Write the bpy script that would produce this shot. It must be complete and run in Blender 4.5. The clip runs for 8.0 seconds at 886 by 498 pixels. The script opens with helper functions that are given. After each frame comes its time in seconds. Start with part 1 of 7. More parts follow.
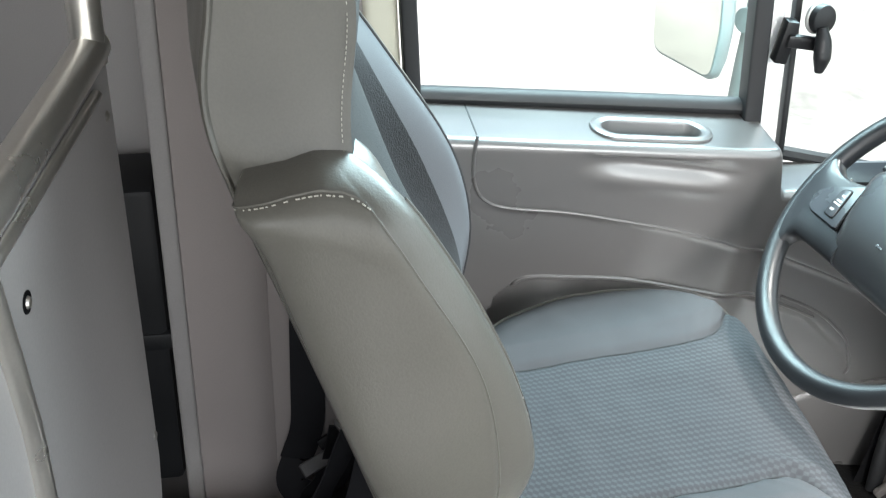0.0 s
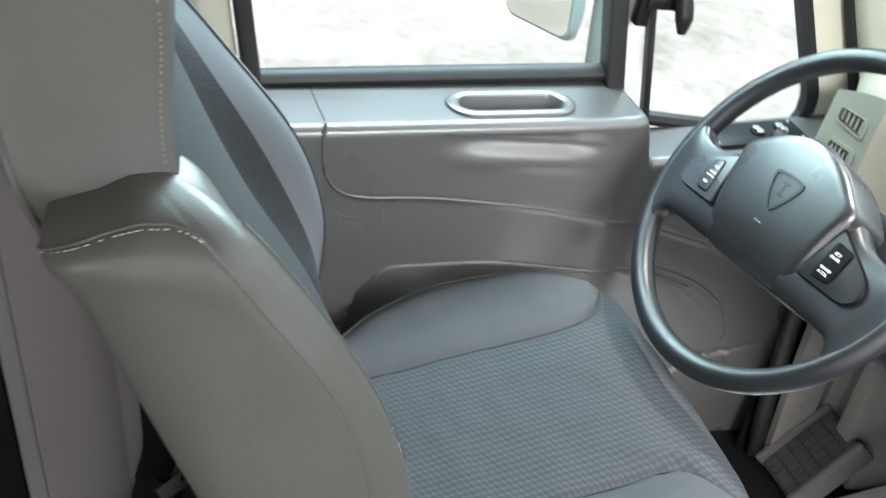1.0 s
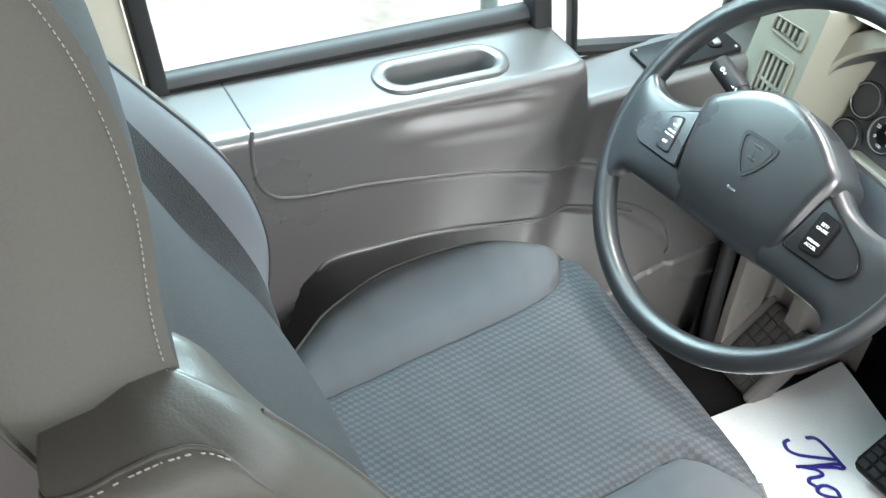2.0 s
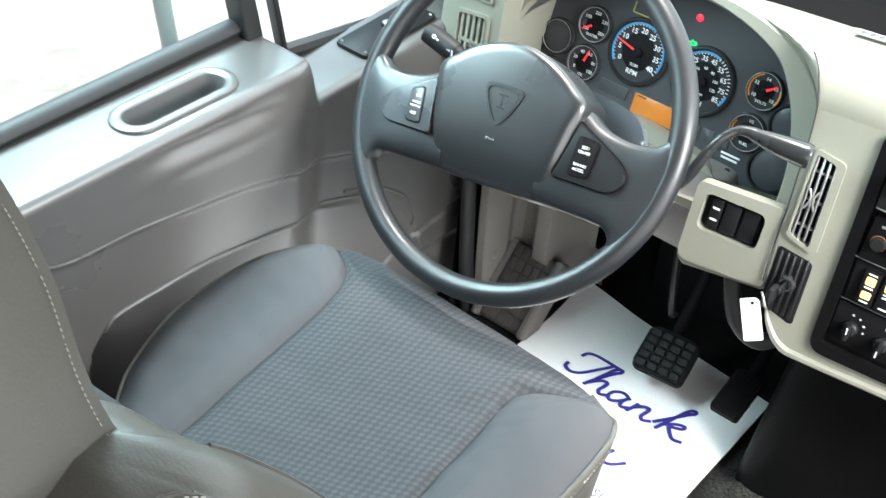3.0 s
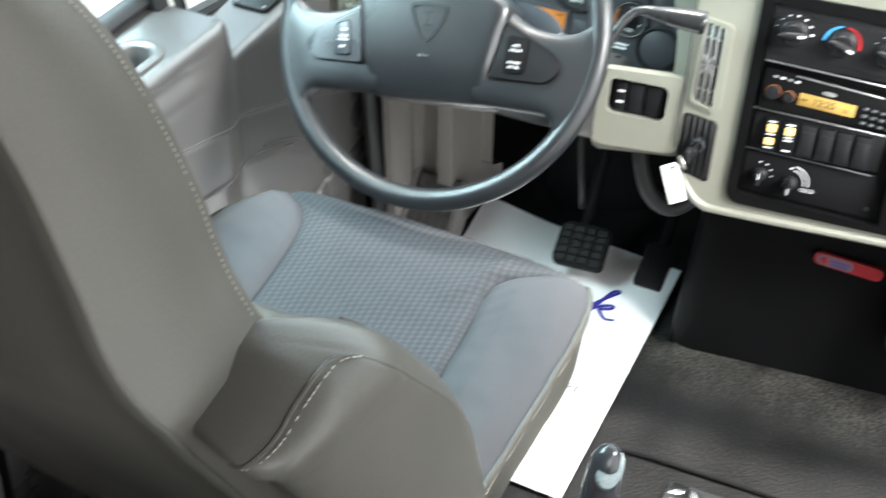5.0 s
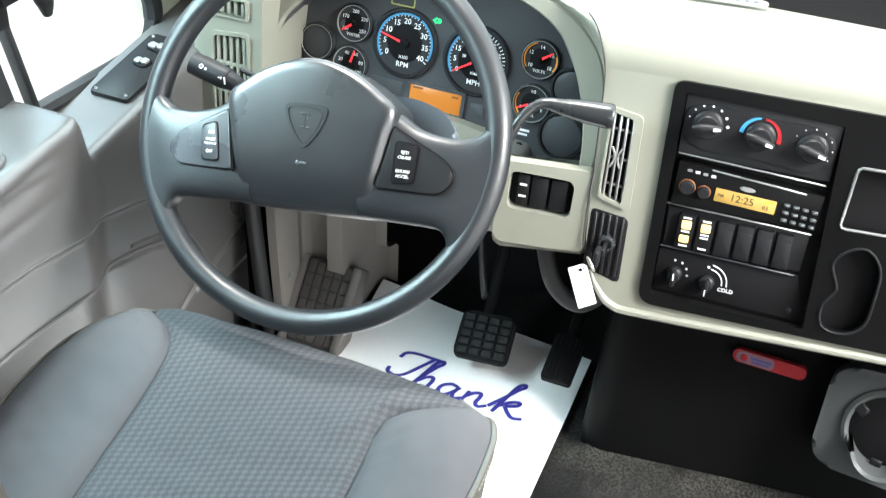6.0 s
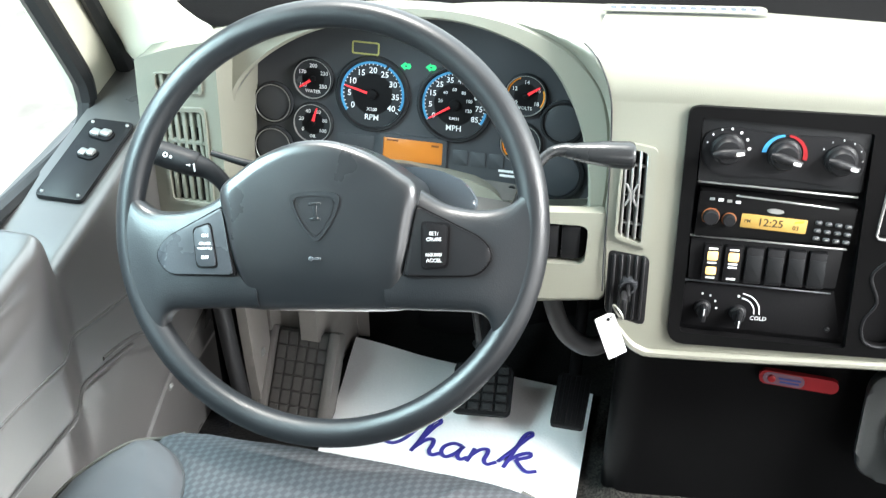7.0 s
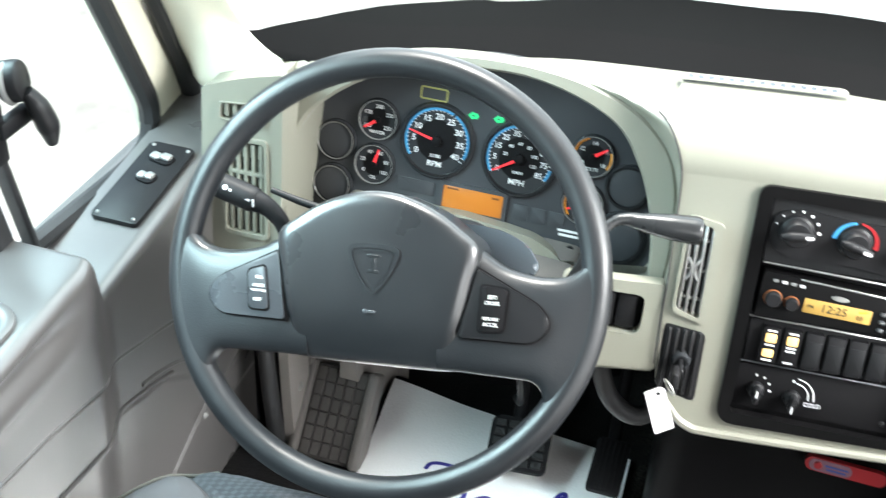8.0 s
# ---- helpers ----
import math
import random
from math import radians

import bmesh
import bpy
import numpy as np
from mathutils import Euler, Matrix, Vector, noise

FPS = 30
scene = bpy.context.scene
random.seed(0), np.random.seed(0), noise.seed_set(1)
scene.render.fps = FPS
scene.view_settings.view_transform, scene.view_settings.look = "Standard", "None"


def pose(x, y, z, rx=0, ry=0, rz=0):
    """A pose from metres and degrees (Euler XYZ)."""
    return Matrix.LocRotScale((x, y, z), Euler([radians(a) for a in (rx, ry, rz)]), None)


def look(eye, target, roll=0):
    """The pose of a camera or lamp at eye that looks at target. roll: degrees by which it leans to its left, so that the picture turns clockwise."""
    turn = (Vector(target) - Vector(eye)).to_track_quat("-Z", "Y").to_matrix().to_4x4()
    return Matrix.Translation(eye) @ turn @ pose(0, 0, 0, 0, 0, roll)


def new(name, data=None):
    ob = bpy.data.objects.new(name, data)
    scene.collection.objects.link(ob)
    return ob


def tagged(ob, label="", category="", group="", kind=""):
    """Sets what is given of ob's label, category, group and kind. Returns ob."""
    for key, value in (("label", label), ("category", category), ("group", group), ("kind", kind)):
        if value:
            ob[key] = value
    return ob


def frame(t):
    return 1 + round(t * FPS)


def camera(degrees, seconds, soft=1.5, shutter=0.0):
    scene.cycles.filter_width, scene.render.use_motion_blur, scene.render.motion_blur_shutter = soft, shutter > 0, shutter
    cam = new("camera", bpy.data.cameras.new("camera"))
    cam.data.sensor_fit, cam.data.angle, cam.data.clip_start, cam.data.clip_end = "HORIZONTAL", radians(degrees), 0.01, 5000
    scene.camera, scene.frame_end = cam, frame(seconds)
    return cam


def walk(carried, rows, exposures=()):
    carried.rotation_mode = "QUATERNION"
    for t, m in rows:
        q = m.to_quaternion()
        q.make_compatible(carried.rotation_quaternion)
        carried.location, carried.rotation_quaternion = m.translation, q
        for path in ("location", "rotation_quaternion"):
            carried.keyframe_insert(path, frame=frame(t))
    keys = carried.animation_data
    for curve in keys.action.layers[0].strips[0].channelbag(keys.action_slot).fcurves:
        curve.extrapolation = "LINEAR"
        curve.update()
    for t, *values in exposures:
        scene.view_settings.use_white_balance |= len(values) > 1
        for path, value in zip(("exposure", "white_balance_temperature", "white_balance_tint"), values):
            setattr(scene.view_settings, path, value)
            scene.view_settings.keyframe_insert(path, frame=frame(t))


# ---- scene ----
cam = camera(38.6, 8.0, soft=1.2, shutter=0.3)
PATH = [
    (0, (-0.942, -1.208, 1.326), (-0.463, 0.468, 0.313), 12.9),
    (0.2, (-0.958, -1.215, 1.341), (-0.456, 0.467, 0.349), 12.7),
    (0.5, (-0.977, -1.22, 1.352), (-0.413, 0.475, 0.416), 12.6),
    (0.8, (-0.941, -1.153, 1.325), (-0.304, 0.496, 0.352), 12.7),
    (1, (-0.903, -1.074, 1.308), (-0.211, 0.513, 0.272), 13.1),
    (1.1, (-0.88, -1.026, 1.314), (-0.168, 0.512, 0.225), 12.6),
    (1.2, (-0.854, -0.981, 1.338), (-0.135, 0.486, 0.163), 12.6),
    (2.3, (-1.02, -0.779, 1.43), (-0.025, 0.439, 0.195), 8.9),
    (2.5, (-1.067, -0.757, 1.435), (0.05, 0.391, 0.238), 6.8),
    (2.7, (-1.1, -0.76, 1.431), (0.106, 0.325, 0.261), 6.1),
    (3, (-1.095, -0.759, 1.409), (0.188, 0.237, 0.241), 5.9),
    (3.3, (-1.059, -0.756, 1.392), (0.211, 0.193, 0.172), 8.1),
    (3.5, (-1.034, -0.757, 1.38), (0.178, 0.225, 0.129), 10.1),
    (3.7, (-1.05, -0.759, 1.371), (0.099, 0.255, 0.085), 12.0),
    (4, (-1.065, -0.76, 1.382), (0.012, 0.268, 0.046), 11.4),
    (4.2, (-1.099, -0.751, 1.382), (-0.011, 0.265, 0.046), 9.1),
    (4.5, (-1.224, -0.713, 1.389), (-0.068, 0.251, 0.071), 4.5),
    (4.6, (-1.25, -0.697, 1.386), (-0.03, 0.233, 0.102), 3.2),
    (4.8, (-1.294, -0.686, 1.396), (0.041, 0.157, 0.168), 1.0),
    (5, (-1.308, -0.679, 1.393), (0.128, 0.057, 0.211), 0.9),
    (5.2, (-1.286, -0.663, 1.382), (0.209, -0.022, 0.219), 1.9),
    (6.3, (-1.051, -0.563, 1.392), (0.468, 0.043, 0.241), 2.5),
    (6.5, (-1.024, -0.518, 1.385), (0.505, 0.044, 0.225), -0.3),
    (6.8, (-1.007, -0.425, 1.379), (0.545, 0.042, 0.207), -1.5),
    (7, (-1.0, -0.385, 1.386), (0.57, 0.029, 0.219), -1.0),
    (7.3, (-0.981, -0.371, 1.394), (0.605, 0.01, 0.237), 1.6),
    (7.6, (-0.978, -0.362, 1.393), (0.616, 0.011, 0.245), 1.9),
    (8, (-0.965, -0.35, 1.399), (0.611, 0.124, 0.262), 3.0),
]
walk(cam, [(t, look(eye, target, roll)) for t, eye, target, roll in PATH], [(0.0, 0.41), (0.5, 0.32), (1.0, 0.03), (1.2, 0.05), (2.3, 0.44), (2.5, 0.46), (3.0, 0.42), (3.5, 0.34), (4.0, 0.19), (4.5, 0.47), (5.0, 0.51), (5.2, 0.50), (6.3, 0.59), (6.5, 0.59), (8.0, 0.60)])

# ---- world, sun, large lights ----
world = bpy.data.worlds.new("sky")
scene.world = world
world.use_nodes = True
wn = world.node_tree
sky = wn.nodes.new("ShaderNodeTexSky")
sky.sky_type = "NISHITA"
sky.sun_disc = False
sky.dust_density = 3.0
SUN = Vector((0.22, 0.10, 0.97)).normalized()
sky.sun_elevation = math.asin(SUN.z)
sky.sun_rotation = math.atan2(SUN.x, SUN.y)
wn.links.new(sky.outputs[0], wn.nodes["Background"].inputs[0])
wn.nodes["Background"].inputs[1].default_value = 0.15
sun = new("sun", bpy.data.lights.new("sun", "SUN"))
sun.data.energy, sun.data.angle, sun.data.color = 4.5, radians(6), (1.0, 0.97, 0.92)
sun.matrix_world = look(SUN * 20, (0, 0, 0))


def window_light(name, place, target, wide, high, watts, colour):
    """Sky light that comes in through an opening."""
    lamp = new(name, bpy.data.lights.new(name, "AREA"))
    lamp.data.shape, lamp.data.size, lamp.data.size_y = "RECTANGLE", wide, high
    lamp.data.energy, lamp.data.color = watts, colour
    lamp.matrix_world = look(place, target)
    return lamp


window_light("door_opening_light", (-0.64, -1.72, 0.74), (-0.50, 0.0, 0.30), 1.4, 1.4, 12.0, (0.98, 0.985, 0.97))
window_light("door_sky_light", (0.0, -1.64, 1.40), (0.30, 0.08, 0.0), 0.8, 0.5, 14, (0.98, 0.985, 0.97)).data.spread = radians(70)
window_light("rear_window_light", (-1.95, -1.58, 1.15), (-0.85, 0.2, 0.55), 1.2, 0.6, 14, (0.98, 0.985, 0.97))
window_light("windshield_light", (0.36, -0.50, 1.22), (-0.49, -0.50, 0.69), 1.8, 0.95, 18.5, (0.92, 0.98, 1.0))
window_light("side_window_light", (-0.20, 0.60, 1.20), (-0.18, 0.0, 0.55), 0.92, 0.42, 42, (0.67, 0.93, 1.0))


# ---- materials ----
def material(name, colour, rough=0.5, metal=0.0, vary=0.12, scale=6.0, grain=600.0, bump=0.05, dirt=0.0, coat=0.0):
    """A surface with broad tonal variation, fine grain relief and some uneven gloss."""
    m = bpy.data.materials.new(name)
    m.use_nodes = True
    n, l = m.node_tree.nodes, m.node_tree.links
    b = n["Principled BSDF"]
    b.inputs["Roughness"].default_value, b.inputs["Metallic"].default_value = rough, metal
    b.inputs["Coat Weight"].default_value, b.inputs["Coat Roughness"].default_value = coat, rough
    tc = n.new("ShaderNodeTexCoord")
    big = n.new("ShaderNodeTexNoise")
    big.inputs["Scale"].default_value, big.inputs["Detail"].default_value = scale, 6
    fine = n.new("ShaderNodeTexNoise")
    fine.inputs["Scale"].default_value, fine.inputs["Detail"].default_value = grain, 3
    l.new(tc.outputs["Object"], big.inputs["Vector"])
    l.new(tc.outputs["Object"], fine.inputs["Vector"])
    ramp = n.new("ShaderNodeMapRange")
    ramp.inputs[1].default_value, ramp.inputs[2].default_value = 0.3, 0.7
    ramp.inputs[3].default_value, ramp.inputs[4].default_value = 1 - vary, 1 + vary
    l.new(big.outputs["Fac"], ramp.inputs[0])
    small = n.new("ShaderNodeMapRange")
    small.inputs[1].default_value, small.inputs[2].default_value = 0.3, 0.7
    small.inputs[3].default_value, small.inputs[4].default_value = 1 - vary * 0.6, 1 + vary * 0.6
    l.new(fine.outputs["Fac"], small.inputs[0])
    both = n.new("ShaderNodeMath")
    both.operation = "MULTIPLY"
    l.new(ramp.outputs[0], both.inputs[0])
    l.new(small.outputs[0], both.inputs[1])
    tint = n.new("ShaderNodeVectorMath")
    tint.operation = "SCALE"
    tint.inputs[0].default_value = colour
    l.new(both.outputs[0], tint.inputs["Scale"])
    l.new(tint.outputs[0], b.inputs["Base Color"])
    gloss = n.new("ShaderNodeMapRange")
    gloss.inputs[1].default_value, gloss.inputs[2].default_value = 0.3, 0.7
    gloss.inputs[3].default_value, gloss.inputs[4].default_value = max(rough - 0.08, 0.02), min(rough + 0.08, 1)
    l.new(big.outputs["Fac"], gloss.inputs[0])
    l.new(gloss.outputs[0], b.inputs["Roughness"])
    if bump:
        bp = n.new("ShaderNodeBump")
        bp.inputs["Strength"].default_value, bp.inputs["Distance"].default_value = bump, 0.002
        l.new(fine.outputs["Fac"], bp.inputs["Height"])
        l.new(bp.outputs[0], b.inputs["Normal"])
    return m


def plain(name, colour, rough=0.5, metal=0.0, glow=0.0):
    m = bpy.data.materials.new(name)
    m.use_nodes = True
    b = m.node_tree.nodes["Principled BSDF"]
    b.inputs["Base Color"].default_value = (*colour, 1)
    b.inputs["Roughness"].default_value, b.inputs["Metallic"].default_value = rough, metal
    if glow:
        b.inputs["Emission Color"].default_value = (*colour, 1)
        b.inputs["Emission Strength"].default_value = glow
    return m


def clear_glass(name):
    m = bpy.data.materials.new(name)
    m.use_nodes = True
    n, l = m.node_tree.nodes, m.node_tree.links
    n.remove(n["Principled BSDF"])
    t, g, mix, fr = n.new("ShaderNodeBsdfTransparent"), n.new("ShaderNodeBsdfGlossy"), n.new("ShaderNodeMixShader"), n.new("ShaderNodeLayerWeight")
    g.inputs["Roughness"].default_value = 0.02
    t.inputs[0].default_value = (0.93, 0.96, 0.95, 1)
    fr.inputs[0].default_value = 0.5
    steep = n.new("ShaderNodeMath")
    steep.operation = "POWER"
    l.new(fr.outputs["Facing"], steep.inputs[0])
    steep.inputs[1].default_value = 5.0
    gain = n.new("ShaderNodeMath")
    gain.operation = "MULTIPLY_ADD"
    l.new(steep.outputs[0], gain.inputs[0])
    gain.inputs[1].default_value, gain.inputs[2].default_value = 0.6, 0.035
    l.new(gain.outputs[0], mix.inputs[0])
    l.new(t.outputs[0], mix.inputs[1])
    l.new(g.outputs[0], mix.inputs[2])
    l.new(mix.outputs[0], n["Material Output"].inputs[0])
    return m


def woven(name, dark, light):
    """Seat cloth: rows of small slanted stitches on a dark ground."""
    m = material(name, dark, 0.9, 0, 0.1, 9, 900, 0.15)
    n, l = m.node_tree.nodes, m.node_tree.links
    b = n["Principled BSDF"]
    base = b.inputs["Base Color"].links[0].from_socket
    tc = n["Texture Coordinate"]
    sep = n.new("ShaderNodeSeparateXYZ")
    l.new(tc.outputs["Object"], sep.inputs[0])

    def math_node(op, a, c):
        k = n.new("ShaderNodeMath")
        k.operation = op
        for i, v in enumerate((a, c)):
            if isinstance(v, (int, float)):
                k.inputs[i].default_value = v
            else:
                l.new(v, k.inputs[i])
        return k.outputs[0]

    # rows of small pale lozenges, 7 mm by 9 mm apart, every second row set off by half
    def soft(v, lo, hi):
        k = n.new("ShaderNodeMapRange")
        k.inputs[1].default_value, k.inputs[2].default_value = lo, hi
        l.new(v, k.inputs[0])
        return k.outputs[0]

    rib = math_node("PINGPONG", math_node("ADD", sep.outputs[0], math_node("MULTIPLY", sep.outputs[1], 0.39)), 0.0036)
    row = math_node("PINGPONG", sep.outputs[1], 0.0046)
    lozenge = soft(math_node("ADD", math_node("MULTIPLY", rib, 1.15), row), 0.0036, 0.0060)
    thread = soft(math_node("PINGPONG", math_node("SUBTRACT", sep.outputs[0], sep.outputs[1]), 0.0009), 0.0001, 0.0006)
    stitch = math_node("MULTIPLY", lozenge, math_node("ADD", math_node("MULTIPLY", thread, 0.45), 0.55))
    mix = n.new("ShaderNodeMix")
    mix.data_type = "RGBA"
    l.new(stitch, mix.inputs[0])
    l.new(base, mix.inputs[6])
    mix.inputs[7].default_value = (*light, 1)
    l.new(mix.outputs[2], b.inputs["Base Color"])
    old = [k for k in n if k.type == "BUMP"][0]
    second = n.new("ShaderNodeBump")
    second.inputs["Strength"].default_value, second.inputs["Distance"].default_value = 0.2, 0.0006
    l.new(stitch, second.inputs["Height"])
    l.new(old.outputs[0], second.inputs["Normal"])
    l.new(second.outputs[0], b.inputs["Normal"])
    return m


def dusty(name, base, dust):
    """Dark rubber with trodden dust: fine specks, scuffs, and a pale swept line along the console foot."""
    m = material(name, base, 0.5, 0, 0.3, 7, 210, 0.6)
    m.node_tree.nodes["Principled BSDF"].inputs["Specular IOR Level"].default_value = 0.24
    n, l = m.node_tree.nodes, m.node_tree.links
    b = n["Principled BSDF"]
    was = b.inputs["Base Color"].links[0].from_socket
    tc = n["Texture Coordinate"]
    sep = n.new("ShaderNodeSeparateXYZ")
    l.new(tc.outputs["Object"], sep.inputs[0])
    scuff = n.new("ShaderNodeTexNoise")
    scuff.inputs["Scale"].default_value, scuff.inputs["Detail"].default_value, scuff.inputs["Roughness"].default_value = 11, 10, 0.72
    speck = n.new("ShaderNodeTexNoise")
    speck.inputs["Scale"].default_value, speck.inputs["Detail"].default_value = 260, 3
    for k in (scuff, speck):
        l.new(tc.outputs["Object"], k.inputs["Vector"])

    def ranged(socket, a, c, lo, hi):
        k = n.new("ShaderNodeMapRange")
        k.inputs[1].default_value, k.inputs[2].default_value, k.inputs[3].default_value, k.inputs[4].default_value = a, c, lo, hi
        l.new(socket, k.inputs[0])
        return k.outputs[0]

    def both(op, a, c):
        k = n.new("ShaderNodeMath")
        k.operation = op
        l.new(a, k.inputs[0])
        l.new(c, k.inputs[1])
        return k.outputs[0]

    line = both("MULTIPLY", ranged(sep.outputs[0], 0.20, 0.32, 0.0, 1.0), ranged(sep.outputs[1], -0.20, -0.27, 0.0, 1.0))
    broad = ranged(scuff.outputs["Fac"], 0.50, 0.78, 0.0, 0.16)
    swept = both("MULTIPLY", line, ranged(scuff.outputs["Fac"], 0.36, 0.58, 0.1, 1.0))
    amount = both("MULTIPLY", both("MAXIMUM", broad, swept), ranged(speck.outputs["Fac"], 0.40, 0.60, 0.08, 1.0))
    mix = n.new("ShaderNodeMix")
    mix.data_type = "RGBA"
    l.new(amount, mix.inputs[0])
    l.new(was, mix.inputs[6])
    mix.inputs[7].default_value = (*dust, 1)
    l.new(mix.outputs[2], b.inputs["Base Color"])
    return m


LEATHER = material("beige_vinyl", (0.081, 0.078, 0.068), 0.36, 0, 0.07, 5, 420, 0.12)
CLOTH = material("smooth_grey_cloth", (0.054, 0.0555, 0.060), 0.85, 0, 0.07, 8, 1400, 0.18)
# the smooth grey cloth again, windshield light painted in as a paler base
LITCLOTH = material("lit_smooth_cloth", (0.088, 0.091, 0.099), 0.8, 0, 0.06, 8, 1400, 0.15)
STRIPE = material("charcoal_cloth", (0.020, 0.0205, 0.022), 0.95, 0, 0.3, 60, 420, 0.5)
WEAVE = woven("woven_seat_cloth", (0.0335, 0.0355, 0.0395), (0.056, 0.0592, 0.0652))
THREAD = plain("pale_thread", (0.34, 0.33, 0.29), 0.7)
SEAM = plain("dark_seam", (0.03, 0.03, 0.032), 0.8)
DOORGREY = material("warm_grey_plastic", (0.083, 0.079, 0.077), 0.33, 0, 0.03, 4, 900, 0.03, coat=0.7)
DOORGREY.node_tree.nodes["Principled BSDF"].inputs["Specular IOR Level"].default_value = 0.75
CREAM = material("cream_plastic", (0.225, 0.223, 0.183), 0.42, 0, 0.04, 4, 900, 0.1)
PILLAR = material("pale_trim", (0.60, 0.575, 0.47), 0.5, 0, 0.05, 4, 700, 0.1)
WALLGREY = material("grey_wall_lining", (0.25, 0.238, 0.234), 0.6, 0, 0.06, 3, 500, 0.08)
POSTGREY = material("taupe_panel", (0.25, 0.223, 0.215), 0.8, 0, 0.05, 3, 700, 0.08)
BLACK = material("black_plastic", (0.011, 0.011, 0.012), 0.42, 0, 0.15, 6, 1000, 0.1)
CONTROLBLACK = material("satin_panel_black", (0.0042, 0.0041, 0.0043), 0.42, 0, 0.15, 6, 900, 0.06)
HEATBLACK = material("slate_black_plastic", (0.013, 0.0135, 0.0145), 0.42, 0, 0.12, 6, 900, 0.06)
STALK = material("satin_black_plastic", (0.018, 0.019, 0.020), 0.24, 0, 0.1, 8, 900, 0.05)
GLOSSBLACK = material("glossy_black_plastic", (0.03, 0.032, 0.035), 0.22, 0, 0.1, 6, 900, 0.03)
SHELFBLACK = material("flocked_black", (0.0026, 0.0024, 0.0025), 0.95, 0, 0.2, 4, 500, 0.15)
SHELFBLACK.node_tree.nodes["Principled BSDF"].inputs["Specular IOR Level"].default_value = 0.12
SLATE = material("slate_plastic", (0.09, 0.105, 0.12), 0.18, 0, 0.1, 6, 900, 0.03)
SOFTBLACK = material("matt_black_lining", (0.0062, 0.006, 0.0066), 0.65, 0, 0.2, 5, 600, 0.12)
# the left pod's sheen is put into this grey; the horn mark shares it
PODSHEEN = material("pod_grey_with_sheen", (0.046, 0.051, 0.057), 0.30, 0, 0.08, 10, 700, 0.08)
PANELDARK = material("dark_cluster_plastic", (0.044, 0.047, 0.052), 0.36, 0, 0.1, 5, 900, 0.06)
RIMBLACK = material("grained_wheel_black", (0.012, 0.0135, 0.0155), 0.38, 0, 0.08, 9, 620, 0.11)
HUBBLACK = material("grained_hub_black", (0.0115, 0.0128, 0.0148), 0.31, 0, 0.05, 9, 420, 0.07, coat=0.7)
WEB = material("black_webbing", (0.012, 0.012, 0.014), 0.8, 0, 0.2, 8, 700, 0.3)
for dull, level in ((SOFTBLACK, 0.10), (BLACK, 0.22), (WEB, 0.2), (CONTROLBLACK, 0.09), (HEATBLACK, 0.2), (POSTGREY, 0.15), (LEATHER, 0.36), (HUBBLACK, 0.78), (RIMBLACK, 0.6)):
    dull.node_tree.nodes["Principled BSDF"].inputs["Specular IOR Level"].default_value = level
RUBBER = material("window_rubber", (0.012, 0.012, 0.013), 0.6, 0, 0.15, 8, 500, 0.1)
FLOORMAT = dusty("black_floor_rubber", (0.0075, 0.0072, 0.0073), (0.085, 0.08, 0.07))
FOOTGREY = material("footwell_grey_plastic", (0.215, 0.196, 0.181), 0.5, 0, 0.12, 6, 600, 0.12)
COVERTAUPE = material("dark_taupe_plastic", (0.13, 0.118, 0.110), 0.5, 0, 0.12, 8, 600, 0.1)
RESTGREY = material("worn_rest_rubber", (0.060, 0.054, 0.050), 0.6, 0, 0.2, 12, 500, 0.15)
PAPER = material("white_paper", (0.88, 0.88, 0.87), 0.65, 0, 0.03, 5, 260, 0.35)
INK = plain("blue_ink", (0.035, 0.03, 0.22), 0.5)
CHROME = material("brushed_tube", (0.72, 0.70, 0.65), 0.33, 0.9, 0.04, 6, 300, 0.01)
HOLDERGREY = material("grey_moulded_plastic", (0.065, 0.068, 0.068), 0.35, 0, 0.1, 6, 600, 0.05)
DULLSTEEL = material("dull_steel", (0.085, 0.083, 0.082), 0.5, 0.5, 0.2, 25, 500, 0.05)
SILVER = material("silver_plastic", (0.34, 0.34, 0.33), 0.35, 0.6, 0.08, 6, 600, 0.05)
LAMINATE = material("grey_laminate", (0.36, 0.35, 0.345), 0.38, 0, 0.07, 2.5, 300, 0.03)
WHITE = plain("white_print", (0.75, 0.75, 0.75), 0.6)
RED = plain("red_plastic", (0.29, 0.012, 0.016), 0.4)
NEEDLE = plain("red_needle", (0.85, 0.03, 0.04), 0.5, 0, 0.5)
BLUE = plain("blue_print", (0.04, 0.24, 0.46), 0.5, 0, 0.08)
ORANGE = plain("orange_print", (0.85, 0.35, 0.03), 0.5, 0, 0.1)
AMBER = plain("amber_screen", (0.45, 0.15, 0.02), 0.3, 0, 0.10)
LCDYELLOW = plain("yellow_lcd", (0.38, 0.235, 0.06), 0.4, 0, 0.08)
LAMPON = plain("lit_amber_lens", (0.95, 0.62, 0.2), 0.4, 0, 0.6)
GLASS = clear_glass("window_glass")
MIRROR = plain("mirror_silver", (0.74, 0.76, 0.72), 0.06, 1.0)
MIRRORBODY = material("mirror_housing_grey", (0.26, 0.30, 0.30), 0.45, 0, 0.05, 6, 500, 0.05)
GRAVEL = material("pale_gravel", (0.58, 0.575, 0.53), 0.9, 0, 0.3, 1.2, 14, 0.4)
PAINT = material("white_body_paint", (0.75, 0.76, 0.76), 0.25, 0, 0.03, 2, 200, 0.01, coat=0.4)


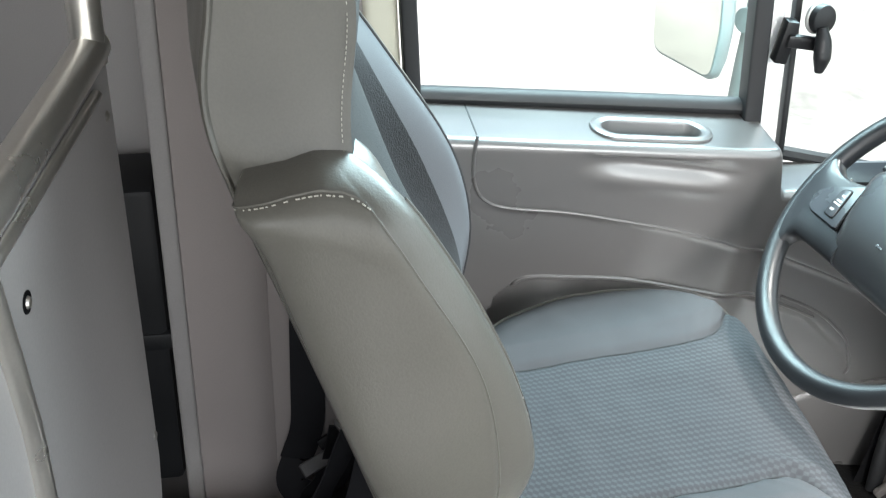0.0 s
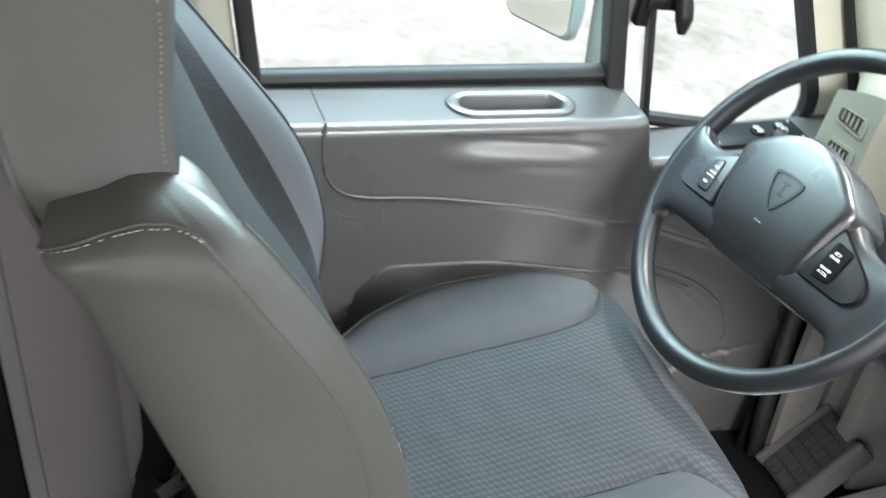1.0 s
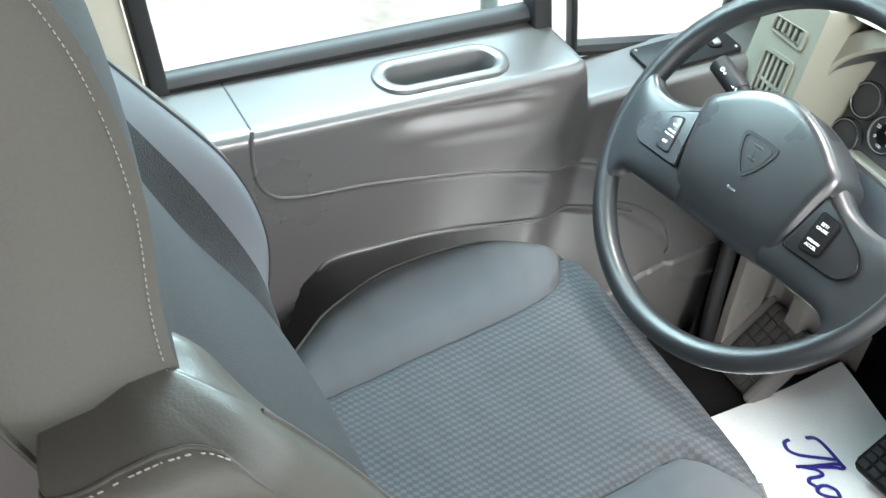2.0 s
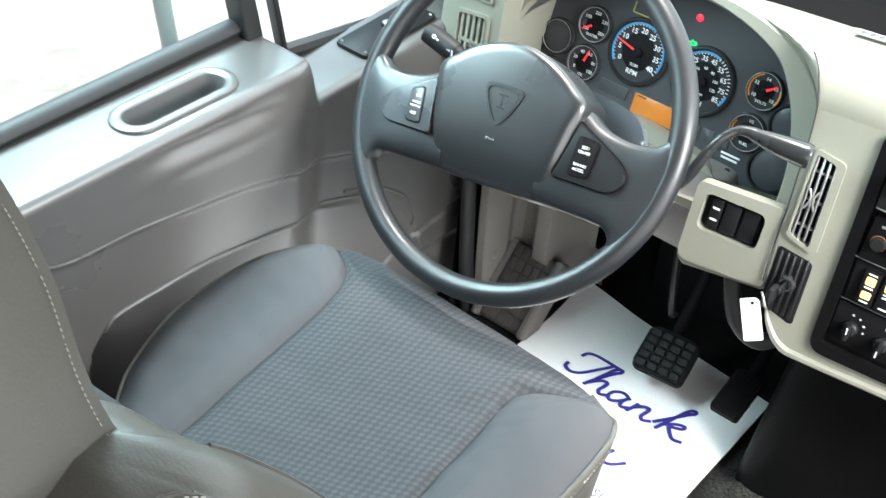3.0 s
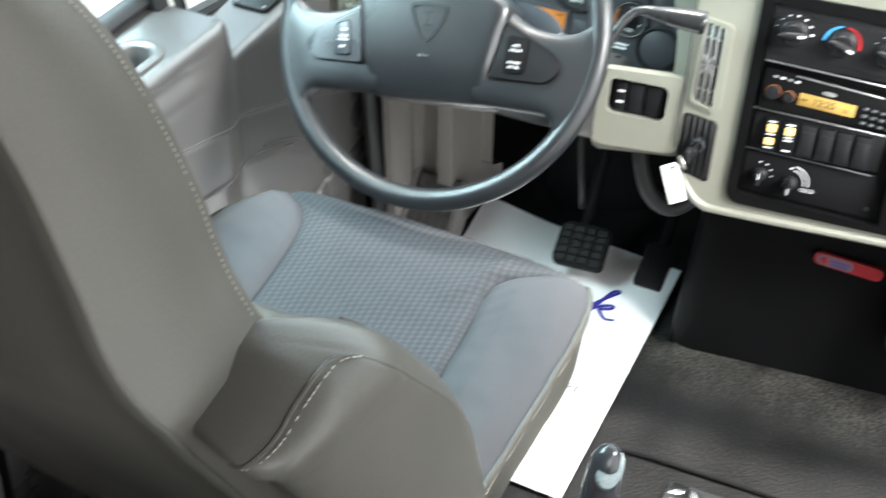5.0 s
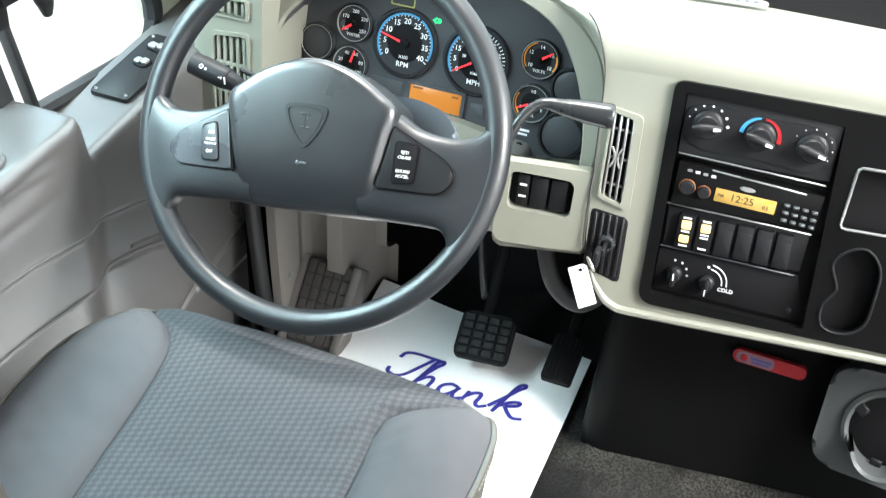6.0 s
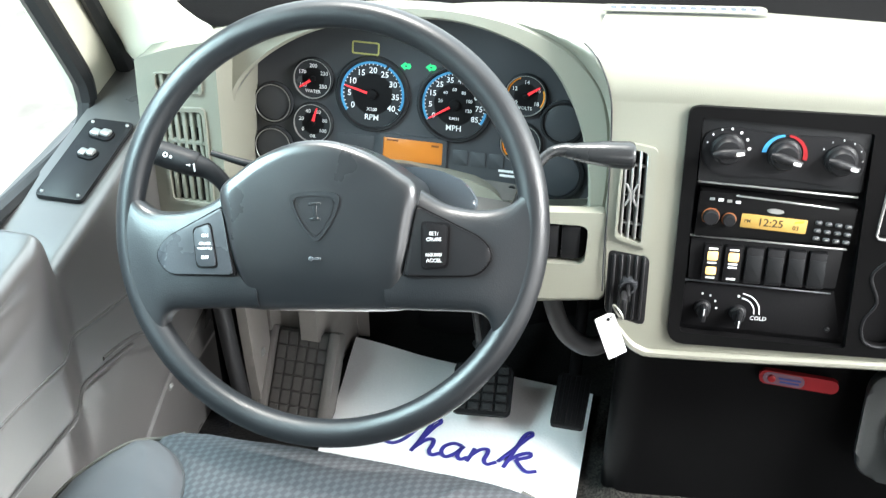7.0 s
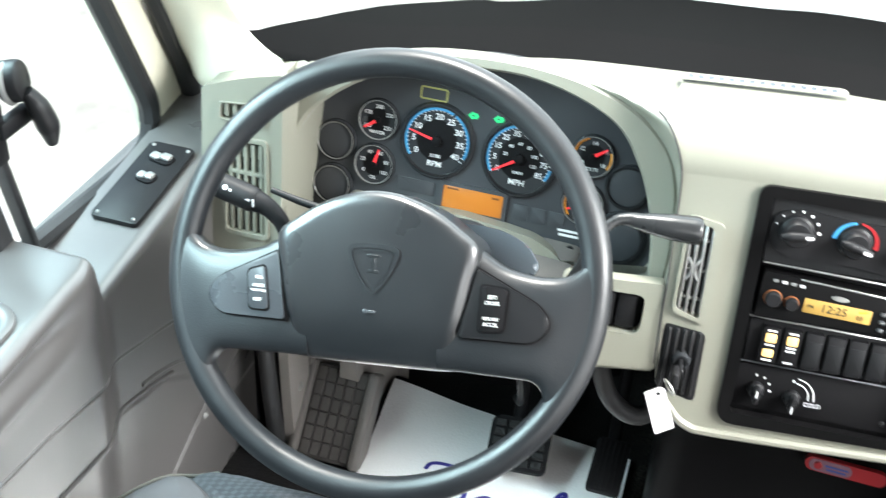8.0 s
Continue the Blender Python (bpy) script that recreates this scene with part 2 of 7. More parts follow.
# ---- building helpers ----
def thing(name, place=(0, 0, 0), label="", category="", group="", kind=""):
    """An Empty at the base of a thing; its parts are built in world places."""
    ob = new(name)
    ob.empty_display_size = 0.05
    ob.location = place
    return tagged(ob, label, category, group, kind)


def part(name, bm, mat, parent=None, label="", smooth=True):
    me = bm if isinstance(bm, bpy.types.Mesh) else bpy.data.meshes.new(name)
    if not isinstance(bm, bpy.types.Mesh):
        bmesh.ops.recalc_face_normals(bm, faces=bm.faces)
        bm.to_mesh(me)
        bm.free()
    if not me.materials:
        me.materials.append(mat)
    if smooth:
        me.polygons.foreach_set("use_smooth", [True] * len(me.polygons))
        me.set_sharp_from_angle(angle=radians(38))
    ob = new(name, me)
    if parent is not None:
        ob.parent = parent
        if parent.type == "EMPTY":
            ob.matrix_parent_inverse = Matrix.Translation(parent.location).inverted()
    if label:
        tagged(ob, label)
    return ob


def solo(name, bm, mat, label, category, group="", kind="", smooth=True):
    return tagged(part(name, bm, mat, None, "", smooth), label, category, group, kind)


def axes_at(place, w, across=(0, -1, 0)):
    """A frame at place: z along w, x as near to across as can be."""
    w = Vector(w).normalized()
    u = Vector(across)
    u = (u - w * u.dot(w)).normalized()
    v = w.cross(u)
    m = Matrix((u, v, w)).transposed().to_4x4()
    return Matrix.Translation(place) @ m


def merge(*many):
    out = bmesh.new()
    for b in many:
        me = bpy.data.meshes.new("joined")
        b.to_mesh(me)
        b.free()
        out.from_mesh(me)
        bpy.data.meshes.remove(me)
    return out


def moved(bm, m):
    bm.transform(m)
    return bm


def block(sx, sy, sz, r=0.004, seg=2, m=None, taper=1.0):
    """A box with rounded edges, centred; taper narrows its top."""
    bm = bmesh.new()
    bmesh.ops.create_cube(bm, size=1)
    for v in bm.verts:
        k = taper if v.co.z > 0 else 1.0
        v.co = Vector((v.co.x * sx * k, v.co.y * sy * k, v.co.z * sz))
    if r:
        bmesh.ops.bevel(bm, geom=bm.edges[:], offset=min(r, 0.49 * min(sx, sy, sz)), segments=seg, profile=0.5, affect="EDGES")
    if m is not None:
        bm.transform(m)
    return bm


def drum(r, h, n=32, bevel=0.002, r2=None, m=None):
    """A short cylinder standing on z = 0, with rounded rims."""
    r2 = r if r2 is None else r2
    prof = [(0, 0), (r - bevel * 0.4, 0), (r, bevel * 0.4), (r2, h - bevel), (r2 - bevel * 0.3, h - bevel * 0.3), (r2 - bevel, h), (0, h)]
    return lathe(prof, n, m)


def lathe(prof, n=32, m=None):
    """Turns a profile of (radius, height) round z."""
    bm = bmesh.new()
    rings = []
    for r, h in prof:
        if r < 1e-6:
            rings.append([bm.verts.new((0, 0, h))])
        else:
            rings.append([bm.verts.new((r * math.cos(2 * math.pi * i / n), r * math.sin(2 * math.pi * i / n), h)) for i in range(n)])
    for a, b in zip(rings, rings[1:]):
        for i in range(n):
            j = (i + 1) % n
            quad = [a[i % len(a)], a[j % len(a)], b[j % len(b)], b[i % len(b)]]
            seen = list(dict.fromkeys(quad))
            if len(seen) > 2:
                bm.faces.new(seen)
    if m is not None:
        bm.transform(m)
    return bm


def torus(R, r, n=96, k=18, m=None, squash=1.0):
    bm = bmesh.new()
    rings = [[bm.verts.new(((R + r * math.cos(b)) * math.cos(a), (R + r * math.cos(b)) * math.sin(a), squash * r * math.sin(b)))
              for b in (2 * math.pi * j / k for j in range(k))] for a in (2 * math.pi * i / n for i in range(n))]
    for i in range(n):
        for j in range(k):
            bm.faces.new((rings[i][j], rings[(i + 1) % n][j], rings[(i + 1) % n][(j + 1) % k], rings[i][(j + 1) % k]))
    if m is not None:
        bm.transform(m)
    return bm


def spline(points, per=8, closed=False):
    """A smooth line through the points."""
    p = [Vector(q) for q in points]
    n = len(p)
    out = []
    for i in range(n if closed else n - 1):
        a, b = p[i], p[(i + 1) % n]
        z = p[i - 1] if closed or i else a * 2 - b
        c = p[(i + 2) % n] if closed or i + 2 < n else b * 2 - a
        for k in range(per):
            t = k / per
            out.append(0.5 * (2 * a + (b - z) * t + (2 * z - 5 * a + 4 * b - c) * t * t + (3 * a - z - 3 * b + c) * t ** 3))
    if not closed:
        out.append(p[-1])
    return out


def tube(points, r, k=10, per=6, caps=True, flat=1.0, up=(0, 0, 1), closed=False):
    """A round rod along a smooth line; r a number or one for each point; flat squashes it along up."""
    line = spline(points, per, closed) if per else [Vector(q) for q in points]
    radii = [r] * len(line)
    if not isinstance(r, (int, float)):
        radii = [float(np.interp(i * (len(r) - 1) / (len(line) - 1), range(len(r)), r)) for i in range(len(line))]
    bm, rings = bmesh.new(), []
    side = None
    for i, q in enumerate(line):
        if closed:
            d = (line[(i + 1) % len(line)] - line[i - 1]).normalized()
        else:
            d = (line[min(i + 1, len(line) - 1)] - line[max(i - 1, 0)]).normalized()
        ref = Vector(up)
        if side is not None and (flat == 1.0 or abs(d.dot(ref)) > 0.97):
            s = (side - d * side.dot(d)).normalized()
        else:
            s = d.cross(Vector((1, 0, 0)) if abs(d.dot(ref)) > 0.97 else ref).normalized()
        if side is not None and s.dot(side) < 0:
            s = -s
        side = s
        t = s.cross(d)
        rings.append([bm.verts.new(q + radii[i] * (s * math.cos(a) + t * math.sin(a) * flat)) for a in (2 * math.pi * j / k for j in range(k))])
    pairs = list(zip(rings, rings[1:])) + ([(rings[-1], rings[0])] if closed else [])
    for a, b in pairs:
        for j in range(k):
            bm.faces.new((a[j], a[(j + 1) % k], b[(j + 1) % k], b[j]))
    if caps and not closed:
        bm.faces.new(rings[0][::-1])
        bm.faces.new(rings[-1])
    return bm


def loft(rings, caps=True, closed=True):
    bm = bmesh.new()
    rows = [[bm.verts.new(p) for p in ring] for ring in rings]
    for a, b in zip(rows, rows[1:]):
        n = len(a)
        for j in range(n if closed else n - 1):
            bm.faces.new((a[j], a[(j + 1) % n], b[(j + 1) % n], b[j]))
    if caps and closed:
        bm.faces.new(rows[0][::-1])
        bm.faces.new(rows[-1])
    return bm


def prism(outline, h, bevel=0.002, m=None, base=0.0, seg=2):
    """A plate from a flat outline, standing from base to base + h, with a rounded upper rim."""
    bm = bmesh.new()
    low = [bm.verts.new((x, y, base)) for x, y in outline]
    top = [bm.verts.new((x, y, base + h)) for x, y in outline]
    n = len(low)
    for i in range(n):
        bm.faces.new((low[i], low[(i + 1) % n], top[(i + 1) % n], top[i]))
    bm.faces.new(low[::-1])
    face = bm.faces.new(top)
    if bevel:
        bmesh.ops.bevel(bm, geom=list(face.edges), offset=bevel, segments=seg, profile=0.5, affect="EDGES")
    if m is not None:
        bm.transform(m)
    return bm


def rounded(points, r, k=5):
    """A flat outline with its corners rounded; r a number or one for each corner."""
    out, n = [], len(points)
    radii = [r] * n if isinstance(r, (int, float)) else r
    for i in range(n):
        p, a, b = Vector(points[i]), Vector(points[i - 1]), Vector(points[(i + 1) % n])
        da, db = (a - p), (b - p)
        cut = min(radii[i], 0.48 * da.length, 0.48 * db.length)
        s, e = p + da.normalized() * cut, p + db.normalized() * cut
        for j in range(k + 1):
            t = j / k
            q = s * (1 - t) ** 2 + p * 2 * t * (1 - t) + e * t * t
            out.append((q.x, q.y))
    return out


def rect(w, h, r=0.003, k=4, x=0.0, y=0.0):
    return rounded([(x - w / 2, y - h / 2), (x + w / 2, y - h / 2), (x + w / 2, y + h / 2), (x - w / 2, y + h / 2)], r, k)


def holed(outer, holes, h, m=None, base=0.0):
    """A plate of thickness h with openings that go through it."""
    bm = bmesh.new()
    edges = []
    for loop in [outer] + holes:
        vs = [bm.verts.new((x, y, base + h)) for x, y in loop]
        edges += [bm.edges.new((vs[i], vs[(i + 1) % len(vs)])) for i in range(len(vs))]
    bmesh.ops.triangle_fill(bm, edges=edges, use_beauty=True, use_dissolve=False)
    faces = bm.faces[:]
    inside = []
    for f in faces:
        c = f.calc_center_median()
        for hole in holes:
            n, odd = len(hole), False
            for i in range(n):
                (x1, y1), (x2, y2) = hole[i], hole[(i + 1) % n]
                if (y1 > c.y) != (y2 > c.y) and c.x < (x2 - x1) * (c.y - y1) / (y2 - y1) + x1:
                    odd = not odd
            if odd:
                inside.append(f)
                break
    if inside:
        bmesh.ops.delete(bm, geom=inside, context="FACES_ONLY")
    got = bmesh.ops.extrude_face_region(bm, geom=bm.faces[:])
    for v in got["geom"]:
        if isinstance(v, bmesh.types.BMVert):
            v.co.z -= h
    if m is not None:
        bm.transform(m)
    return bm


TEXTS = {}


def lettering(body, size, m, mat, parent, name="lettering"):
    """Words in the built-in font, centred in the frame m, a hair proud of its plane."""
    key = (body, size, mat.name)
    if key not in TEXTS:
        cu = bpy.data.curves.new("words", "FONT")
        cu.body, cu.size, cu.align_x, cu.align_y, cu.extrude = body, size, "CENTER", "CENTER", 0.0002
        cu.resolution_u, cu.offset = 2, size * 0.007
        ob = new("words", cu)
        dg = bpy.context.evaluated_depsgraph_get()
        me = bpy.data.meshes.new_from_object(ob.evaluated_get(dg))
        bpy.data.objects.remove(ob)
        bpy.data.curves.remove(cu)
        me.materials.clear()
        me.materials.append(mat)
        TEXTS[key] = me
    ob = new(name, TEXTS[key])
    ob.parent = parent
    if parent.type == "EMPTY":
        ob.matrix_parent_inverse = Matrix.Translation(parent.location).inverted()
    ob.matrix_basis = m
    return ob


def at(m, x, y, z=0.0, turn=0.0):
    return m @ pose(x, y, z, 0, 0, turn)


def smooth_step(a, b, x):
    t = min(1.0, max(0.0, (x - a) / (b - a)))
    return t * t * (3 - 2 * t)


def screw_head(m, r=0.004):
    return merge(lathe([(0, 0.0016), (r * 0.5, 0.0022), (r * 0.9, 0.0012), (r, 0)], 14, m.copy()), block(r * 1.2, r * 0.25, 0.0012, 0, 1, m @ pose(0, 0, 0.0024)))


# ---- floor, ground and shell of the cab ----
ground = bmesh.new()
bmesh.ops.create_grid(ground, x_segments=60, y_segments=60, size=60)
for v in ground.verts:
    v.co.z = -1.25 + 0.02 * noise.noise(v.co * 0.4)
solo("ground", ground, GRAVEL, "sunlit pale gravel and dry grass outside the cab", "ground", kind="structure")

# floor: flat rubber with a cove that runs up to the console foot
rows = []
for x in np.linspace(-3.0, 0.95, 160):
    ring = []
    for y in np.linspace(-1.6, 0.45, 90):
        z = 0.003 * noise.noise((x * 5, y * 5, 0)) - 0.005
        if y < -0.265:
            z += 0.022 * smooth_step(0.20, 0.36, x)
        else:
            z += 0.16 * smooth_step(0.62, 0.85, x)
        z -= 0.30 * smooth_step(0.20, 0.225, y) * smooth_step(-0.60, -0.64, x)
        ring.append((x, y, z))
    rows.append(ring)
solo("floor", loft(rows, False, False), FLOORMAT, "black grained rubber floor covering, dusty and scuffed", "floor", kind="structure")


def plate(name, a, b, mat, label, category, kind="structure"):
    """A slab between two corners."""
    a, b = Vector(a), Vector(b)
    c, s = (a + b) / 2, b - a
    return solo(name, block(abs(s.x), abs(s.y), abs(s.z), 0.006, 1, Matrix.Translation(c)), mat, label, category, kind=kind, smooth=False)


plate("ceiling", (-3.0, -1.65, 1.66), (0.12, 0.5, 1.72), POSTGREY, "grey padded cab ceiling", "ceiling")
plate("wall_back", (-3.06, -1.65, -0.1), (-3.0, 0.5, 1.66), WALLGREY, "grey back wall of the cab", "wall")
plate("wall_right_rear", (-3.0, -1.66, -0.1), (-1.35, -1.6, 0.80), WALLGREY, "grey side wall behind the passenger opening", "wall")
plate("wall_right_post", (-1.5, -1.66, 0.80), (-1.35, -1.6, 1.66), WALLGREY, "grey post behind the passenger opening", "wall")
plate("wall_right_header", (-3.0, -1.66, 1.50), (-1.5, -1.6, 1.66), WALLGREY, "grey header over the rear side window", "wall")
plate("wall_right_front", (0.42, -1.66, -0.1), (0.98, -1.6, 0.75), WALLGREY, "grey side wall ahead of the passenger opening", "wall")
plate("wall_left_rear", (-3.0, 0.46, -0.42), (-0.655, 0.52, 1.66), WALLGREY, "grey side lining behind the driver", "wall")
plate("wall_left_top", (-0.655, 0.46, 1.25), (0.05, 0.52, 1.66), PILLAR, "pale lining over the driver window", "wall")
plate("wall_left_low", (-0.655, 0.46, -0.42), (0.6, 0.52, 0.50), DOORGREY, "outer skin behind the door panel", "wall")
plate("firewall", (0.95, -1.65, -0.1), (0.98, 0.5, 0.402), SOFTBLACK, "black firewall lining ahead of the pedals", "wall")


# ---- driver door ----
def sill_z(x):
    rear = 0.587 + 0.07 * (x + 0.5)
    fore = 0.541 + 0.125 * max(x, 0)
    k = smooth_step(-0.043, 0.0, x)
    return rear * (1 - k) + fore * k


def inner_y(x):
    return 0.306 + 0.026 * smooth_step(-0.066, 0.015, x)


def polyline_gap(x, z, line):
    """The distance of (x, z) from a line of points."""
    best = 9.0
    for (x1, z1), (x2, z2) in zip(line, line[1:]):
        dx, dz = x2 - x1, z2 - z1
        t = min(1, max(0, ((x - x1) * dx + (z - z1) * dz) / (dx * dx + dz * dz)))
        best = min(best, math.hypot(x - x1 - t * dx, z - z1 - t * dz))
    return best


SWAGE = [(-0.445, 0.488), (-0.43, 0.484), (-0.34, 0.486), (-0.16, 0.472), (-0.02, 0.444), (0.14, 0.398), (0.30, 0.34)]
SWAGE_X, SWAGE_Z = [p[0] for p in SWAGE], [p[1] for p in SWAGE]
RECESS_X, RECESS_Z = [-0.44, -0.41, -0.38, -0.22, 0.0, 0.12, 0.21, 0.25, 0.262, 0.27], [0.20, 0.335, 0.368, 0.380, 0.357, 0.325, 0.262, 0.20, 0.165, 0.14]
LOWER_LINE = [(0.10, 0.10), (0.21, 0.166), (0.27, 0.188), (0.38, 0.213)]


def door_dip(x, z):
    """How far the panel lies back at a place on its face."""
    d = 0.0
    line = float(np.interp(x, SWAGE_X, SWAGE_Z))
    d += 0.005 * smooth_step(0.008, -0.008, z - line) * smooth_step(-0.49, -0.42, x)
    top = float(np.interp(x, RECESS_X, RECESS_Z))
    k = smooth_step(0.002, -0.016, z - top) * smooth_step(-0.43, -0.40, x)
    d += (0.005 + 0.065 * smooth_step(0.06, -0.30, x)) * k
    d += 0.009 * math.exp(-((z - 0.578) / 0.014) ** 2) * smooth_step(-0.36, -0.26, x) * smooth_step(-0.06, -0.16, x)
    d -= 0.0035 * math.exp(-((z - 0.548) / 0.014) ** 2) * smooth_step(-0.36, -0.26, x) * smooth_step(-0.06, -0.16, x)
    d += 0.005 * math.exp(-(polyline_gap(x, z, LOWER_LINE) / 0.004) ** 2)
    d += 0.02 * smooth_step(0.33, 0.0, z)
    return d


door = thing("door_1", (-0.2, 0.42, -0.1), "warm grey moulded driver door with closed window", "door", kind="structure")
rows = []
for x in list(np.linspace(-0.60, -0.07, 130)) + list(np.linspace(-0.066, 0.03, 36)) + list(np.linspace(0.034, 0.42, 90)):
    zs, yi, ring = sill_z(x), inner_y(x), []
    for y in np.linspace(0.432, yi + 0.014, 16):
        ring.append((x, y, zs))
    for a in np.linspace(15, 90, 6):
        ring.append((x, yi + 0.014 - 0.014 * math.sin(radians(a)), zs - 0.014 + 0.014 * math.cos(radians(a))))
    for z in np.linspace(zs - 0.018, -0.12, 190):
        ring.append((x, yi + door_dip(x, z), z))
    rows.append(ring)
skin = loft(rows, False, False)
for f in list(skin.faces):
    c = f.calc_center_median()
    if abs(c.x + 0.227) < 0.080 and abs(c.y - 0.362) < 0.026 and c.z > 0.575:
        skin.faces.remove(f)
panel = part("door_panel", skin, DOORGREY, door)

def on_door(points, r, name, label, lift=0.0):
    line = [Vector((p.x, inner_y(p.x) + door_dip(p.x, p.y) - lift, p.y)) for p in spline([(x, z, 0) for x, z in points], 10)]
    part(name, tube(line, r, 8, 0), DOORGREY, door, label)


on_door([(-0.497, 0.596), (-0.495, 0.56), (-0.486, 0.522), (-0.466, 0.497), (-0.43, 0.4875), (-0.34, 0.4885), (-0.25, 0.483), (-0.16, 0.4745), (-0.06, 0.456), (0.02, 0.434), (0.14, 0.3995), (0.27, 0.352)], 0.0026, "swage_ridge", "fine raised ridge across the door")
on_door([(-0.402, 0.26), (-0.401, 0.315), (-0.394, 0.348), (-0.375, 0.3705), (-0.31, 0.3775), (-0.22, 0.382), (-0.11, 0.3725), (0.0, 0.359), (0.07, 0.342), (0.13, 0.322)], 0.0032, "pocket_ridge", "rolled edge over the door pocket", 0.001)
on_door([(0.06, 0.357), (0.101, 0.345), (0.145, 0.327), (0.177, 0.306), (0.205, 0.283), (0.221, 0.258), (0.234, 0.232), (0.238, 0.208)], 0.0030, "speaker_ridge", "raised round edge of the speaker panel")
part("sill_joint", block(0.002, 0.112, 0.0016, 0, 1, Matrix.Translation((-0.493, 0.376, sill_z(-0.493)))), SEAM, door, "thin joint across the sill")

# the oval tray in the sill
ZT = 0.587 + 0.07 * 0.275
tray_m = axes_at((-0.227, 0.362, ZT), (-0.07, 0, 1), (1, 0, 0))


def stadium(l, w, k=14):
    return [(math.copysign(l / 2 - w / 2, math.cos(a)) + w / 2 * math.cos(a), w / 2 * math.sin(a)) for a in (2 * math.pi * (i + 0.5) / (4 * k) for i in range(4 * k))]


bm_rings = []
for l, w, h in ((0.186, 0.074, 0.0005), (0.184, 0.072, 0.004), (0.176, 0.064, 0.006), (0.160, 0.052, 0.006), (0.152, 0.044, 0.003)):
    bm_rings.append([Vector((x, y, h)) for x, y in stadium(l, w)])
part("tray_rim", moved(loft(bm_rings, False), tray_m), DOORGREY, door, "raised oval rim of the sill tray")
bm_rings = [[Vector((x, y, h)) for x, y in stadium(l, w)] for l, w, h in ((0.153, 0.045, 0.0035), (0.150, 0.042, 0.0), (0.146, 0.038, -0.046), (0.140, 0.032, -0.052), (0.02, 0.01, -0.053))]
part("tray_well", moved(loft(bm_rings, False), tray_m), DOORGREY, door, "deep open well of the sill tray")
part("door_screw", screw_head(axes_at((0.208, 0.338, 0.181), (0, -1, 0), (1, 0, 0)), 0.006), SILVER, door, "small dark screw")

# window frames: the leaning posts and the lower seals
LEAN = Vector((-0.235, 0.0, 1.0))


def leaning_bar(name, base, top_z, sx, sy, mat, parent, label="", lean=LEAN):
    b = Vector(base)
    rings = []
    for t in np.linspace(0, 1, 6):
        c = b + lean * ((top_z - b.z) * t)
        rings.append([Vector((c.x + x, c.y + y, c.z)) for x, y in rect(sx, sy, 0.004, 3)])
    return part(name, loft(rings), mat, parent, label)


window = thing("window_1", (-0.3, 0.44, 0.6), "driver side window with black rubber seals and clear glass", "window", kind="structure")
part("lower_seal", tube([(-0.565, 0.434, 0.590), (-0.30, 0.434, 0.612), (-0.045, 0.434, 0.632)], 0.015, 10, 3, up=(0, 0, 1), flat=0.9), RUBBER, window)
leaning_bar("rear_seal", (-0.566, 0.434, 0.575), 1.27, 0.024, 0.03, RUBBER, window)
leaning_bar("divider_bar", (-0.046, 0.425, 0.60), 1.27, 0.028, 0.035, RUBBER, window, "black upright bar between the window and the vent window")
leaning_bar("bright_channel", (-0.014, 0.44, 0.60), 1.27, 0.022, 0.02, PAINT, window, "bright channel beside the divider bar")
leaning_bar("vent_rear_seal", (0.026, 0.437, 0.56), 1.27, 0.010, 0.02, RUBBER, window)
part("vent_lower_seal", tube([(0.02, 0.438, 0.560), (0.14, 0.438, 0.552), (0.24, 0.438, 0.547), (0.285, 0.438, 0.556), (0.302, 0.438, 0.588)], 0.012, 8, 6), RUBBER, window)
part("vent_front_seal", tube([(0.302, 0.438, 0.585), (0.300, 0.438, 0.612), (0.286, 0.438, 0.645), (0.259, 0.438, 0.70), (0.209, 0.438, 0.80), (0.118, 0.438, 0.98), (-0.022, 0.438, 1.26)], 0.0145, 8, 6), RUBBER, window)
pane = block(0.50, 0.004, 0.70, 0, 1)
for v in pane.verts:
    v.co.x += -0.235 * (v.co.z + 0.35)
part("pane", moved(pane, Matrix.Translation((-0.30, 0.446, 0.95))), GLASS, window).visible_shadow = False
vent_pane = loft([[Vector(p) for p in ((0.02, 0.446, 0.55), (0.30, 0.446, 0.56), (0.262, 0.446, 0.70), (-0.018, 0.446, 1.25), (-0.14, 0.446, 1.25))],
                  [Vector(p) for p in ((0.02, 0.450, 0.55), (0.30, 0.450, 0.56), (0.262, 0.450, 0.70), (-0.018, 0.450, 1.25), (-0.14, 0.450, 1.25))]])
part("vent_pane", vent_pane, GLASS, window, smooth=False).visible_shadow = False

# vent window latch on the divider bar
latch = thing("window_latch", (-0.03, 0.41, 0.70), "black plastic vent window latch with a pivoting thumb lever", "latch")
part("latch_bracket", merge(block(0.020, 0.022, 0.066, 0.003, 2, Matrix.Translation((-0.047, 0.405, 0.752))), block(0.052, 0.014, 0.020, 0.004, 2, Matrix.Translation((-0.024, 0.395, 0.757)))), BLACK, latch)
part("latch_bolt", drum(0.006, 0.006, 16, 0.001, m=axes_at((-0.050, 0.393, 0.779), (0, -1, 0))), BLACK, latch)
part("latch_bolt", drum(0.006, 0.006, 16, 0.001, m=axes_at((-0.042, 0.393, 0.725), (0, -1, 0))), BLACK, latch)
part("pivot_knob", drum(0.022, 0.022, 28, 0.005, m=axes_at((-0.010, 0.41, 0.792), (0.3, -1, 0.2))), BLACK, latch)
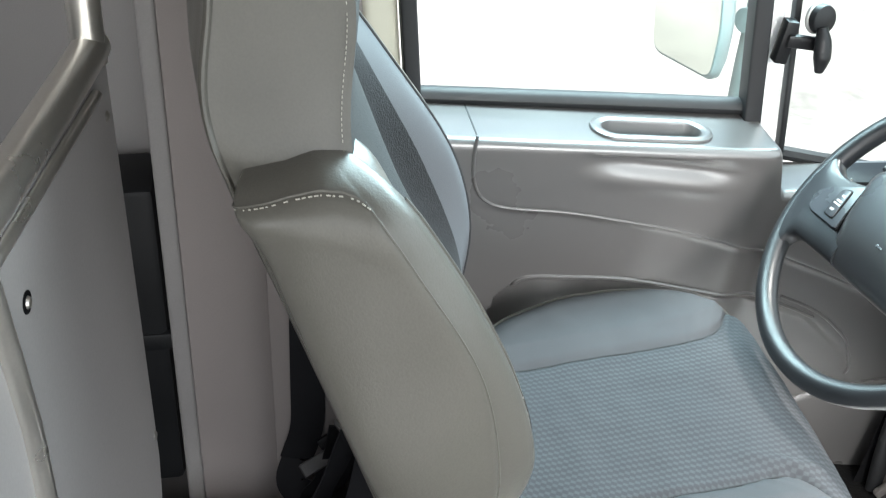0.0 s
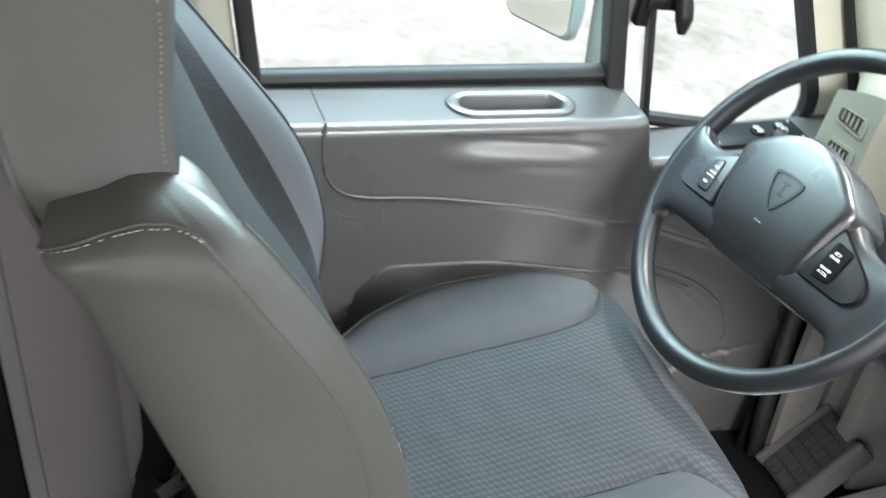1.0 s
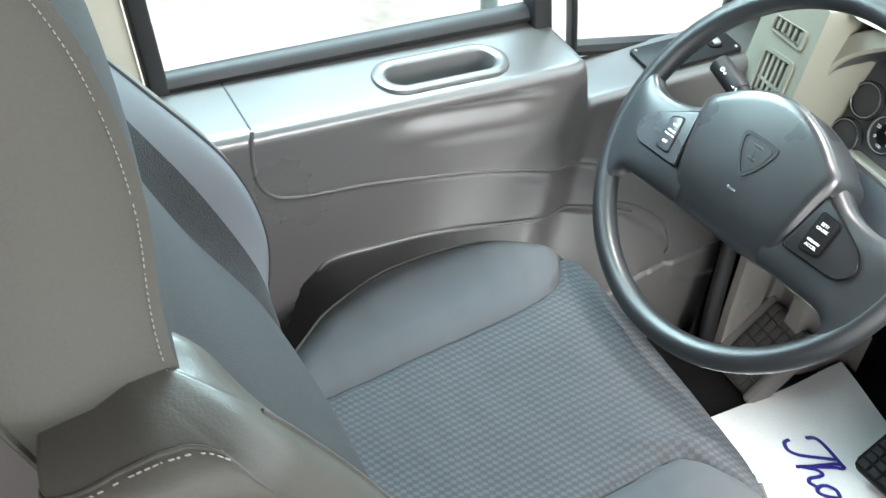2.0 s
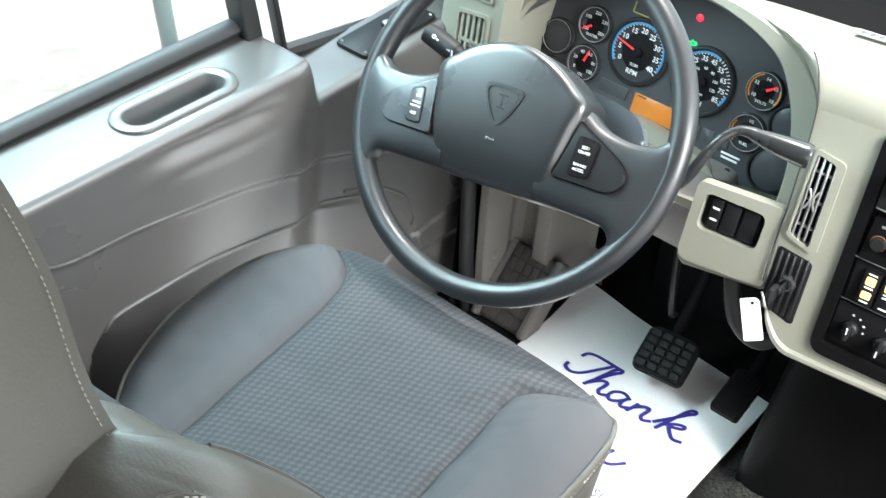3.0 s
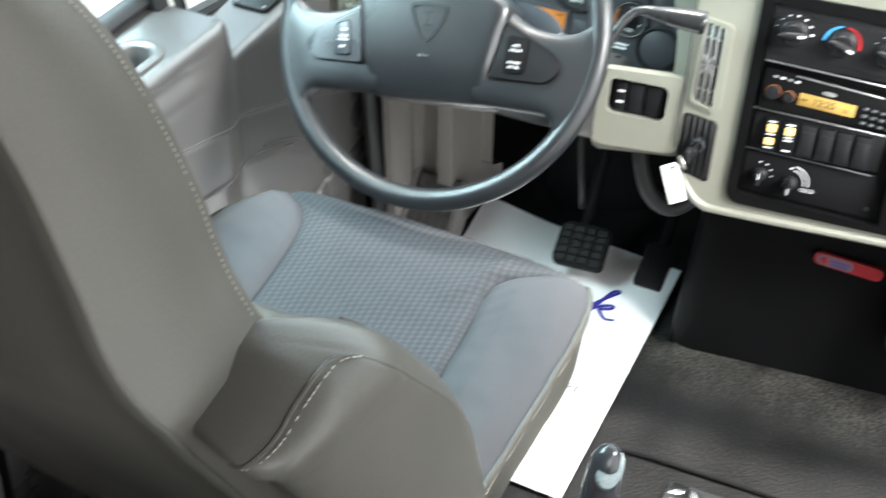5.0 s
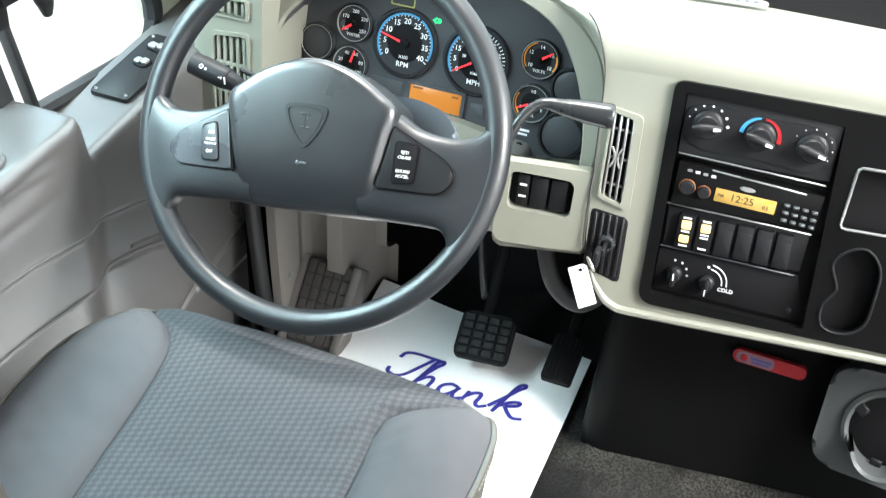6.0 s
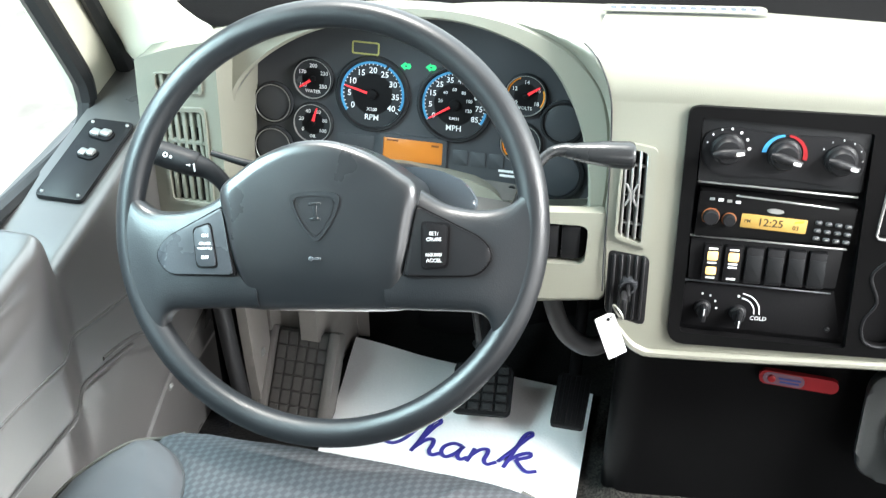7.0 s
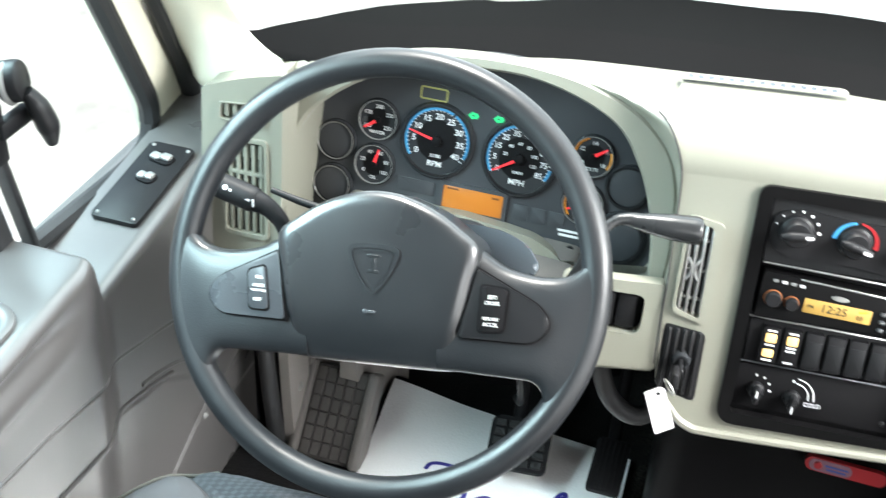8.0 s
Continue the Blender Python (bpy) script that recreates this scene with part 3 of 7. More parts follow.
part("knob_rim", torus(0.020, 0.003, 30, 8, axes_at((-0.011, 0.402, 0.793), (0.3, -1, 0.2))), SILVER, latch, "pale worn rim of the knob")
part("thumb_lever", tube([(-0.008, 0.385, 0.786), (-0.003, 0.378, 0.768), (0.001, 0.372, 0.745), (0.004, 0.372, 0.724)], [0.009, 0.0145, 0.0155, 0.008], 14, 6, flat=0.8), BLACK, latch)

# pillars of the door opening
solo("pillar_rear", loft([[Vector((x + LEAN.x * (z - 0.6), y, z)) for x, y in rect(0.052, 0.05, 0.012, 4, -0.612, 0.455)] for z in np.linspace(0.52, 1.66, 8)]), PILLAR,
     "pale painted door pillar behind the window", "pillar", kind="structure")
leaning_bar("pillar_seal", (-0.652, 0.44, 0.55), 1.4, 0.018, 0.04, RUBBER, None, "black rubber door seal on the pillar")
tagged(bpy.data.objects["pillar_seal"], category="seal", kind="structure")

rings = []
for c in spline([(0.366, 0.452, 0.53), (0.357, 0.452, 0.558), (0.333, 0.452, 0.612), (0.291, 0.452, 0.702), (0.252, 0.452, 0.78), (0.14, 0.452, 1.0), (0.0, 0.452, 1.28)], 5):
    wide = 0.096 - 0.026 * smooth_step(0.56, 0.74, c.z)
    rings.append([c + Vector((x + 0.007, y, 0)) for x, y in rect(wide, 0.04, 0.012, 4)])
solo("door_frame_front", loft(rings), PILLAR, "pale sloping front frame of the driver door", "door frame", kind="structure")
solo("front_door_seal", tube([(0.402, 0.425, 0.48), (0.397, 0.423, 0.555), (0.370, 0.422, 0.633), (0.336, 0.421, 0.703), (0.305, 0.420, 0.765), (0.19, 0.42, 0.995), (0.052, 0.42, 1.27)], 0.0145, 8, 6), RUBBER, "black rubber seal along the front door edge", "seal", kind="structure")
# windshield pillar: broad where it runs into the dash, narrow above
rings = []
for left, mid, far, right in (((0.375, 0.412, 0.62), (0.335, 0.372, 0.630), (0.315, 0.310, 0.655), (0.312, 0.250, 0.676)),
                              ((0.366, 0.411, 0.640), (0.327, 0.370, 0.650), (0.310, 0.305, 0.682), (0.312, 0.250, 0.700)),
                              ((0.345, 0.410, 0.676), (0.326, 0.365, 0.690), (0.322, 0.315, 0.704), (0.322, 0.275, 0.707)),
                              ((0.328, 0.410, 0.710), (0.322, 0.370, 0.722), (0.338, 0.337, 0.726), (0.345, 0.312, 0.716)),
                              ((0.302, 0.410, 0.760), (0.296, 0.375, 0.768), (0.308, 0.345, 0.770), (0.318, 0.327, 0.768)),
                              ((0.252, 0.410, 0.86), (0.246, 0.375, 0.868), (0.258, 0.345, 0.870), (0.270, 0.327, 0.868)),
                              ((0.132, 0.410, 1.10), (0.126, 0.375, 1.108), (0.138, 0.345, 1.110), (0.150, 0.327, 1.108)),
                              ((0.002, 0.410, 1.36), (-0.004, 0.375, 1.368), (0.008, 0.345, 1.370), (0.020, 0.327, 1.368))):
    face = spline([left, mid, far, right], 5)
    rings.append(face + [Vector(right) + Vector((0.013, 0.024, 0)), Vector(right) + Vector((0.05, 0.08, 0)), Vector(left) + Vector((0.07, 0.05, 0)), Vector(left) + Vector((0.03, 0.02, 0))])
fine = []
for k in range(len(rings[0])):
    fine.append(spline([r[k] for r in rings], 4))
solo("windshield_pillar", loft([list(r) for r in zip(*fine)]), PILLAR, "cream moulded windshield pillar trim", "pillar", kind="structure")

# switch plate on the fore sill
plate_m = axes_at((0.185, 0.382, sill_z(0.185) + 0.001), (-0.125, 0, 1), (0, -1, 0))
swp = thing("switch_plate", (0.205, 0.384, 0.56), "matt black switch plate with two rockers on the door sill", "switch panel")
part("plate", prism(rect(0.062, 0.155, 0.007), 0.006, 0.0015, plate_m), BLACK, swp)
for sx in (-0.024, 0.024):
    for sy in (-0.070, 0.070):
        part("plate_screw", screw_head(at(plate_m, sx, sy, 0.006), 0.0025), SILVER, swp)
for sy, wide in ((0.046, 0.034), (0.006, 0.026)):
    part("rocker_bezel", prism(rect(wide, 0.020, 0.009, 6), 0.003, 0.001, at(plate_m, 0, sy, 0.006, -12)), SOFTBLACK, swp)
    part("rocker", merge(block(wide * 0.42, 0.012, 0.006, 0.003, 2, at(plate_m, -wide * 0.22, sy, 0.010, -12)), block(wide * 0.42, 0.012, 0.006, 0.003, 2, at(plate_m, wide * 0.2, sy, 0.011, -12))), SILVER, swp, "pale worn rocker")

# ---- outside mirror ----
mir = thing("outside_mirror", (0.14, 0.86, 0.3), "grey truck mirror with two panes outside the driver window", "mirror")


def mirror_head(corners, mid, depth):
    """A mirror whose pane faces back at the driver; corners along the pane and in height."""
    mid = Vector(mid)
    ca, cz = sum(c[0] for c in corners) / len(corners), sum(c[1] for c in corners) / len(corners)
    def ringed(k, back):
        flat = rounded([((a - ca) * k, (z - cz) * k) for a, z in corners], 0.022, 5)
        return [mid + Vector((0.51 * (a + ca) + 0.86 * back, -0.86 * (a + ca) + 0.51 * back, z + cz - mid.z)) for a, z in flat]
    part("housing", loft([ringed(1.02, 0), ringed(1.07, 0.006), ringed(1.07, 0.02), ringed(0.9, 0.05), ringed(0.6, depth)]), MIRRORBODY, mir)
    part("mirror_pane", loft([ringed(0.985, -0.001), ringed(0.985, -0.003)]), MIRROR, mir, smooth=False)


mirror_head([(-0.114, 0.692), (-0.104, 0.605), (-0.077, 0.522), (0.063, 0.523), (0.054, 0.61), (0.027, 0.705)], (0.02, 0.85, 0.6), 0.07)
mirror_head([(-0.164, 0.942), (-0.144, 0.83), (-0.112, 0.728), (0.036, 0.739), (0.012, 0.84), (-0.022, 0.947)], (0.02, 0.85, 0.82), 0.07)
part("arm", tube([(0.20, 0.90, 0.25), (0.166, 0.90, 0.466), (0.137, 0.90, 0.70), (0.09, 0.90, 0.98)], 0.016, 12, 5), MIRRORBODY, mir)
part("arm_bracket", tube([(0.20, 0.90, 0.25), (0.23, 0.70, 0.26), (0.25, 0.50, 0.28)], 0.014, 12, 4), MIRRORBODY, mir)
part("arm_clamp", drum(0.024, 0.05, 18, 0.004, m=axes_at((0.125, 0.885, 0.61), (1, 0.5, 0))), MIRRORBODY, mir)


# ---- driver seat ----
seat = thing("driver_seat", (-0.5, -0.03, 0.0), "high-backed driver seat, beige vinyl sides, grey woven cloth cushion", "seat")


def along(points):
    xs, ys = [p[0] for p in points], [p[1] for p in points]
    if xs[0] > xs[-1]:
        xs, ys = xs[::-1], ys[::-1]
    return lambda v: float(np.interp(v, xs, ys))


def curve(points, per=10):
    """A smooth function through points in rising order."""
    line = spline([(a, b, 0) for a, b in points], per)
    return along([(p.x, p.y) for p in line])


EDGE_L = curve([(-0.62, 0.10), (-0.46, 0.208), (-0.41, 0.244), (-0.34, 0.266), (-0.275, 0.268), (-0.19, 0.247), (-0.14, 0.208), (-0.112, 0.175), (-0.097, 0.14)])
EDGE_R = curve([(-0.62, -0.270), (-0.42, -0.272), (-0.25, -0.286), (-0.165, -0.287), (-0.130, -0.280), (-0.107, -0.255), (-0.097, -0.215)])
SEAM_L = curve([(-0.62, 0.116), (-0.43, 0.117), (-0.26, 0.114), (-0.18, 0.117), (-0.145, 0.132), (-0.122, 0.168), (-0.110, 0.168), (-0.097, 0.135)])
SEAM_R = curve([(-0.62, -0.160), (-0.40, -0.163), (-0.25, -0.164), (-0.18, -0.162), (-0.152, -0.176), (-0.127, -0.222), (-0.114, -0.258), (-0.105, -0.248), (-0.097, -0.21)])


def cushion_z(x, y):
    l, r = EDGE_L(x), EDGE_R(x)
    d = max(0.0, min(l - y, y - r, -0.095 - x))
    z = 0.427 + 0.30 * (x + 0.15) - 0.022 * (1 - min(d / 0.05, 1)) ** 2.2
    sl, sr = SEAM_L(x), SEAM_R(x)
    near = min(abs(y - sl), abs(y - sr))
    z -= 0.005 * math.exp(-(near / 0.006) ** 2)
    if y > sl or y < sr:
        z += 0.012 * min(1, near / 0.04)
    else:
        z += 0.004 * math.cos(math.pi * (y + 0.025) / 0.30)
    # a soft fold beside the aisle seam
    fx, fy = x + 0.155, y + 0.150
    z += 0.006 * math.exp(-((fy + 0.55 * fx) / 0.010) ** 2 - (fx / 0.045) ** 2)
    z += 0.0028 * noise.noise((x * 16, y * 12, 1.0)) + 0.0017 * noise.noise((x * 40, y * 30, 4.0))
    # small gathers where the aisle seam turns the front corner, and along the far seam
    z += 0.0013 * math.sin(2 * math.pi * (0.8 * x + 0.5 * y) / 0.017) * math.exp(-((y + 0.165) / 0.035) ** 2 - ((x + 0.17) / 0.05) ** 2)
    z += 0.0010 * math.sin(2 * math.pi * (0.9 * x - 0.3 * y) / 0.021) * math.exp(-((y - 0.13) / 0.03) ** 2 - ((x + 0.15) / 0.05) ** 2)
    return z


XS = list(np.linspace(-0.62, -0.16, 90)) + list(np.linspace(-0.157, -0.097, 28))
SKIRT = [0.004, 0.010, 0.020, 0.040, 0.062, 0.084, 0.10]


def cushion_piece(lo, hi, n):
    rows = []
    for x in XS:
        a, b = lo(x), hi(x)
        ring = [(x, y, cushion_z(x, y)) for y in (a + (b - a) * k / n for k in range(n + 1))]
        rows.append(ring)
    return loft(rows, False, False)


cushion = part("cushion", cushion_piece(SEAM_R, SEAM_L, 60), WEAVE, seat, "charcoal woven cloth cushion centre")
part("bolster", cushion_piece(EDGE_R, SEAM_R, 26), CLOTH, cushion, "smooth grey cloth cushion bolster")
part("bolster", cushion_piece(SEAM_L, EDGE_L, 30), CLOTH, cushion, "smooth grey cloth cushion bolster")


def skirt_of(edge, xs):
    rows = []
    for x in xs:
        y = edge(x)
        s = 1 if y < 0 else -1
        z = cushion_z(x, y)
        wave = 0.003 * noise.noise((x * 9, s * 3.0, 0.4))
        rows.append([(x, y - s * (0.004 * math.sin(math.pi * min(d / 0.03, 1)) + wave * min(1, d / 0.03)) + s * 0.10 * d, z - d) for d in [0] + SKIRT])
    return rows


part("cushion_side", loft(skirt_of(EDGE_R, XS), False, False), LEATHER, cushion, "beige vinyl cushion side")
part("cushion_side", loft(skirt_of(EDGE_L, XS), False, False), LEATHER, cushion, "beige vinyl cushion side")
rows = []
for k in range(41):
    y = EDGE_R(-0.097) + (EDGE_L(-0.097) - EDGE_R(-0.097)) * k / 40
    z = cushion_z(-0.097, y)
    bulge = 0.012 * math.sin(math.pi * k / 40)
    rows.append([(-0.097 + bulge * min(1, d / 0.02) + 0.004 * math.sin(math.pi * min(1, d / 0.04)) - 0.2 * d, y, z - d) for d in [0] + SKIRT])
part("cushion_front", loft(rows, False, False), WEAVE, cushion)
part("piping", tube([(x, EDGE_R(x) - 0.001, cushion_z(x, EDGE_R(x)) + 0.001) for x in XS[::4]], 0.0035, 8, 2), LEATHER, cushion, "beige piping along the cushion edge")
part("piping", tube([(x, EDGE_L(x) + 0.001, cushion_z(x, EDGE_L(x)) + 0.001) for x in XS[::4]], 0.0022, 8, 2), LEATHER, cushion, "thin pale piping along the cushion edge")
part("seam", tube([(x, SEAM_R(x), cushion_z(x, SEAM_R(x)) + 0.0005) for x in XS[::3]], 0.0012, 6, 1), SEAM, cushion)
part("seam", tube([(x, SEAM_L(x), cushion_z(x, SEAM_L(x)) + 0.0005) for x in XS[::3]], 0.0012, 6, 1), SEAM, cushion)


def stitches(line, step, long, r, off=(0, 0, 0)):
    """A row of short threads along a line."""
    pts = [Vector(p) + Vector(off) for p in line]
    out, acc = bmesh.new(), 0.0
    pieces = []
    for a, b in zip(pts, pts[1:]):
        d = (b - a).length
        while acc < d:
            p = a.lerp(b, acc / d)
            q = a.lerp(b, min(1, (acc + long) / d))
            if (q - p).length > 0.3 * long:
                pieces.append((p, q))
            acc += step
        acc -= d
    for p, q in pieces:
        m = axes_at((p + q) / 2, (q - p), (0, 1, 0.01))
        b = block(r * 2, r * 2, (q - p).length, r * 0.6, 1, m)
        me = bpy.data.meshes.new("s")
        b.to_mesh(me)
        b.free()
        out.from_mesh(me)
        bpy.data.meshes.remove(me)
    return out


tagged(part("stitching", stitches([(x, EDGE_R(x) - 0.0035, cushion_z(x, EDGE_R(x)) - 0.009) for x in XS], 0.006, 0.0042, 0.0006), THREAD, cushion, "pale double stitching"), kind="stuff")

# the backrest slab
BACK = curve([(0.36, -0.63), (0.544, -0.728), (0.70, -0.812), (0.80, -0.866), (0.87, -0.896), (0.95, -0.900), (1.04, -0.912), (1.15, -0.948), (1.22, -0.985), (1.26, -1.0)])
FRONT = curve([(0.36, -0.50), (0.46, -0.535), (0.60, -0.635), (0.75, -0.722), (0.846, -0.769), (0.95, -0.779), (1.03, -0.801), (1.09, -0.832), (1.15, -0.882), (1.21, -0.935), (1.26, -0.985)])
YR = curve([(0.36, -0.268), (0.80, -0.268), (0.846, -0.262), (0.90, -0.242), (0.97, -0.226), (1.05, -0.215), (1.20, -0.20), (1.26, -0.19)])
ZS = list(np.linspace(0.36, 1.20, 70)) + [1.215, 1.228, 1.238, 1.245, 1.249]


def slab_ring(z):
    xf, xr = FRONT(z), BACK(z)
    top = smooth_step(1.19, 1.25, z)
    grow = 0.025 * top
    yr = YR(z) + grow
    yl = -0.063 - yr
    c, h = (yr + yl) / 2, (yl - yr) / 2
    front = [Vector((xf + 0.018 * (1 - ((y - c) / h) ** 2), y, z)) for y in np.linspace(yr, yl, 24)]
    shell = [front[-1].copy()]
    side = [(0.0, 0.0), (0.25, 0.006), (0.5, 0.008), (0.8, 0.005), (0.965, 0.0), (0.985, 0.0035), (1.005, 0.004), (1.025, 0.0), (1.03, -0.006)]
    shell += [Vector((xf + (xr - xf) * k, yl + e, z)) for k, e in side[1:]]
    shell += [Vector((xr - 0.014 * (1 - ((y - c) / h) ** 2) ** 0.8, y, z)) for y in np.linspace(yl - 0.012, yr + 0.012, 18)]
    shell += [Vector((xf + (xr - xf) * k, yr - e, z)) for k, e in side[::-1][:-1]]
    shell.append(front[0].copy())
    return front, shell


slab = [slab_ring(z) for z in ZS]
backrest = part("backrest", loft([s for _, s in slab], False, False), LEATHER, seat, "beige vinyl backrest with a tall built-in headrest")
part("back_cloth", loft([f for f, _ in slab], False, False), STRIPE, backrest, "charcoal cloth front of the backrest")
lid_f, lid_s = slab[-1]
lid = bmesh.new()
lid.faces.new([lid.verts.new(p) for p in lid_f + lid_s[1:-1]])
part("headrest_top", lid, LEATHER, backrest, smooth=False)
edge_line = [f[0] + Vector((-0.008, -0.0035, 0)) for f, _ in slab if f[0].z > 0.83]
tagged(part("stitching", stitches(edge_line, 0.0046, 0.0027, 0.0004), THREAD, backrest, "pale stitching along the headrest edge"), kind="stuff")

# side wings of the backrest
SIDE_X = curve([(0.44, -0.625), (0.50, -0.602), (0.568, -0.600), (0.679, -0.646), (0.786, -0.731), (0.86, -0.792), (0.88, -0.80)])
WING_X = curve([(0.44, -0.600), (0.50, -0.566), (0.56, -0.556), (0.636, -0.589), (0.717, -0.645), (0.805, -0.718), (0.86, -0.768), (0.88, -0.785)])
WING_XL = curve([(0.36, -0.505), (0.409, -0.497), (0.509, -0.506), (0.616, -0.556), (0.734, -0.660), (0.80, -0.722), (0.86, -0.768), (0.88, -0.785)])
REAR_X = curve([(0.36, -0.60), (0.45, -0.652), (0.609, -0.741), (0.782, -0.837), (0.861, -0.879), (0.88, -0.885)])


def wing(sign, low):
    """A side wing; sign -1: on the aisle side. Gives the vinyl part, the cloth part and the seam line."""
    c = -0.0315 if sign > 0 else -0.040
    outer_rows, inner_rows, seam_line, crease = [], [], [], []
    zs = list(np.linspace(low, 0.795, 46)) + [0.795 + 0.050 * math.sin(a) for a in np.linspace(0.1, math.pi / 2, 16)]
    for z in zs:
        tip = min(1.0, max(0.0, (z - 0.795) / 0.050))
        tip = 1 - max(0.0, 1 - tip ** 3.2) ** (1 / 3.2)
        foot = 1 - smooth_step(low, low + 0.05, z)
        ahead = 0.010 * smooth_step(0.50, 0.78, z) if sign < 0 else 0.0
        xw = (WING_X if sign < 0 else WING_XL)(z) + ahead
        xs = SIDE_X(z) + ahead if sign < 0 else xw - 0.035
        xr = REAR_X(z) - (0.008 if sign < 0 else 0.0)
        xc = FRONT(z) + ahead
        mid = (xr + xs) / 2
        k = 1 - 0.62 * tip - 0.15 * foot ** 2
        def pt(x, w):
            return Vector((mid + (x - mid) * k, c + sign * (0.235 + (w - 0.235) * (1 - 0.12 * foot) - max(0.0, w - 0.200) * 0.93 * tip), z))
        slim = 0.033 * smooth_step(0.55, 0.80, z) if sign < 0 else 0.0
        ctrl = [pt(xr + 0.02, 0.195), pt(xr + 0.004, 0.285 - 0.7 * slim), pt(xr + 0.006, 0.322 - slim), pt(xr * 0.65 + xs * 0.35, 0.331 - 0.75 * slim), pt(xs - 0.012, 0.326 - 0.4 * slim), pt(xs + 0.006, 0.315 - 0.2 * slim), pt(xw, 0.287), pt(xw + 0.002, 0.262)]
        ring = spline(ctrl, 5)
        outer_rows.append(ring)
        inner = spline([ring[-1], pt(xw - 0.006, 0.245), pt(xw * 0.6 + xc * 0.4, 0.222), pt(xc + 0.012, 0.195), pt(xc - 0.01, 0.17)], 5)
        inner_rows.append(inner)
        # soft hollows in the vinyl, and small puckers gathered below the top seam
        for q in ring[6:26]:
            pucker = 0.0016 * smooth_step(0.775, 0.80, z) * smooth_step(0.835, 0.815, z)
            q.y += sign * (0.0030 * noise.noise((q.x * 11, 5.0 + sign, q.z * 9)) + 0.0012 * noise.noise((q.x * 30, 2.0, q.z * 14)) + pucker * noise.noise((q.x * 95, 0.0, q.z * 12)))
        sag = 0.40 * smooth_step(0.76, 0.84, z)
        for p in ring[:-1] + inner:
            p.z -= sag * max(0.0, -0.802 - p.x)
        seam_line.append(ring[-1])
        crease.append(ring[24])
    cap = bmesh.new()
    vs = outer_rows[-1] + inner_rows[-1][1:]
    cap.faces.new([cap.verts.new(p) for p in vs])
    crown = loft([o + i[1:] for o, i in zip(outer_rows[44:], inner_rows[44:])], False, False)
    base = bmesh.new()
    base.faces.new([base.verts.new(p) for p in outer_rows[0] + inner_rows[0][1:]])
    def across(drop):
        rows = np.interp(range(6, 25), (6, 9, 12, 16, 20, 22, 24), (52.8, 53.6, 54.4, 55.3, 55.4, 54.8, 53.5)) - drop
        return [outer_rows[int(r)][j].lerp(outer_rows[int(r) + 1][j], r - int(r)) for j, r in zip(range(6, 25), rows)]
    return merge(loft(outer_rows[:45], False, False), crown, cap, base), inner_rows[:45], seam_line, crease, across(0), across(0.7)


for sign, low in ((-1, 0.445), (1, 0.37)):
    vinyl, inner_rows, seam_line, crease, rim_row, thread_row = wing(sign, low)
    w = part("side_wing", vinyl, LEATHER, seat, "beige vinyl side wing of the backrest")
    split = 11
    # door-side wing takes the lightened cloth, as if lit from the windshield
    part("wing_cloth", loft([r[:split + 1] for r in inner_rows], False, False), CLOTH if sign < 0 else LITCLOTH, w, "smooth grey cloth inner face of the wing")
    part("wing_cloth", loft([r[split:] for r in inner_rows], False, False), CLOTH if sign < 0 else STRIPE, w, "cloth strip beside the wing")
    part("wing_seam", tube([p for p in seam_line[:52:3]], 0.0022, 6, 2), LEATHER if sign < 0 else SEAM, w)
    tagged(part("stitching", stitches([p + Vector((0.001, 0.002 * sign, 0.001)) for p in seam_line[:24]], 0.0075, 0.005, 0.0006), THREAD, w), kind="stuff")
    if sign < 0:
        # shadow in the gap of the pulled seam, drawn as a thin dark tube
        part("seam_shadow", tube([p + Vector((0.0015, 0.0045, 0.0015)) for p in seam_line[5:24:3]], [0.0004, 0.0016, 0.0020, 0.0020, 0.0020, 0.0016, 0.0004], 6, 3), SEAM, w, "shadow beside the pulled seam, drawn as a dark tube")
        top = spline(rim_row, 3)
        part("wing_seam", tube(top, 0.0016, 6, 1), LEATHER, w, "stitched seam across the wing top")
        tagged(part("stitching", stitches([p + Vector((0, -0.0012, 0.0010)) for p in thread_row], 0.005, 0.0038, 0.0006), THREAD, w), kind="stuff")
    part("wing_seam", tube([p for p in crease[:55:3]], 0.0013, 6, 2), LEATHER, w, "raised seam along the wing edge")

# base under the cushion
part("seat_base", merge(block(0.40, 0.42, 0.12, 0.02, 3, Matrix.Translation((-0.38, -0.03, 0.27))), block(0.34, 0.36, 0.20, 0.02, 2, Matrix.Translation((-0.40, -0.03, 0.11)))), SOFTBLACK, seat, "black seat suspension base")
part("seat_rail", block(0.46, 0.04, 0.03, 0.006, 2, Matrix.Translation((-0.42, -0.20, 0.012))), BLACK, seat)
part("seat_rail", block(0.46, 0.04, 0.03, 0.006, 2, Matrix.Translation((-0.42, 0.14, 0.012))), BLACK, seat)
part("recline_bolt", drum(0.012, 0.014, 18, 0.003, m=axes_at((-0.52, -0.285, 0.40), (0, -1, 0))), SILVER, seat)

# ---- steering wheel ----
WC = Vector((-0.0092, -0.0018, 0.6607))
WN = Vector((-0.793, -0.0175, 0.5285)).normalized()
WM = axes_at(WC, WN)
wheel = thing("steering_wheel", WC, "black grained two-spoke steering wheel with a large horn pad", "steering wheel")
rim = part("rim", torus(0.2125, 0.0148, 128, 20, WM), RIMBLACK, wheel)


WR = WM @ pose(0, 0, 0, 0, 0, 7.5)  # the wheel stands turned a little


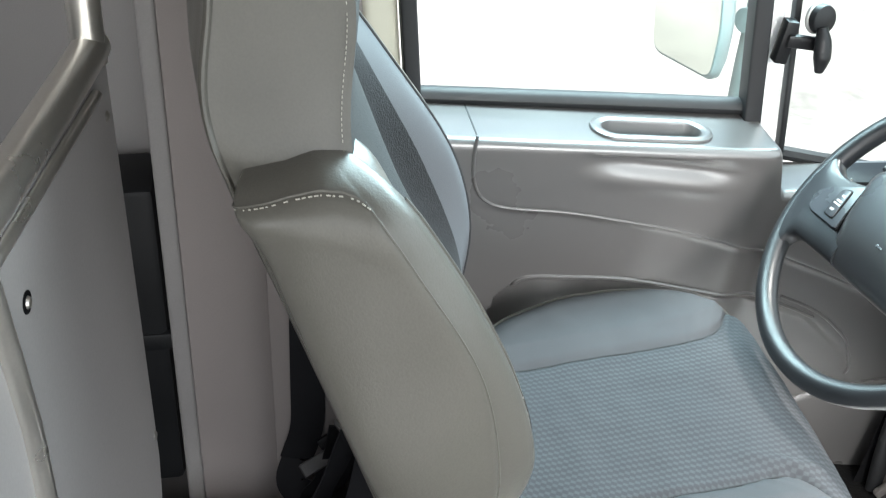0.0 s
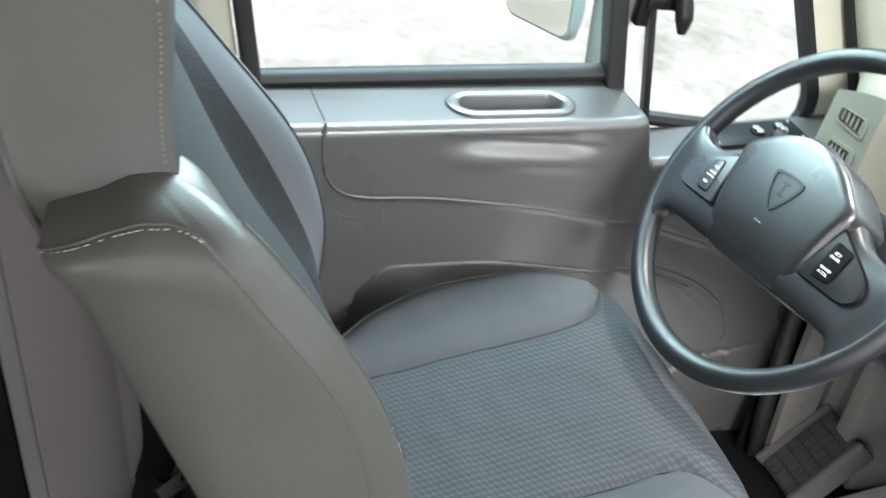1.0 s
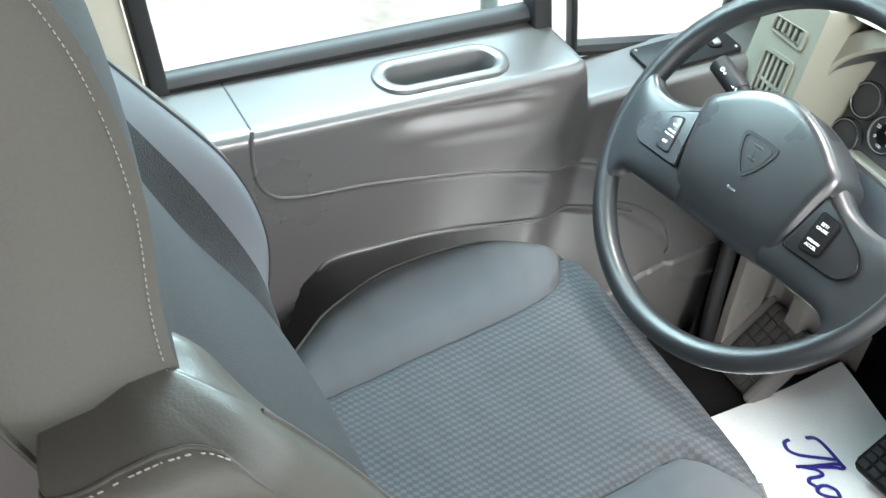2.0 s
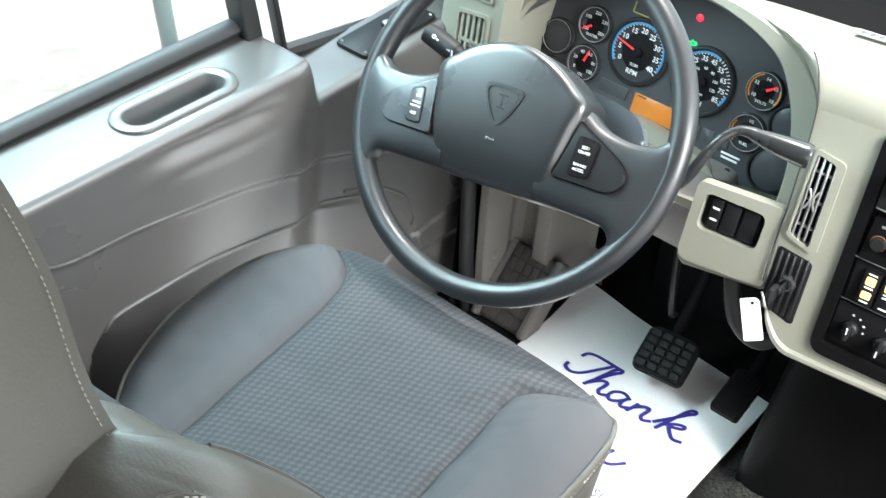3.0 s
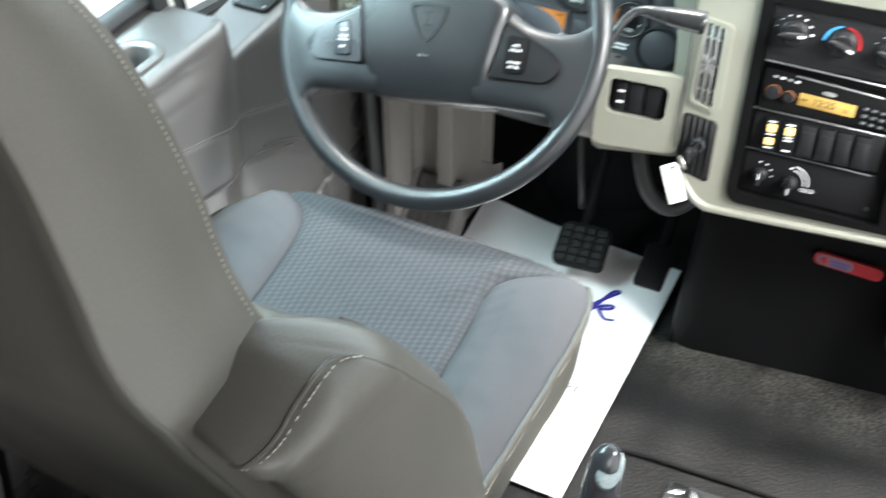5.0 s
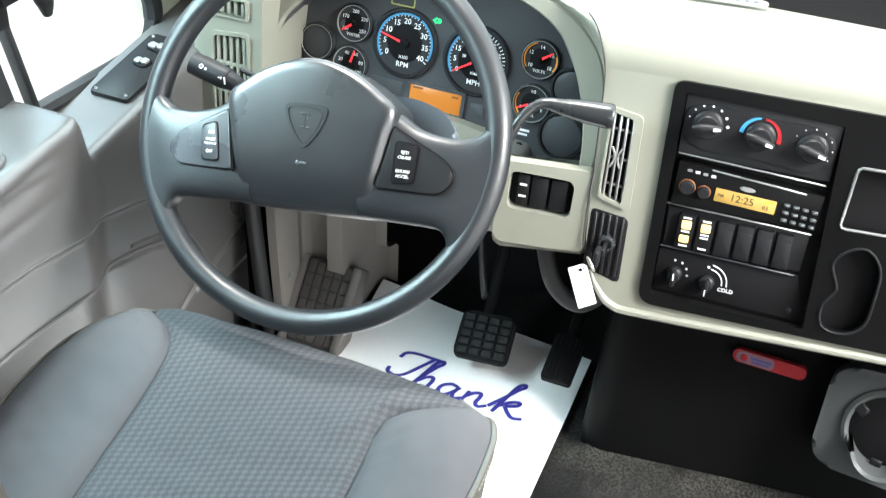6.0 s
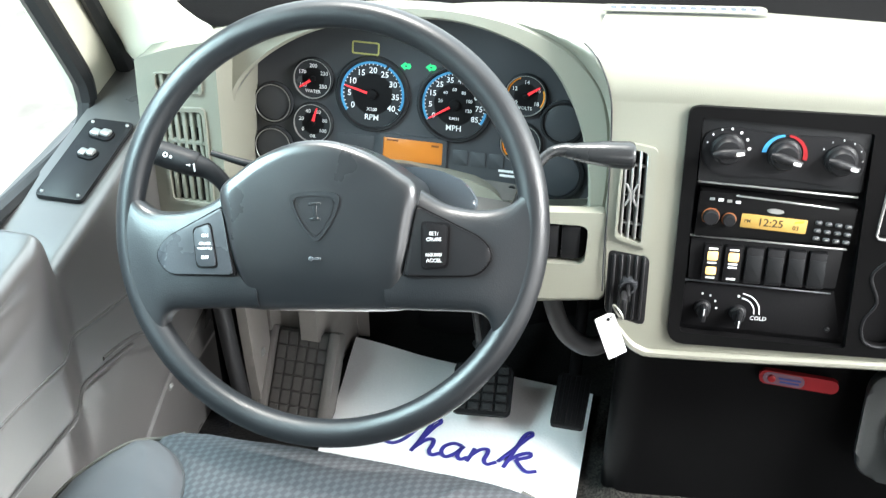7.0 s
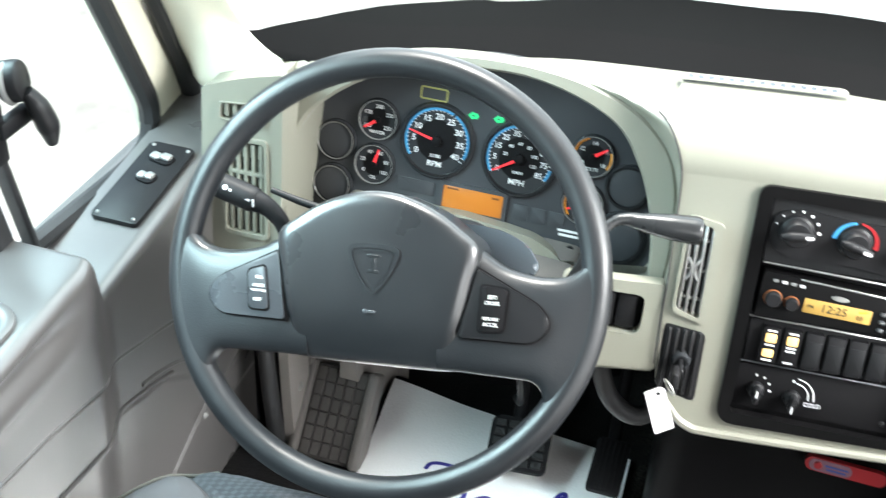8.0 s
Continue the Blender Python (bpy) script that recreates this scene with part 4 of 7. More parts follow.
def spoke(s):
    """A spoke that swells out of the hub and flows into the rim."""
    upper = spline([(0.066, 0.052, 0), (0.086, 0.044, 0), (0.105, 0.031, 0), (0.127, 0.019, 0), (0.158, 0.0135, 0), (0.184, 0.0165, 0), (0.201, 0.030, 0), (0.2085, 0.052, 0)], 6)
    lower = spline([(0.066, -0.086, 0), (0.086, -0.086, 0), (0.115, -0.0865, 0), (0.140, -0.087, 0), (0.158, -0.0885, 0), (0.1675, -0.096, 0), (0.1705, -0.108, 0), (0.1735, -0.1265, 0)], 6)
    rings, n = [], len(upper) - 1
    for i, (a, b) in enumerate(zip(upper, lower)):
        k = i / n
        h, zc, mid, half = 0.0235 - 0.0095 * k ** 1.5, 0.003 * (1 - k), (a + b) / 2, (a - b) / 2
        ring = []
        for j in range(28):
            t = 2 * math.pi * j / 28
            c, q = math.cos(t), math.sin(t)
            p = mid + half * math.copysign(abs(c) ** 0.62, c)
            e = 0.5 + 0.5 * math.copysign(abs(c) ** 0.62, c)
            p *= 1 + k ** 4 * ((a.length * e + b.length * (1 - e)) / p.length - 1)
            ring.append(Vector((p.x * s, p.y, zc + h * math.copysign(abs(q) ** 0.5, q))))
        rings.append(ring if s < 0 else ring[::-1])
    return moved(loft(rings), WR)


for s in (-1, 1):
    sp = part("spoke", spoke(s), RIMBLACK, wheel)
    pod = rounded([(0.100 * s, 0.017), (0.163 * s, -0.014), (0.175 * s, -0.031), (0.160 * s, -0.050), (0.088 * s, -0.050)][::-s], [0.004, 0.016, 0.012, 0.016, 0.004][::-s], 6)
    tilt = WR @ pose(0.13 * s, -0.016, 0.0243, 0, 5.0 * s, 0)
    local = [(x - 0.13 * s, y + 0.016) for x, y in pod]
    mx, my = sum(p[0] for p in local) / len(local), sum(p[1] for p in local) / len(local)
    part("pod_groove", prism([(mx + (x - mx) * 1.05, my + (y - my) * 1.07) for x, y in local], 0.0030, 0.0005, tilt, -0.002), SOFTBLACK, sp)
    # left plate and button lighter: their reflected light is in the base colour
    part("pod_plate", prism(local, 0.0055, 0.0015, tilt, -0.002), PODSHEEN if s < 0 else BLACK, sp, "smooth switch pod on the spoke")
    key = rounded([(-0.0105, -0.022), (0.0125, -0.020), (0.0145, 0.020), (-0.0105, 0.022)], 0.005, 4) if s > 0 else rounded([(-0.0095, -0.021), (0.0115, -0.021), (0.0045, 0.022), (-0.0135, 0.016)], 0.005, 4)
    km = tilt @ pose((0.1165 - 0.13) * s, -0.005, 0.0030)
    part("button_gap", prism([(x * 1.16, y * 1.10) for x, y in key], 0.0009, 0, km), SOFTBLACK, sp)
    part("button", prism(key, 0.003, 0.001, km), PODSHEEN if s < 0 else SOFTBLACK, sp)
    words = (("ON", 0.010, 0.0050), ("CRUISE", 0.002, 0.0040), ("THROTTLE", -0.003, 0.0034), ("OFF", -0.012, 0.0050)) if s < 0 else (("SET/", 0.0115, 0.0050), ("CRUISE", 0.006, 0.0046), ("RESUME/", -0.009, 0.0042), ("ACCEL", -0.0145, 0.0048))
    for text, dy, size in words:
        lettering(text, size, km @ pose(0.0005 * s, dy, 0.0032), WHITE, sp)

# horn pad: a pillow with an arched top and a face that turns under near its foot
hub_rings = []
outline = spline([(-0.101, 0.034, 0), (-0.082, 0.052, 0), (-0.055, 0.069, 0), (-0.025, 0.080, 0), (0.0, 0.083, 0), (0.025, 0.080, 0), (0.055, 0.069, 0), (0.082, 0.052, 0), (0.101, 0.034, 0), (0.096, 0.0, 0), (0.089, -0.04, 0), (0.080, -0.080, 0), (0.072, -0.087, 0), (0.0, -0.088, 0), (-0.072, -0.087, 0), (-0.080, -0.080, 0), (-0.089, -0.04, 0), (-0.096, 0.0, 0)], 6, True)
def pad_height(k, x, y):
    """Height of the pad's face: rounded at the rim, gently domed, its foot turned under in a soft bend."""
    rim = 0.0235 + 0.0105 * math.sqrt(max(0.0, 1 - (max(0.0, k - 0.86) / 0.14) ** 2))
    under = 0.012 * math.log1p(math.exp((-0.046 - y) / 0.012))
    return rim + 0.0065 * (1 - 0.5 * (x / 0.1) ** 2 - 0.5 * (y / 0.085) ** 2) + 0.09 * y - 0.34 * under


for h in (-0.03, 0.0, 0.012):
    hub_rings.append([Vector((p.x, p.y, h + min(0.0, pad_height(1.0, p.x, p.y) - 0.018))) for p in outline])
for k in [math.cos(a) for a in np.linspace(0.0, 0.62, 9)] + list(np.linspace(0.77, 0.06, 16)):
    hub_rings.append([Vector((p.x * k, p.y * k, pad_height(k, p.x * k, p.y * k))) for p in outline])
hub = part("horn_pad", moved(loft(hub_rings), WR), HUBBLACK, wheel, "black grained horn pad")
for s in (-1, 1):
    part("pad_joint", tube([WR @ Vector((x * s, y, 0.0268 + 0.05 * y - (0.012 if y < -0.07 else 0.0))) for x, y in ((0.100, 0.030), (0.0965, 0.0), (0.0895, -0.04), (0.082, -0.074), (0.0795, -0.085))], 0.0014, 6, 5), SOFTBLACK, hub, "dark joint between pad and spoke")
shield = [(p.x, p.y) for p in spline([(-0.024, 0.022, 0), (0.0, 0.025, 0), (0.024, 0.022, 0), (0.022, 0.006, 0), (0.012, -0.012, 0), (0.0, -0.0235, 0), (-0.012, -0.012, 0), (-0.022, 0.006, 0)], 5, True)]
EM = WR @ pose(0.001, 0.007, 0.0402, 5, 0, 0)
part("badge", holed(shield, [[(x * 0.84, y * 0.84) for x, y in shield]], 0.0022, EM), RIMBLACK, hub, "plain moulded shield outline")
part("badge", holed([(x * 0.76, y * 0.76) for x, y in shield], [[(x * 0.68, y * 0.68) for x, y in shield]], 0.0012, EM), HUBBLACK, hub)
part("badge", merge(block(0.004, 0.016, 0.001, 0.0004, 1, EM @ pose(0, 0.006, 0.0008)), block(0.013, 0.003, 0.001, 0.0004, 1, EM @ pose(0, 0.013, 0.0008)), block(0.011, 0.003, 0.001, 0.0004, 1, EM @ pose(0, -0.002, 0.0008))), RIMBLACK, hub)
part("horn_mark", merge(block(0.009, 0.003, 0.001, 0.0004, 1, WR @ pose(0.001, -0.034, 0.0368)), drum(0.0025, 0.001, 12, 0.0003, m=WR @ pose(-0.005, -0.034, 0.0365))), PODSHEEN, hub)

# steering column with shroud and stalks
col = thing("steering_column", (0.2, 0.0, 0.5), "black steering column shroud with turn stalk, shift stalk and tilt lever", "steering column")
rings = []
for d, w, h, o in ((0.020, 0.055, 0.05, 0), (0.05, 0.075, 0.062, 0), (0.10, 0.085, 0.070, 0.002), (0.16, 0.085, 0.068, 0), (0.24, 0.07, 0.06, -0.01), (0.42, 0.06, 0.05, -0.02)):
    rings.append([(WM @ Vector((x, y + o, -d))) for x, y in rect(w * 2, h * 2, 0.03, 5)])
part("shroud", loft(rings), BLACK, col)
part("shroud_ledge", prism(rounded([(-0.09, 0.0), (0.140, 0.010), (0.146, 0.022), (0.132, 0.044), (0.10, 0.058), (-0.08, 0.066)], [0.01, 0.006, 0.010, 0.014, 0.016, 0.02], 6), 0.013, 0.005, WR, -0.070, 4), SLATE, col, "glossy flat top of the shroud with rounded edges")
sl = part("turn_stalk", tube([(0.12, 0.06, 0.53), (0.122, 0.12, 0.552), (0.125, 0.158, 0.578), (0.128, 0.174, 0.600), (0.13, 0.190, 0.6125), (0.13, 0.206, 0.618)], [0.008, 0.0085, 0.009, 0.0095, 0.011, 0.0135], 16, 6), BLACK, col)
part("stalk_knob", tube([(0.13, 0.2045, 0.6175), (0.13, 0.212, 0.6195), (0.13, 0.238, 0.6255), (0.13, 0.256, 0.6295)], [0.0142, 0.0150, 0.0150, 0.0146], 22, 5), BLACK, sl, "ribbed end knob of the stalk")
for dy, lean in ((0.2015, 0.010), (0.207, 0.006), (0.210, 0.004)):
    part("mark", block(0.0012, 0.0020, lean, 0.0002, 1, Matrix.Translation((0.117, dy, 0.622 + (dy - 0.2) * 0.2))), WHITE, sl)
part("mark", lathe([(0.0018, 0), (0.0018, 0.0006), (0.0030, 0.0006), (0.0030, 0)], 16, axes_at((0.1185, 0.236, 0.6345), (-0.78, -0.1, 0.62))), WHITE, sl)
part("mark", drum(0.0016, 0.0006, 12, 0.0001, m=axes_at((0.1180, 0.2295, 0.6325), (-0.78, -0.1, 0.62))), WHITE, sl)
part("shift_stalk", tube([(0.13, -0.10, 0.53), (0.150, -0.155, 0.575), (0.172, -0.178, 0.632), (0.188, -0.194, 0.652), (0.196, -0.210, 0.655), (0.199, -0.226, 0.653)], [0.009, 0.008, 0.0065, 0.006, 0.0075, 0.009], 14, 6), STALK, col, "bent black shift stalk")
part("stalk_grip", tube([(0.196, -0.212, 0.6545), (0.200, -0.232, 0.6525), (0.205, -0.255, 0.6505), (0.211, -0.280, 0.6485), (0.2125, -0.2855, 0.648)], [0.0075, 0.0115, 0.0145, 0.016, 0.0145], 20, 5), STALK, col)
part("tilt_lever", tube([(0.13, 0.184, 0.637), (0.13, 0.150, 0.630), (0.13, 0.10, 0.622), (0.13, 0.05, 0.60)], [0.0035, 0.0045, 0.005, 0.005], 10, 4), BLACK, col)


# ---- dashboard ----
dash = thing("dashboard", (0.4, -0.5, 0.35), "cream moulded truck dashboard with a hooded instrument cluster", "dashboard")
CW = Vector((-0.9745, -0.1402, 0.1755)).normalized()


def con_x(y, z):
    return (0.1272 - 0.1402 * y + 0.17546 * z) / 0.97445


CM = axes_at((con_x(-0.44, 0.52), -0.44, 0.52), CW)
CI = CM.inverted()


def con(y, z):
    """A place on the fascia plane, from its y and z, in the plane's own frame."""
    p = CI @ Vector((con_x(y, z), y, z))
    return (p.x, p.y)


def cons(points, r=0.0, k=5):
    flat = [con(y, z) for y, z in points]
    return rounded(flat, r, k) if r else flat


# the fascia, with the opening of the black centre panel
PANEL_HOLE = cons([(-0.337, 0.672), (-0.80, 0.662), (-0.80, 0.356), (-0.343, 0.366)], [0.014, 0.02, 0.02, 0.022])
fascia_out = cons([(-0.249, 0.6725), (-1.48, 0.6725), (-1.48, 0.345), (-0.62, 0.347), (-0.350, 0.347), (-0.310, 0.351), (-0.285, 0.372), (-0.262, 0.43)], [0.004, 0, 0, 0, 0.02, 0.03, 0.03, 0.02])
VENT_HOLE = cons([(-0.266, 0.626), (-0.308, 0.618), (-0.311, 0.490), (-0.267, 0.503)], 0.008)
GRILLE_HOLE = cons([(-0.262, 0.486), (-0.312, 0.478), (-0.314, 0.384), (-0.264, 0.400)], 0.008)
fascia = part("fascia", holed(fascia_out, [PANEL_HOLE, VENT_HOLE, GRILLE_HOLE], 0.02, CM @ pose(0, 0, -0.02)), CREAM, dash)
part("fascia_lip", tube([CM @ Vector((*con(y, z), 0.0)) for y, z in ((-0.274, 0.398), (-0.285, 0.376), (-0.31, 0.352), (-0.36, 0.347), (-0.62, 0.347), (-1.0, 0.346), (-1.45, 0.346))], [0.0012, 0.004, 0.006, 0.006, 0.006, 0.006, 0.006], 8, 5), CREAM, fascia, "rounded lower lip")

# dash top: a rounded shelf from the fascia to the windshield
BACK_X = curve([(-1.5, 0.40), (-1.0, 0.475), (-0.46, 0.485), (-0.127, 0.452), (-0.009, 0.414), (0.118, 0.357), (0.207, 0.319), (0.231, 0.321), (0.269, 0.323), (0.296, 0.332), (0.335, 0.358), (0.36, 0.38)])
rows = []
for y in list(np.linspace(-1.48, -0.26, 56)) + [-0.2485, -0.243, -0.238, -0.232, -0.226, -0.221]:
    xf, roll = con_x(y, 0.672), 0.0485
    start = math.asin(float(np.interp(y, [-0.2485, -0.238, -0.221], [0.0, 0.6, 0.93])))
    line = [(xf + roll * (1 - math.cos(a)), y, 0.672 + roll * math.sin(a)) for a in np.linspace(start, math.pi / 2, 14)]
    xb, xt = BACK_X(y), xf + roll
    line += [(xt + (xb - xt) * k, y, 0.7205 + 0.002 * math.sin(math.pi * k) - 0.012 * k ** 3) for k in np.linspace(0.08, 1, 12)]
    rows.append(line)
part("dash_top", loft(rows, False, False), CREAM, dash)
rows = []
for y in np.linspace(-0.262, 0.30, 46):
    xb = BACK_X(y)
    rows.append([(xb - 0.012 + 0.012 * k, y, 0.698 + 0.008 * k - 0.035 * smooth_step(0.22, 0.30, y)) for k in np.linspace(0, 1, 6)])
part("dash_top", loft(rows, False, False), CREAM, dash)

# dark shelf under the windshield
rows = []
UP_X = curve([(-1.5, 0.55), (-1.0, 0.63), (-0.443, 0.643), (-0.289, 0.622), (-0.138, 0.594), (0.021, 0.507), (0.056, 0.497), (0.113, 0.463), (0.162, 0.43), (0.205, 0.388), (0.24, 0.374), (0.27, 0.362), (0.303, 0.353), (0.318, 0.355), (0.335, 0.3595)])
for y in np.linspace(-1.48, 0.334, 110):
    a, b = BACK_X(y), max(UP_X(y), BACK_X(y) + 0.001)
    rows.append([(a - 0.004, y, 0.700), (a, y, 0.706)] + [(a + (b - a) * k, y, 0.706 + 0.036 * min(1, (b - a) / 0.07) * k) for k in np.linspace(0.1, 1, 8)] + [(b + 0.01, y, 0.70), (b + 0.02, y, 0.66), (0.955, y, 0.40)])
solo("windshield_shelf", loft(rows, False, False), SHELFBLACK, "black shelf between the dash and the windshield", "cowl", kind="structure")
gl = [[(BACK_X(y) + 0.10, y, 0.66), (BACK_X(y) - 0.48, y, 1.60)] for y in np.linspace(-1.5, 0.40, 20)]
gl2 = [[(x + 0.004, y, z) for x, y, z in r] for r in gl]
wsm = merge(loft(gl, False, False), loft(gl2, False, False))
shield_glass = solo("windshield", wsm, GLASS, "clear curved windshield over the dash", "window", kind="structure")
shield_glass.visible_shadow = False
hoodrows = [[(x, y, 0.60 - 0.16 * (x - 0.7) - 0.10 * abs((y + 0.6) / 0.9) ** 3) for x in np.linspace(0.66, 2.1, 16)] for y in np.linspace(-1.35, 0.15, 30)]
solo("truck_hood", loft(hoodrows, False, False), PAINT, "white painted truck hood beyond the windshield", "hood", kind="structure")

# defroster outlet on the dash top
DFM = axes_at((0.438, -0.312, 0.7235), (0.0, 0, 1), (0.17, -1, 0))
dfr = part("defroster", prism(rounded([(-0.10, -0.008), (0.10, -0.008), (0.10, 0.010), (-0.10, 0.010)], 0.009, 5), 0.0012, 0.0006, DFM), CREAM, dash, "slotted defroster outlet")
for i in range(15):
    part("slot", prism(rect(0.007, 0.008, 0.002, 3), 0.0016, 0, at(DFM, -0.084 + 0.012 * i, 0.001)), SLATE, dfr)

# ---- instrument cluster ----
KO = Vector((0.395, 0.02, 0.585))
KM = axes_at(KO, (-0.96, 0, 0.28))
cluster = thing("instrument_cluster", KO, "dark instrument cluster with red-needle gauges and an amber screen", "instrument panel")
face_line = spline([(-0.240, -0.150, 0), (-0.242, -0.09, 0), (-0.234, -0.015, 0), (-0.197, 0.045, 0), (-0.12, 0.096, 0), (-0.025, 0.122, 0), (0.08, 0.120, 0), (0.172, 0.094, 0), (0.226, 0.04, 0), (0.250, -0.03, 0), (0.256, -0.10, 0), (0.246, -0.130, 0), (0.20, -0.136, 0), (0.0, -0.16, 0)], 6, True)
part("backplate", prism([(p.x, p.y) for p in face_line], 0.004, 0.0005, KM, -0.004), PANELDARK, cluster)
inner = [(-0.221, -0.160), (-0.221, -0.085), (-0.212, 0.0), (-0.175, 0.049), (-0.108, 0.090), (-0.020, 0.113), (0.080, 0.1165), (0.172, 0.088), (0.2145, 0.040), (0.2405, -0.025), (0.2485, -0.090), (0.241, -0.122), (0.20, -0.130), (0.10, -0.14)]
outer = [(-0.243, -0.168), (-0.243, -0.07), (-0.241, 0.015), (-0.198, 0.070), (-0.105, 0.116), (0.0, 0.1335), (0.105, 0.1315), (0.190, 0.109), (0.241, 0.072), (0.263, 0.030), (0.272, -0.04), (0.268, -0.11), (0.25, -0.150), (0.10, -0.155)]
deep = [(-0.238, -0.150), (-0.240, -0.09), (-0.232, -0.015), (-0.195, 0.048), (-0.118, 0.100), (-0.025, 0.126), (0.08, 0.124), (0.174, 0.097), (0.228, 0.042), (0.252, -0.03), (0.258, -0.10), (0.248, -0.132), (0.20, -0.137), (0.10, -0.146)]


def lip_ring(points, w, grow=0.0):
    out = []
    for p in spline([(a, b, 0) for a, b in points], 6, True):
        d = Vector((p.x, p.y + 0.02, 0)).normalized() * grow
        out.append(KM @ Vector((p.x + d.x, p.y + d.y, w)))
    return out


part("cluster_tunnel", loft([lip_ring(deep, -0.01), lip_ring(deep, 0.012), lip_ring(inner, 0.074, 0.002), lip_ring(inner, 0.080)], False), PANELDARK, cluster, "dark tunnel round the dials")
part("hood", loft([lip_ring(inner, 0.080), lip_ring(inner, 0.084, 0.001), lip_ring(inner, 0.0875, 0.004), lip_ring(outer, 0.0875, -0.004), lip_ring(outer, 0.084, 0.0), lip_ring(outer, 0.065, 0.002), lip_ring(outer, 0.045, -0.002)], False), CREAM, dash, "cream hood round the instruments")

FLANK = spline([(0.398, 0.02, 0.716), (0.403, -0.06, 0.7185), (0.375, -0.13, 0.7215), (0.345, -0.19, 0.7215), (0.314, -0.2215, 0.7172), (0.2952, -0.238, 0.7012), (0.286, -0.2485, 0.674), (0.281, -0.252, 0.63), (0.272, -0.254, 0.58), (0.264, -0.256, 0.53)], 6)
side_line = [KM @ Vector((p.x, p.y, 0.0845)) for p in spline([(0.0, 0.1335, 0), (0.06, 0.134, 0), (0.105, 0.1315, 0), (0.150, 0.122, 0), (0.190, 0.109, 0), (0.222, 0.089, 0), (0.252, 0.053, 0), (0.267, 0.010, 0), (0.272, -0.04, 0), (0.270, -0.09, 0)], 6)]
part("hood_flank", loft([[p.lerp(q, k) + Vector((-0.002, 0, 0.002)) * math.sin(math.pi * k) for k in (0, 0.2, 0.4, 0.6, 0.8, 1)] for p, q in zip(side_line, FLANK)], False, False), CREAM, dash, "cream flank that joins hood and dash top")
front_of = along([(-0.2215, 0.314), (-0.19, 0.345), (-0.13, 0.375), (-0.06, 0.403), (0.02, 0.398)])
front_z = along([(-0.2215, 0.717), (-0.19, 0.7215), (-0.13, 0.7215), (-0.06, 0.7185), (0.02, 0.716)])
part("dash_top", loft([[(front_of(y) + (BACK_X(y) - front_of(y)) * k, y, front_z(y) + (0.709 - front_z(y)) * k ** 2) for k in np.linspace(0, 1, 8)] for y in np.linspace(-0.2215, 0.02, 30)], False, False), CREAM, dash)
part("seam", tube([p + Vector((-0.0006, -0.0005, 0.0004)) for p in FLANK[21:]] + [Vector((con_x(y, z) - 0.001, y, z)) for y, z in ((-0.2565, 0.494), (-0.2575, 0.46), (-0.259, 0.43))], 0.0010, 6, 1), SEAM, dash, "thin dark joint beside the hood")


def gauge(u, v, r, ringed=True, start=225, sweep=270, needle=None, arcs=(), numbers=(), words=(), ticks=0, lit=True):
    """A round gauge on the cluster: rim, dark face, ticks, numbers, coloured arcs and a needle."""
    m = at(KM, u, v, 0.0)
    g = part("gauge", lathe([(r * 1.04, 0), (r * 1.04, 0.003), (r * 0.99, 0.0065), (r * 0.93, 0.0065), (r * 0.90, 0.003), (0, 0.0022)], 48, m), GLOSSBLACK, cluster, "round gauge with black dial")
    part("bezel", lathe([(r * 0.935, 0.006), (r * 0.955, 0.0074), (r * 0.925, 0.0074), (r * 0.91, 0.0045)], 48, m), SILVER if lit and r < 0.04 else BLACK, g)
    if not lit:
        part("ring", torus(r * 0.9, 0.0009, 48, 6, at(m, 0, 0, 0.0068)), SILVER if ringed else BLACK, g, "thin grey ring of a blank gauge")
        part("blank", drum(r * 0.84, 0.003, 40, 0.001, m=at(m, 0, 0, 0.002)), PANELDARK, g)
        return g
    part("face", drum(r * 0.905, 0.0004, 48, 0.0001, m=at(m, 0, 0, 0.0023)), SOFTBLACK, g, "black dial face")

    def spot(deg, rad):
        a = radians(deg)
        return rad * math.cos(a), rad * math.sin(a)
    if ticks:
        many = []
        for i in range(ticks + 1):
            d = start - sweep * i / ticks
            x, y = spot(d, r * 0.83)
            many.append(block(r * 0.09, r * 0.022, 0.0006, 0, 1, at(m, x, y, 0.0028, d)))
        tagged(part("ticks", merge(*many), WHITE, g, smooth=False), kind="stuff")
    for a0, a1, mat in arcs:
        rr = []
        for i in range(25):
            d = a0 + (a1 - a0) * i / 24
            rr.append([m @ Vector((*spot(d, r * q), h)) for q, h in ((0.82, 0.0029), (0.82, 0.0034), (0.885, 0.0034), (0.885, 0.0029))])
        part("arc", loft(rr), mat, g, smooth=False)
    for text, deg, rad, size in numbers:
        x, y = spot(deg, r * rad)
        lettering(text, size, at(m, x, y, 0.0029), WHITE, g, "numeral")
    for text, x, y, size in words:
        lettering(text, size, at(m, x * r, y * r, 0.0029), WHITE, g)
    if needle is not None:
        nd = block(r * 0.86, r * (0.075 if r > 0.04 else 0.16), 0.0012, 0.0004, 1)
        for q in nd.verts:
            if q.co.x > 0:
                q.co.y *= 0.45
        part("needle", moved(nd, at(m, *spot(needle, r * 0.36), 0.006, needle)), NEEDLE, g, "red needle")
        part("needle_cap", drum(r * 0.14, 0.0045, 20, 0.001, m=at(m, 0, 0, 0.003)), SOFTBLACK, g)
    return g


def dial(values, start, sweep, rad, size):
    return [(t, start - sweep * i / (len(values) - 1), rad, size) for i, t in enumerate(values)]


